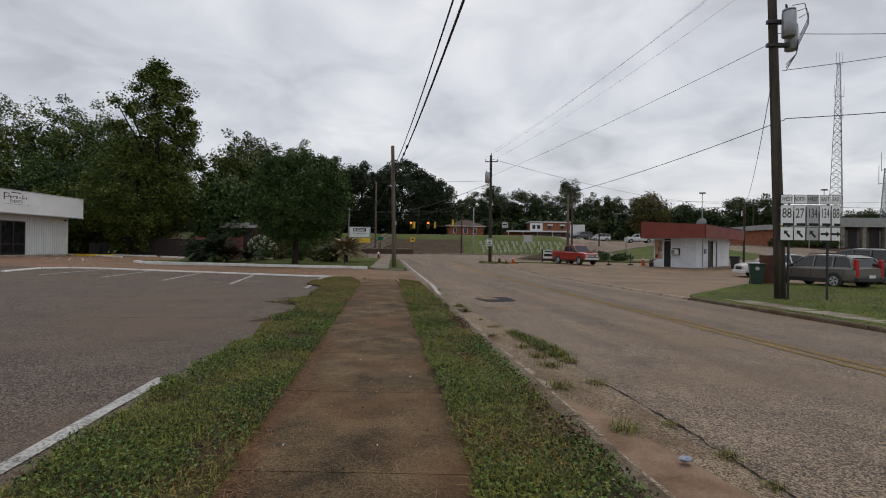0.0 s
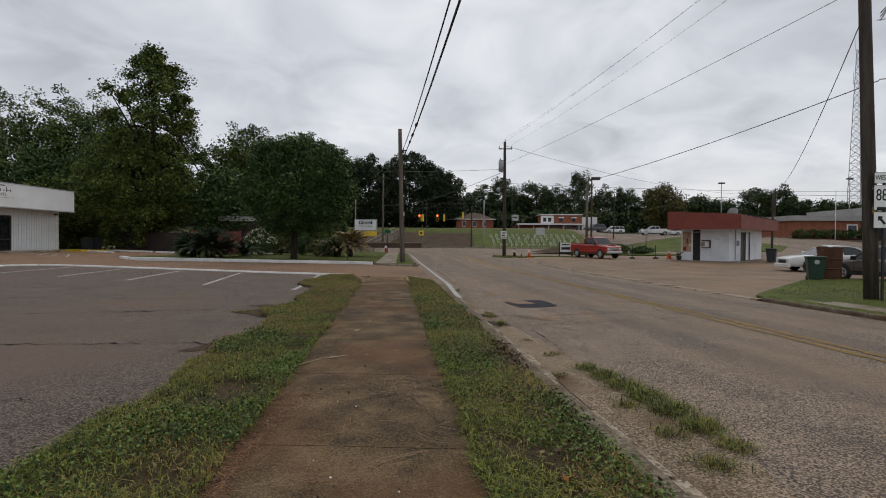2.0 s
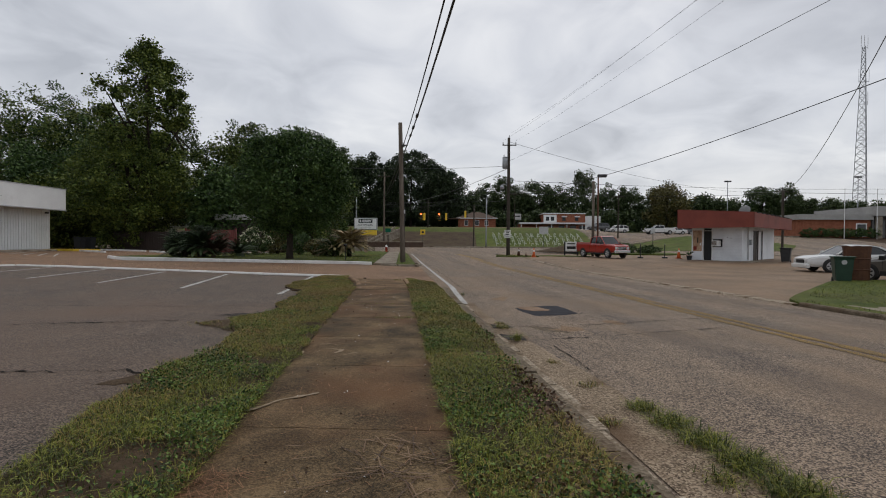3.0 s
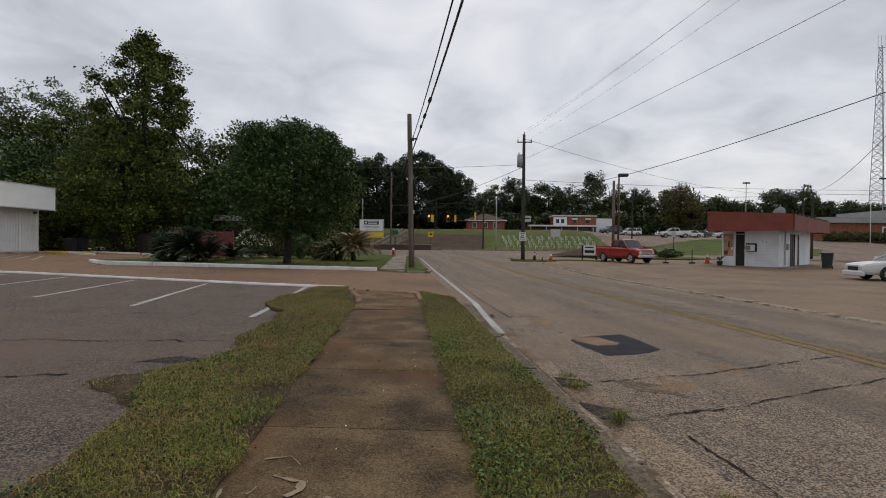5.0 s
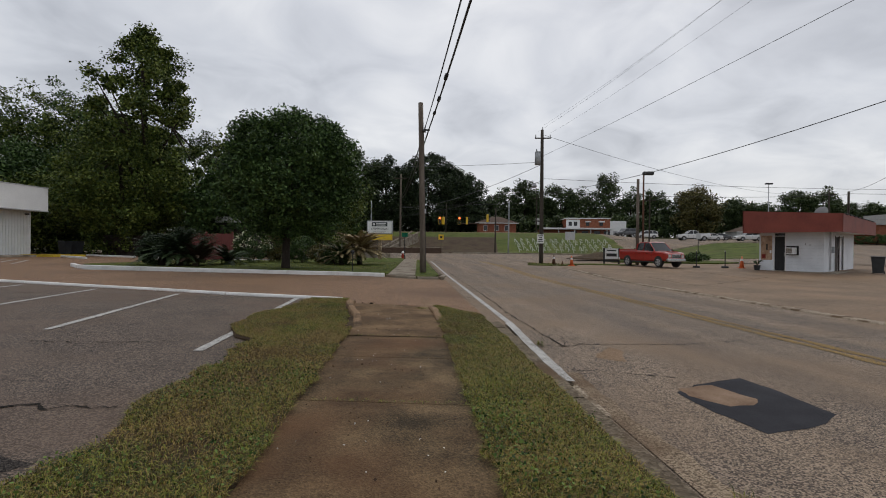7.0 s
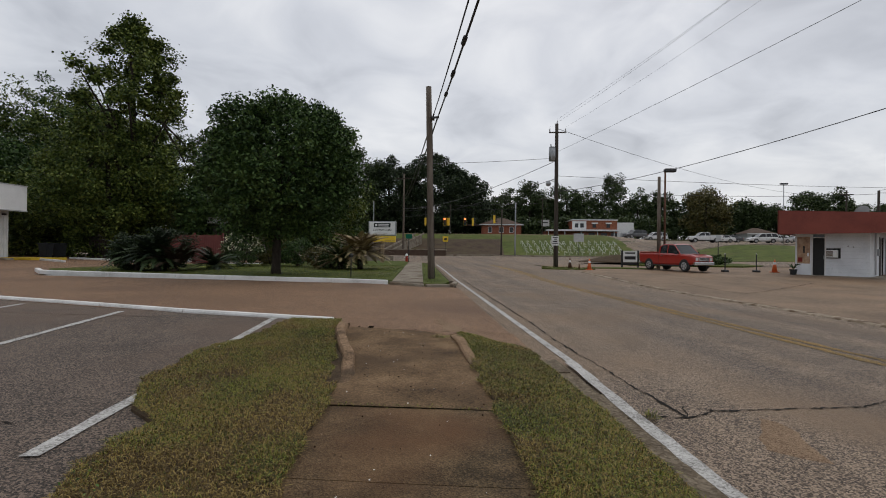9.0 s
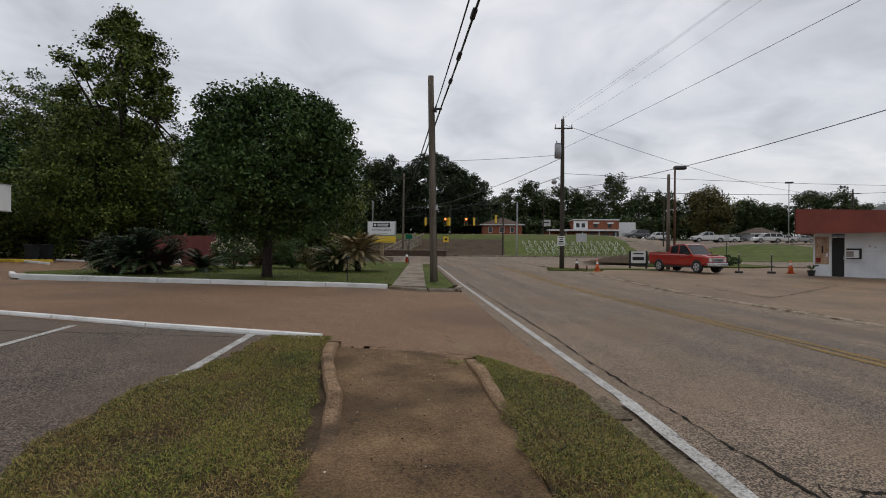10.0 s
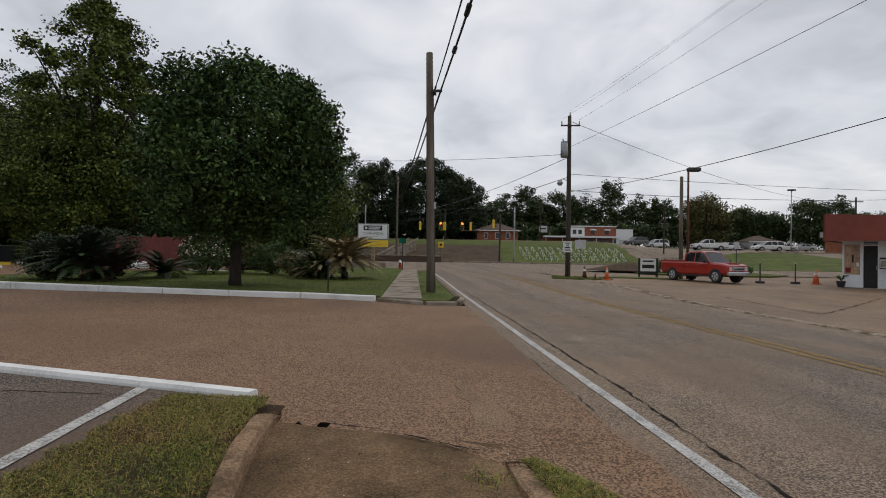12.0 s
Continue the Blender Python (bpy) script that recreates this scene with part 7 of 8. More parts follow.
# the tall tree behind the driveway, with gaps towards its top
def tall_tree(x, y, low, top, reach, n, leaf, clumps, clump_r, material, label, seed):
    """A spire of rising boughs, each ending in tufts of leaves, with sky between the outer ones."""
    z = land(x, y) - 0.05
    t = thing("tree", pose(x, y, z), label, "tree", "trees")
    g_ = np.random.default_rng(seed)
    prof = ((0.0, 0.9), (0.3, 1.0), (0.55, 0.98), (0.70, 0.9), (0.80, 0.66), (0.90, 0.36), (1.0, 0.06))
    f = g_.uniform(0, 1, clumps) ** 0.9
    a = g_.uniform(0, 2 * np.pi, clumps)
    rr = reach * np.array([lerp_table(prof, v) * (1 + 0.5 * noise.noise((math.cos(b) * 1.3, math.sin(b) * 1.3, v * 9 + seed))) for v, b in zip(f, a)])
    rr *= g_.uniform(0.12, 1.0, clumps) ** 0.5
    c = np.stack([rr * np.cos(a), rr * np.sin(a), low - z + (top - low) * f], 1)
    k = g_.integers(0, clumps, n)
    off = g_.normal(size=(n, 3)) * clump_r * np.array([1, 1, 0.8]) * g_.uniform(0.55, 1.25, clumps)[k][:, None]
    limbs(t, (0, 0, 0), (0.2, 0, top - z - 1.2), 0.42, [tuple(v) for v in c[np.argsort(-rr)[:16]]], seed, BARK)
    leaf_cloud("crown", c[k] + off, leaf, material, t, 0.25, aspect=0.75)


tall_tree(-28.9, 50, 4.0, 19.0, 4.2, 34000, 0.25, 125, 0.40, GREEN_B, "tall broadleaf tree with an open uneven top", 7)
tree(-30.4, 49.0, 10.5, 5.4, 4.6, 0.5, 44000, 0.24, 320, 0.6, GREEN_B, "lower broad tree merging into the woods", 8, trunk_r=0.3, lobes=0.4)
# the woods behind
WOODS = ((-62, 64, 19, 7, 0), (-55, 62, 19.0, 5.6, 0), (-50, 64, 19.0, 4.6, 1), (-45, 62, 18.0, 5.0, 0), (-39.5, 60, 15.8, 5.0, 1), (-35, 58, 13.5, 5.0, 0), (-25.6, 61, 14.2, 4.6, 0), (-22.0, 60, 10.8, 4.2, 1),
         (-18, 64, 9.5, 4.2, 0), (-19.5, 73, 10.5, 4.0, 1), (-42, 52, 10.0, 5.0, 1), (-37, 50.5, 8.0, 4.0, 0), (-23, 52, 7.5, 3.6, 1), (-48, 50, 9, 5, 0), (-20, 54, 8, 3.2, 0))
for i, (x, y, top, r, k) in enumerate(WOODS):
    tree(x, y, top, r, r * 0.85, 0.4, 19000, 0.32, 170, 0.72, (GREEN_B, GREEN_A)[k], "broadleaf tree in the woods behind the lots", 20 + i, trunk_r=0.28, lobes=0.38)
FAR = ((-52, 128, 30, 9, 0), (-42, 132, 29, 9, 0), (-33, 136, 26.5, 8, 0), (-25, 142, 25.0, 8, 1), (-14, 144, 26.5, 9.5, 1), (-5, 147, 22.0, 6.5, 1), (2, 165, 16, 6, 0), (8.5, 170, 18.5, 5, 0), (14, 162, 21.5, 4.6, 0), (20, 168, 17.5, 5, 0),
       (25.5, 166, 20.0, 5.5, 0), (32, 170, 19, 6, 0), (40, 168, 23.5, 5.0, 0), (47, 166, 18.0, 6, 0), (54, 164, 17.5, 5.0, 0), (60, 150, 17.5, 6.0, 2), (66, 168, 17.5, 5, 0), (72, 166, 15.0, 5, 0), (79, 168, 16.0, 4.5, 0), (85, 166, 14.5, 5, 0),
       (93, 160, 18.0, 5.5, 0), (100, 160, 17.5, 5.5, 0), (107, 164, 14.5, 5, 0), (116, 166, 14, 6, 0), (127, 168, 14, 6, 0), (139, 168, 15, 7, 0), (152, 170, 15, 7, 0), (166, 170, 16, 8, 0), (-66, 120, 28, 10, 0), (-82, 118, 28, 10, 0))
for i, (x, y, top, r, k) in enumerate(FAR):
    tree(x, y, top + (1.0 if x > 0 else 0), r, r * 0.8, land(x, y) + 0.3, 36000 if k == 1 else 11000, 0.60, 300 if k == 1 else 120, 1.0, (GREEN_C, GREEN_D, OLIVE)[k], ("distant broadleaf tree behind the houses", "large dark distant oak behind the bank", "distant olive-brown tree by the upper lot")[k], 60 + i, trunk_r=0.35, lobes=0.22 if k == 1 else 0.4)
# far woods close the horizon, with brush under the nearer trees
pts = []
for i in range(34):
    p, _ = crown_points(900, 30, (4.2, 2.5, 3.2 + 0.8 * noise.noise((i * 0.9, 3, 0))), 1.0, seed=500 + i)
    pts.append(p + np.array([-88 + 4.6 * i, 153 + 2 * noise.noise((i * 0.5, 2, 0)), 7.4]))
for i in range(90):
    x = -190 + 5.2 * i
    p, _ = crown_points(1000, 30, (5.0, 4.0, 6.0 + 2.0 * noise.noise((i * 0.7, 0, 0))), 1.3, seed=300 + i)
    pts.append(p + np.array([x, 190 + 8 * noise.noise((i * 0.3, 1, 0)), 11.0]))
tagged(leaf_cloud("far_woods", np.concatenate(pts), 0.95, GREEN_C, None), "distant wooded skyline", "trees", kind="stuff")


def shrub(x, y, r, h, n, leaf, material, label, seed, group="shrubs", flowers=0):
    s = thing("shrub", pose(x, y, land(x, y) + 0.1), label, "shrub", group)
    p, c = crown_points(n, 60, (r, r, h / 2), r * 0.14, seed=seed, lobes=0.3)
    p = p + np.array([0, 0, h / 2])
    leaf_cloud("foliage", p[p[:, 2] > 0.0], leaf, material, s)
    bm = bmesh.new()
    g_ = random.Random(seed)
    for i in range(7):
        a = g_.uniform(0, 6.28)
        tube(bm, [(0, 0, -0.1), (0.3 * r * math.cos(a), 0.3 * r * math.sin(a), h * 0.4), (0.6 * r * math.cos(a), 0.6 * r * math.sin(a), h * 0.7)], [0.025, 0.018, 0.006], 5)
    part("stems", bm, BARK, s)
    if flowers:
        k = GEN.normal(size=(flowers, 3))
        k /= np.linalg.norm(k, axis=1)[:, None]
        k[:, 2] = np.abs(k[:, 2])
        leaf_cloud("flowers", k * np.array([r, r, h * 0.55]) * GEN.uniform(0.98, 1.16, flowers)[:, None] + np.array([0, 0, h * 0.45]), 0.10, FLOWER, s, kind="stuff")
    return s


def frond_plant(x, y, r, h, n, material, label, seed, trunk=0.15, dry=0.0, wide=0.5, name="cycad"):
    """A rosette of arching feathered fronds."""
    s = thing(name, pose(x, y, land(x, y) + 0.1), label, "palm shrub", "frond shrubs")
    g_ = random.Random(seed)
    part("stem", tubem([(0, 0, -0.1), (0, 0, trunk)], [0.16, 0.12], 10), BARK, s)
    for i in range(n):
        a = g_.uniform(0, 2 * math.pi)
        el = g_.uniform(0.15, 1.35)
        L = r * g_.uniform(0.75, 1.1)
        bm = bmesh.new()
        m = 16
        side = Vector((-math.sin(a), math.cos(a), 0))
        sp = []
        for j in range(m + 1):
            t = j / m
            out = L * t * math.cos(el * (1 - 0.55 * t))
            up = min(h * 1.1, L * (math.sin(el) * t * 1.25 - 0.55 * t * t))
            sp.append(Vector((out * math.cos(a), out * math.sin(a), max(0.02, trunk + up))))
        rib = [bm.verts.new(v) for v in sp]
        for j in range(m):
            d = (sp[j + 1] - sp[j]).normalized()
            ln = L * 0.13 * wide * 2 * math.sin(math.pi * (0.12 + 0.85 * j / m))
            for k in (-1, 1):
                q = sp[j] + side * k * ln + d * ln * 0.7 - Vector((0, 0, 0.15 * ln))
                bm.faces.new((rib[j], rib[j + 1], bm.verts.new(q)))
        part("frond", bm, DRYLEAF if g_.random() < dry else material, s)
    return s


FROND = leaf_mat("cycad_fronds", (0.008, 0.018, 0.008), (0.02, 0.04, 0.014), (0.04, 0.065, 0.022))
shrub(-14.9, 31.1, 1.0, 1.5, 9000, 0.09, GREEN_D, "large dark spreading shrub at the kerb", 401)
shrub(-13.9, 31.4, 1.1, 1.8, 10000, 0.09, GREEN_D, "large dark spreading shrub at the kerb", 402)
frond_plant(-14.7, 30.8, 1.5, 1.6, 60, FROND, "large dark frond palm at the kerb", 412, trunk=0.4)
frond_plant(-13.8, 30.7, 1.5, 1.6, 60, FROND, "large dark frond palm at the kerb", 413, trunk=0.5)
frond_plant(-13.2, 30.9, 1.5, 1.5, 60, mat("reddish_dark_fronds", (0.02, 0.014, 0.012), (0.05, 0.03, 0.022), (0.07, 0.06, 0.03), scale=0.8, bump=0), "dark sprawling frond plant with brown leaves", 403, dry=0.0)
frond_plant(-12.9, 33.2, 1.3, 1.2, 64, FROND, "dark green cycad with arching fronds", 404)
shrub(-13.2, 36.4, 0.95, 1.75, 5000, 0.10, SHRUB, "flowering shrub with pale blossoms", 405, flowers=420)
shrub(-12.6, 38.5, 1.0, 1.7, 4000, 0.12, OLIVE, "olive brown shrub behind the lawn", 406)
shrub(-10.9, 38.0, 1.0, 1.5, 5000, 0.10, GREEN_A, "rounded dark green shrub on the lawn", 407)
shrub(-9.2, 37.0, 1.0, 1.1, 4000, 0.10, OLIVE, "low brownish shrub on the lawn", 408)
shrub(-8.3, 36.0, 1.0, 1.0, 3500, 0.10, SHRUB, "low shrub at the lawn corner", 409)
frond_plant(-7.9, 35.6, 1.5, 1.9, 110, SHRUB, "yucca with many dry drooping fronds", 410, dry=0.45, trunk=0.35, name="yucca", wide=0.3)
frond_plant(-7.1, 36.3, 1.75, 2.4, 150, DRYLEAF, "pale dry yucca clump beside the sidewalk", 411, dry=0.75, trunk=0.7, name="yucca", wide=0.5)
for i, (x, y, r, h) in enumerate(((14.2, 57.5, 1.2, 0.9), (16.0, 56.4, 1.1, 0.8), (17.5, 58.0, 1.3, 0.9), (19.4, 57.0, 1.0, 0.7), (15.4, 60.0, 1.4, 1.1), (18.3, 60.5, 1.3, 1.0), (20.6, 59.0, 1.0, 0.8))):
    shrub(x, y, r, h, 1600, 0.16, SHRUB, "clipped round shrub in the corner bed", 430 + i, "corner bed shrubs")
for i in range(6):
    shrub(57.8 + 2.0 * i, 88.6, 1.2, 1.5, 900, 0.25, GREEN_A, "clipped dark hedge shrub before the office", 450 + i, "office hedge")
bm = bmesh.new()
bmesh.ops.create_uvsphere(bm, u_segments=28, v_segments=12, radius=1.0)
for v in bm.verts:
    v.co = Vector((v.co.x * 4.2, v.co.y * 3.0, max(-0.2, v.co.z) ** 3 * 0.7 if v.co.z > 0 else -0.05)) * (1 + 0.08 * noise.noise(v.co * 2))
bmesh.ops.transform(bm, matrix=pose(12.8, 61.5, 0.1), verts=bm.verts)
tagged(part("mulch_bed", bm, SOIL, smooth=True), "brown mulch mound in the corner bed", "mulch", kind="structure")


# ---------- grass ----------
GRASS = leaf_mat("grass_blades", (0.030, 0.043, 0.004), (0.094, 0.115, 0.013), (0.206, 0.215, 0.031), vary=0.8)
GRASSDRY = leaf_mat("dry_grass_blades", (0.084, 0.052, 0.013), (0.180, 0.120, 0.031), (0.308, 0.224, 0.069), vary=0.8)
WEED = leaf_mat("broad_weed_leaves", (0.019, 0.044, 0.008), (0.060, 0.114, 0.019), (0.145, 0.211, 0.047), vary=0.8)
STRAW = leaf_mat("pine_straw", (0.10, 0.045, 0.02), (0.18, 0.085, 0.038), (0.27, 0.14, 0.07), vary=0.6)
LITTER = leaf_mat("dead_leaf_litter", (0.05, 0.028, 0.016), (0.11, 0.062, 0.034), (0.19, 0.12, 0.07), vary=0.6)


def blades(name, base, height, width, material, label, lean=1.8, category="grass"):
    n = len(base)
    a = GEN.uniform(0, 2 * np.pi, n)
    d = np.stack([np.cos(a), np.sin(a), np.zeros(n)], 1)
    s = np.stack([-np.sin(a), np.cos(a), np.zeros(n)], 1) * (width * GEN.uniform(0.6, 1.3, n))[:, None] * 0.5
    h = (height * GEN.uniform(0.45, 1.25, n))[:, None]
    ln = (GEN.uniform(0.1, 1.0, n) * lean)[:, None]
    up = np.array([0, 0, 1.0])
    mid = base + up * h * 0.5 + d * h * ln * 0.3
    tip = base + up * h * (1 - 0.35 * ln) + d * h * ln * 1.1
    v = np.empty((n, 4, 3))
    v[:, 0], v[:, 1], v[:, 2], v[:, 3] = base, mid + s, mid - s, tip
    i = np.arange(n)[:, None] * 4
    f = np.concatenate([i + np.array([0, 1, 2]), i + np.array([2, 1, 3])])
    return tagged(fast_mesh(name, v.reshape(-1, 3), f, material), label, category, kind="stuff")


def strip_points(n, u0, u1, y0, y1, z, dens=None):
    """Random points between two street offsets (numbers or functions of y)."""
    y = GEN.uniform(y0, y1, n)
    t = GEN.uniform(0, 1, n)
    f0 = u0 if callable(u0) else (lambda v: u0)
    f1 = u1 if callable(u1) else (lambda v: u1)
    a, b = np.array([f0(v) for v in y]), np.array([f1(v) for v in y])
    u = a + (b - a) * t
    x = u - LEANX * y
    k = np.ones(n, bool) if dens is None else GEN.uniform(0, 1, n) < np.array([dens(p, q) for p, q in zip(u, y)])
    return np.stack([x, y, np.full(n, z)], 1)[k]


def clump(s, k=0.0):
    """Patchiness of the turf: 0 to 1."""
    return lambda u, v: min(1.0, max(0.04, 0.78 + k + 1.3 * noise.noise((u * s, v * s, 4.4))))


def dryness(u, v):
    return min(1.0, max(0.02, 0.10 + 0.72 * smooth(8.0, 13, v) + 0.5 * smooth(1.25, 1.5, u) * smooth(9, 14, v) + 1.2 * noise.noise((u * 1.5, v * 1.2, 9.0))))


edge_l = lambda v: lot_edge(v) - 0.04 + 0.06 * noise.noise((v * 2.2, 5, 0)) + 0.07 * noise.noise((v * 6, 0, 0))
edge_r = lambda v: walk_left(v) + (0.02 if v < 16.2 else -0.1) + 0.06 * noise.noise((v * 4, 3, 0))
wet = clump(1.6)
for (a, b, n1, h) in ((1.5, 4.0, 27000, 0.05), (4.0, 9.0, 60000, 0.048), (9.0, 14.0, 66000, 0.034), (14.0, 19.7, 80000, 0.028)):
    blades("grass", strip_points(n1, edge_l, edge_r, a, b, 0.015, clump(2.6, -0.05 if a < 9 else -0.22)), h, 0.0046, GRASS, "weedy green turf between lot and sidewalk")
    blades("dry_grass", strip_points(int(n1 * 1.1), edge_l, edge_r, a, b, 0.015, dryness), h * 0.95, 0.0046, GRASSDRY, "dry yellowed grass in the turf")
def settle(p):
    """Rests points on the uneven verge by the road."""
    for q in p:
        k = (q[0] + LEANX * q[1] - 0.94) / (verge_r1(q[1]) - 0.94)
        q[2] = verge_z(q[0], q[1], min(1, max(0, k))) - 0.003
    return p


turf = clump(2.6, 0.0)
r0 = lambda v: 0.92 + 0.06 * noise.noise((v * 4, 8, 0))
r1 = lambda v: verge_r1(v) + 0.03 * noise.noise((v * 5, 1, 0))
for (a, b, n1, h) in ((1.5, 4.0, 24000, 0.052), (4.0, 9.0, 50000, 0.05), (9.0, 14.0, 56000, 0.036), (14.0, 18.75, 52000, 0.030)):
    blades("grass", settle(strip_points(n1, r0, r1, a, b, 0.005, lambda u, v: turf(u, v) * (1 - 0.6 * smooth(1.25, 1.55, u) * (1 - smooth(10, 12, v))))), h, 0.0046, GRASS, "weedy green turf beside the road kerb")
    blades("dry_grass", settle(strip_points(int(n1 * 1.1), r0, r1, a, b, 0.005, dryness)), h * 0.95, 0.0046, GRASSDRY, "dry yellowed grass in the turf")
# broad low weeds
for nm, u0, u1, (a, b), n1 in (("weeds", edge_l, edge_r, (1.5, 9.8), 36000), ("weeds", edge_l, edge_r, (9.8, 14.5), 4000), ("weeds", r0, r1, (1.5, 10), 28000), ("weeds", r0, r1, (10, 13.5), 5000)):
    p = strip_points(n1, u0, u1, a, b, 0.034, lambda u, v: min(1, max(0, 0.25 + 1.9 * noise.noise((u * 1.5, v * 1.3, 21)))))
    p[:, 2] += GEN.uniform(0, 0.035, len(p))
    tagged(leaf_cloud(nm, p, 0.019, WEED, None, droop=0, aspect=0.75), "low broad-leaved weeds in the turf", "weeds", kind="stuff")
# litter and pine straw
p = strip_points(9000, 1.2, 1.7, 1, 11, 0.035, lambda u, v: min(1, max(0, 0.2 + 1.8 * noise.noise((u * 1.2, v * 0.9, 33)))))
tagged(leaf_cloud("leaf_litter", p, 0.036, LITTER, None, droop=0, aspect=0.6), "dead brown leaf litter by the kerb", "leaves", kind="stuff")


def needles(name, pts, length, width, material, label):
    n = len(pts)
    a = GEN.uniform(0, np.pi, n)
    d = np.stack([np.cos(a), np.sin(a), GEN.normal(0, 0.06, n)], 1) * (length * GEN.uniform(0.5, 1.2, n))[:, None] * 0.5
    s = np.stack([-np.sin(a), np.cos(a), np.zeros(n)], 1) * width * 0.5
    v = np.stack([pts - d - s, pts + d - s, pts + d + s, pts - d + s], 1)
    return tagged(fast_mesh(name, v.reshape(-1, 3), np.arange(4 * n).reshape(n, 4), material), label, "debris", kind="stuff")


needles("pine_straw", strip_points(5200, -0.36, lambda v: -0.28 + 0.32 * max(0, 0.5 + noise.noise((v * 0.9, 2, 2))), 1.2, 7.2, 0.008, lambda u, v: 1 - 0.6 * (u + 0.36) / 0.5), 0.11, 0.0025, STRAW, "fallen reddish pine straw on the sidewalk edge")
needles("pine_straw", strip_points(700, -0.3, 0.95, 1, 9, 0.008), 0.10, 0.0025, STRAW, "scattered reddish pine straw")
needles("twigs", strip_points(260, 0.1, 0.9, 5.5, 7.6, 0.012, lambda u, v: 1 if (u - 0.72) ** 2 + (v - 7.3) ** 2 < 0.12 else 0.1), 0.2, 0.006, LITTER, "dry twigs on the sidewalk")
p = strip_points(900, -0.25, 0.95, 1, 18.9, 0.006)
tagged(leaf_cloud("grit", p, 0.016, LITTER, None, droop=0, aspect=0.8), "small grit and leaf bits on the sidewalk", "debris", kind="stuff")
p = strip_points(130, -0.25, 0.95, 1, 18.9, 0.007)
tagged(leaf_cloud("grit", p, 0.012, WHITEPAINT, None, droop=0, aspect=0.9), "pale grit on the sidewalk", "debris", kind="stuff")
# grass in the sidewalk joint
blades("grass", np.concatenate([strip_points(420, 0.35, 0.93, 11.64, 11.82, 0.0), strip_points(160, -0.25, 0.9, 15.66, 15.74, 0.0), strip_points(200, -0.2, 0.9, 13.17, 13.23, 0)]), 0.022, 0.004, GRASS, "thin grass sprouting in the sidewalk joints")


def tuft(x, y, r, h, n, dry=0.3, z=None):
    z = land(x, y) if z is None else z
    b = np.stack([x + GEN.normal(0, r * 0.5, n), y + GEN.normal(0, r * 0.5, n), np.full(n, z)], 1)
    k = int(n * dry)
    blades("grass_tuft", b[k:], h * 0.75, 0.005, GRASS, "green weed tuft in the gutter", 1.7)
    if k:
        blades("grass_tuft", b[:k], h * 0.6, 0.005, GRASSDRY, "dry weed tuft in the gutter", 1.7)


for x, y, r, h, n, dr in ((1.30, 8.65, 0.10, 0.11, 420, 0.1), (1.38, 8.35, 0.12, 0.12, 700, 0.1), (1.45, 8.05, 0.13, 0.12, 800, 0.1), (1.53, 7.75, 0.14, 0.13, 900, 0.15), (1.60, 7.45, 0.14, 0.13, 900, 0.2), (1.66, 7.15, 0.13, 0.12, 800, 0.3),
                          (1.72, 6.85, 0.12, 0.09, 420, 0.5), (1.30, 7.55, 0.10, 0.08, 260, 0.4), (1.40, 7.0, 0.12, 0.08, 320, 0.4), (1.45, 6.55, 0.12, 0.09, 300, 0.4), (1.76, 5.9, 0.12, 0.07, 260, 0.6),
                          (1.97, 4.8, 0.06, 0.07, 90, 0.4), (2.09, 4.25, 0.08, 0.08, 140, 0.4), (2.12, 3.85, 0.06, 0.07, 90, 0.4), (1.56, 4.6, 0.1, 0.12, 200, 0.2), (1.36, 5.7, 0.12, 0.12, 260, 0.5),
                          (0.57, 11.9, 0.09, 0.11, 220, 0.5), (0.66, 11.03, 0.045, 0.17, 170, 0.05), (0.03, 16.09, 0.05, 0.12, 70, 0.2), (0.56, 12.3, 0.08, 0.08, 120, 0.5), (0.93, 8.3, 0.1, 0.08, 160, 0.6),
                          (1.05, 9.2, 0.09, 0.08, 120, 0.6), (0.9, 10.0, 0.07, 0.06, 90, 0.6), (-2.73, 10.95, 0.22, 0.06, 420, 0.4), (-3.25, 11.2, 0.25, 0.05, 300, 0.6), (-2.4, 10.3, 0.2, 0.06, 300, 0.4), (-2.5, 9.2, 0.15, 0.05, 160, 0.6),
                          (-1.75, 18.55, 0.12, 0.05, 160, 0.3), (-3.45, 19.6, 0.15, 0.05, 160, 0.5)):
    tuft(x, y, r, h, n, dr, z=-0.02 if x < -1 else None)
# farther lawns
def lawn_points(n, x0, x1, y0, y1, lift, inside):
    x, y = GEN.uniform(x0, x1, n), GEN.uniform(y0, y1, n)
    k = np.array([inside(a, b) for a, b in zip(x, y)])
    x, y = x[k], y[k]
    return np.stack([x, y, np.array([land(a, b) for a, b in zip(x, y)]) + lift], 1)


def in_poly(poly):
    def f(x, y):
        c = False
        for (x0, y0), (x1, y1) in zip(poly, poly[1:] + poly[:1]):
            if (y0 > y) != (y1 > y) and x < (x1 - x0) * (y - y0) / (y1 - y0) + x0:
                c = not c
        return c
    return f


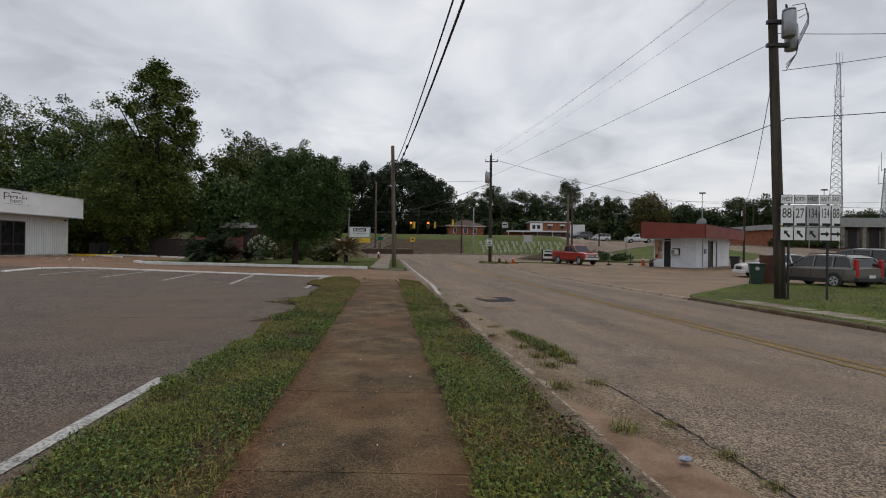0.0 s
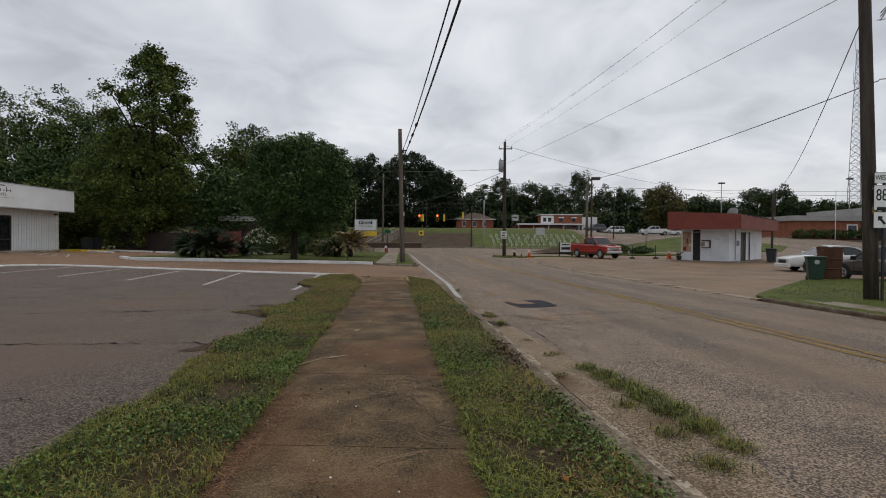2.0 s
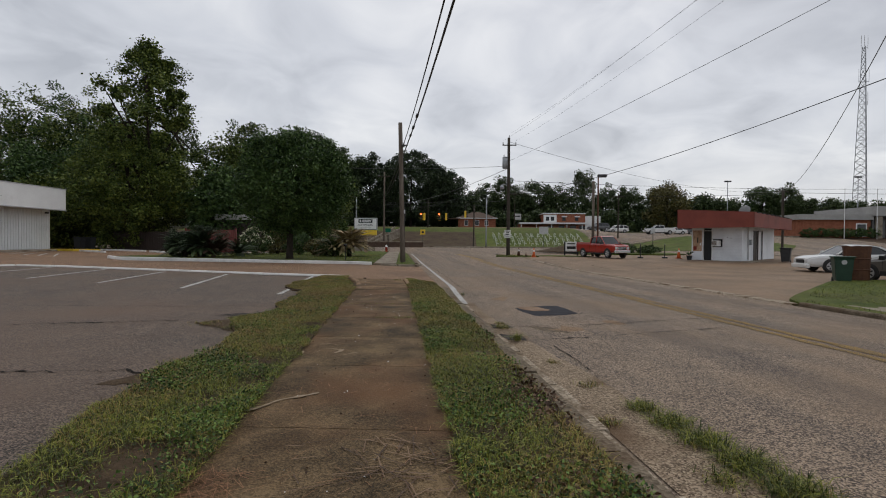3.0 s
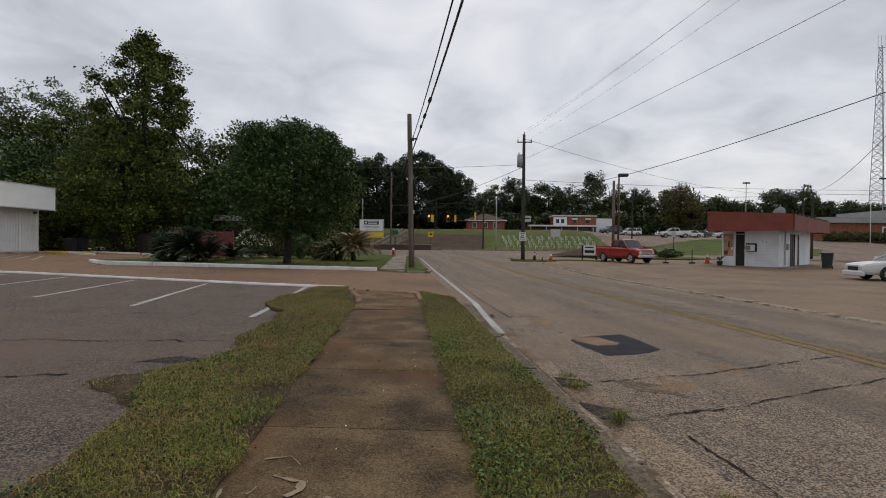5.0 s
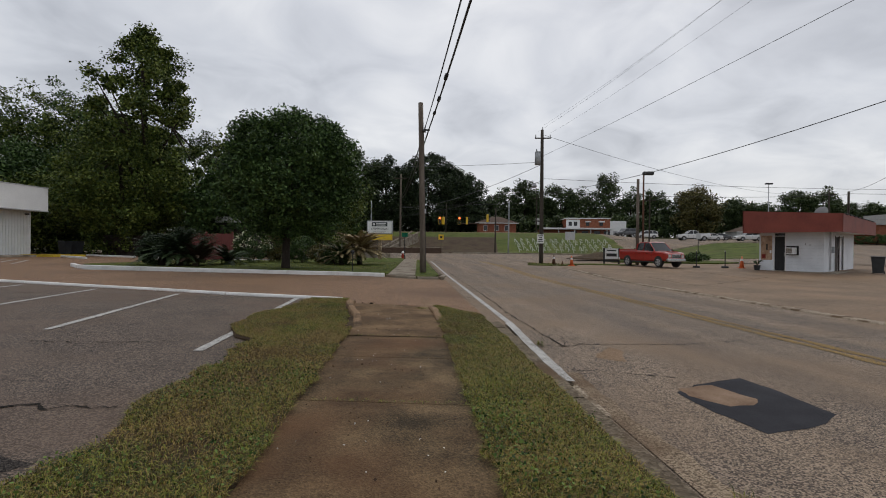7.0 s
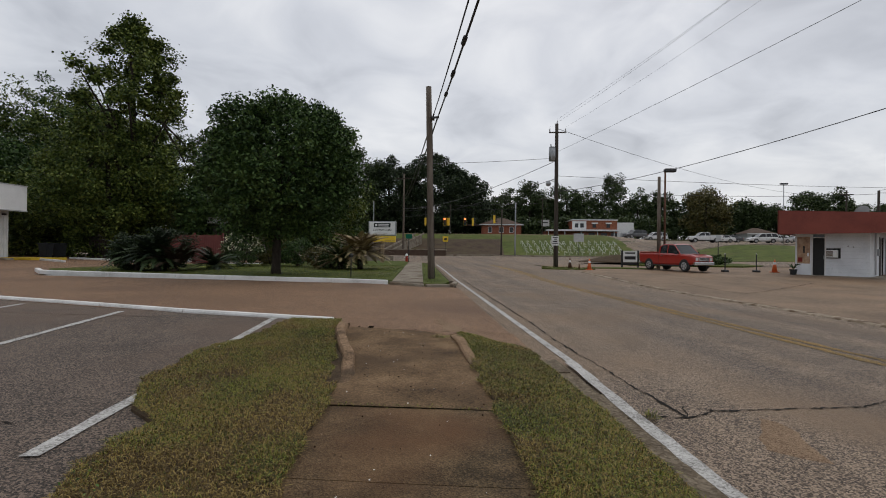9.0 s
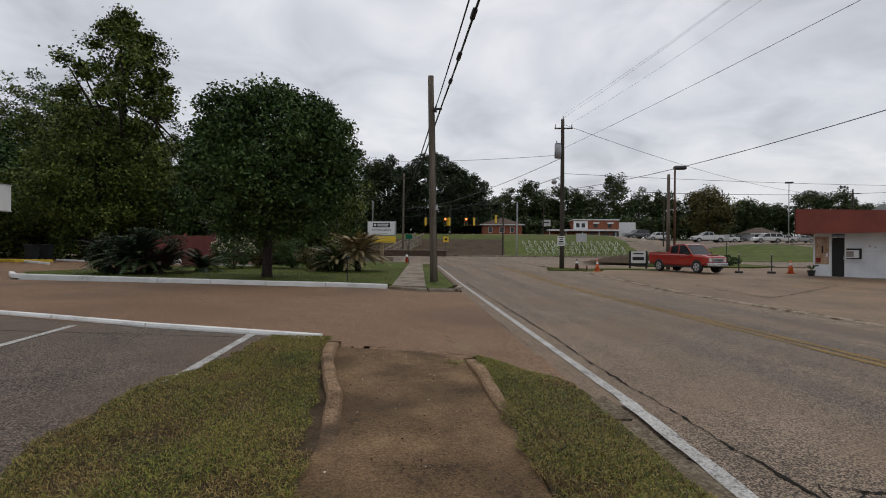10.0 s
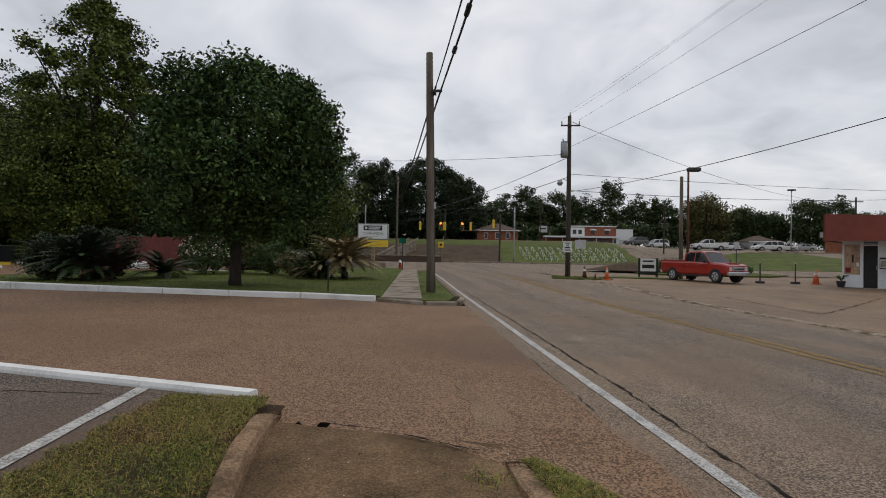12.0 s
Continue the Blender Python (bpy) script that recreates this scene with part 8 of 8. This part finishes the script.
blades("grass", lawn_points(34000, -18, -4, 28.5, 42, 0.12, in_poly(ISLAND)), 0.05, 0.012, GRASS, "mown lawn grass on the island")
blades("grass", lawn_points(36000, 7.5, 22, 8, 25, 0.075, lambda x, y: x + LEANX * y > 10.6 and y < 17.5 + (x - 8.3) * 1.15 and not 11.05 < x + LEANX * y < 11.9), 0.06, 0.014, GRASS, "mown verge grass across the road")
blades("dry_grass", lawn_points(9000, 7.5, 20, 8, 22.4, 0.075, lambda x, y: 10.6 < x + LEANX * y < 11.05 and y < 17.5), 0.06, 0.014, GRASSDRY, "dry verge grass by the far kerb")
blades("grass", lawn_points(5000, -6.2, -2.4, 28.5, 50, 0.10, in_poly([(-3.05, 28.5), (-2.55, 28.7), (-2.45, 30.2), (-3.9, 40.5), (-5.3, 50.0), (-6.2, 51), (-5.0, 42), (-3.75, 32.3)])), 0.06, 0.016, GRASS, "grass strip by the far sidewalk")
blades("grass", lawn_points(2500, 2.8, 6.5, 44.3, 47.5, 0.06, in_poly([(2.9, 45.0), (4.9, 44.4), (6.4, 45.2), (4.6, 47.2), (3.2, 47.4)])), 0.12, 0.02, GRASS, "rough grass around the utility pole")

# small litter
bm = bmesh.new()
bmesh.ops.create_icosphere(bm, subdivisions=2, radius=0.03)
for v in bm.verts:
    v.co = Vector((v.co.x * 1.6, v.co.y, v.co.z * 0.5)) * (1 + 0.4 * noise.noise(v.co * 30))
bmesh.ops.transform(bm, matrix=pose(1.74, 4.08, -0.115, 0, 0, 30), verts=bm.verts)
tagged(part("crushed_wrapper", bm, mat("crumpled_foil_wrap", (0.12, 0.16, 0.28), (0.3, 0.32, 0.36), scale=25, rough=0.3, bump=0.3)), "crushed pale wrapper lying in gutter sand", "litter")
p = np.array([[0.49, 5.91, 0.06], [0.52, 5.93, 0.055]])
tagged(leaf_cloud("fallen_leaf", p, 0.07, mat("orange_leaf", (0.2, 0.07, 0.02), (0.3, 0.11, 0.03), bump=0), None), "orange fallen leaf lying on the grass", "leaf")
crack_line([(-1.34, 7.98), (-1.2, 8.2), (-1.0, 8.36)], 0.035, 140, amp=0.02, lift=0.006, z=0.0, material=SCRAPE, name="scrape_mark", label="pale scrape in the sidewalk slab", category="scrape")
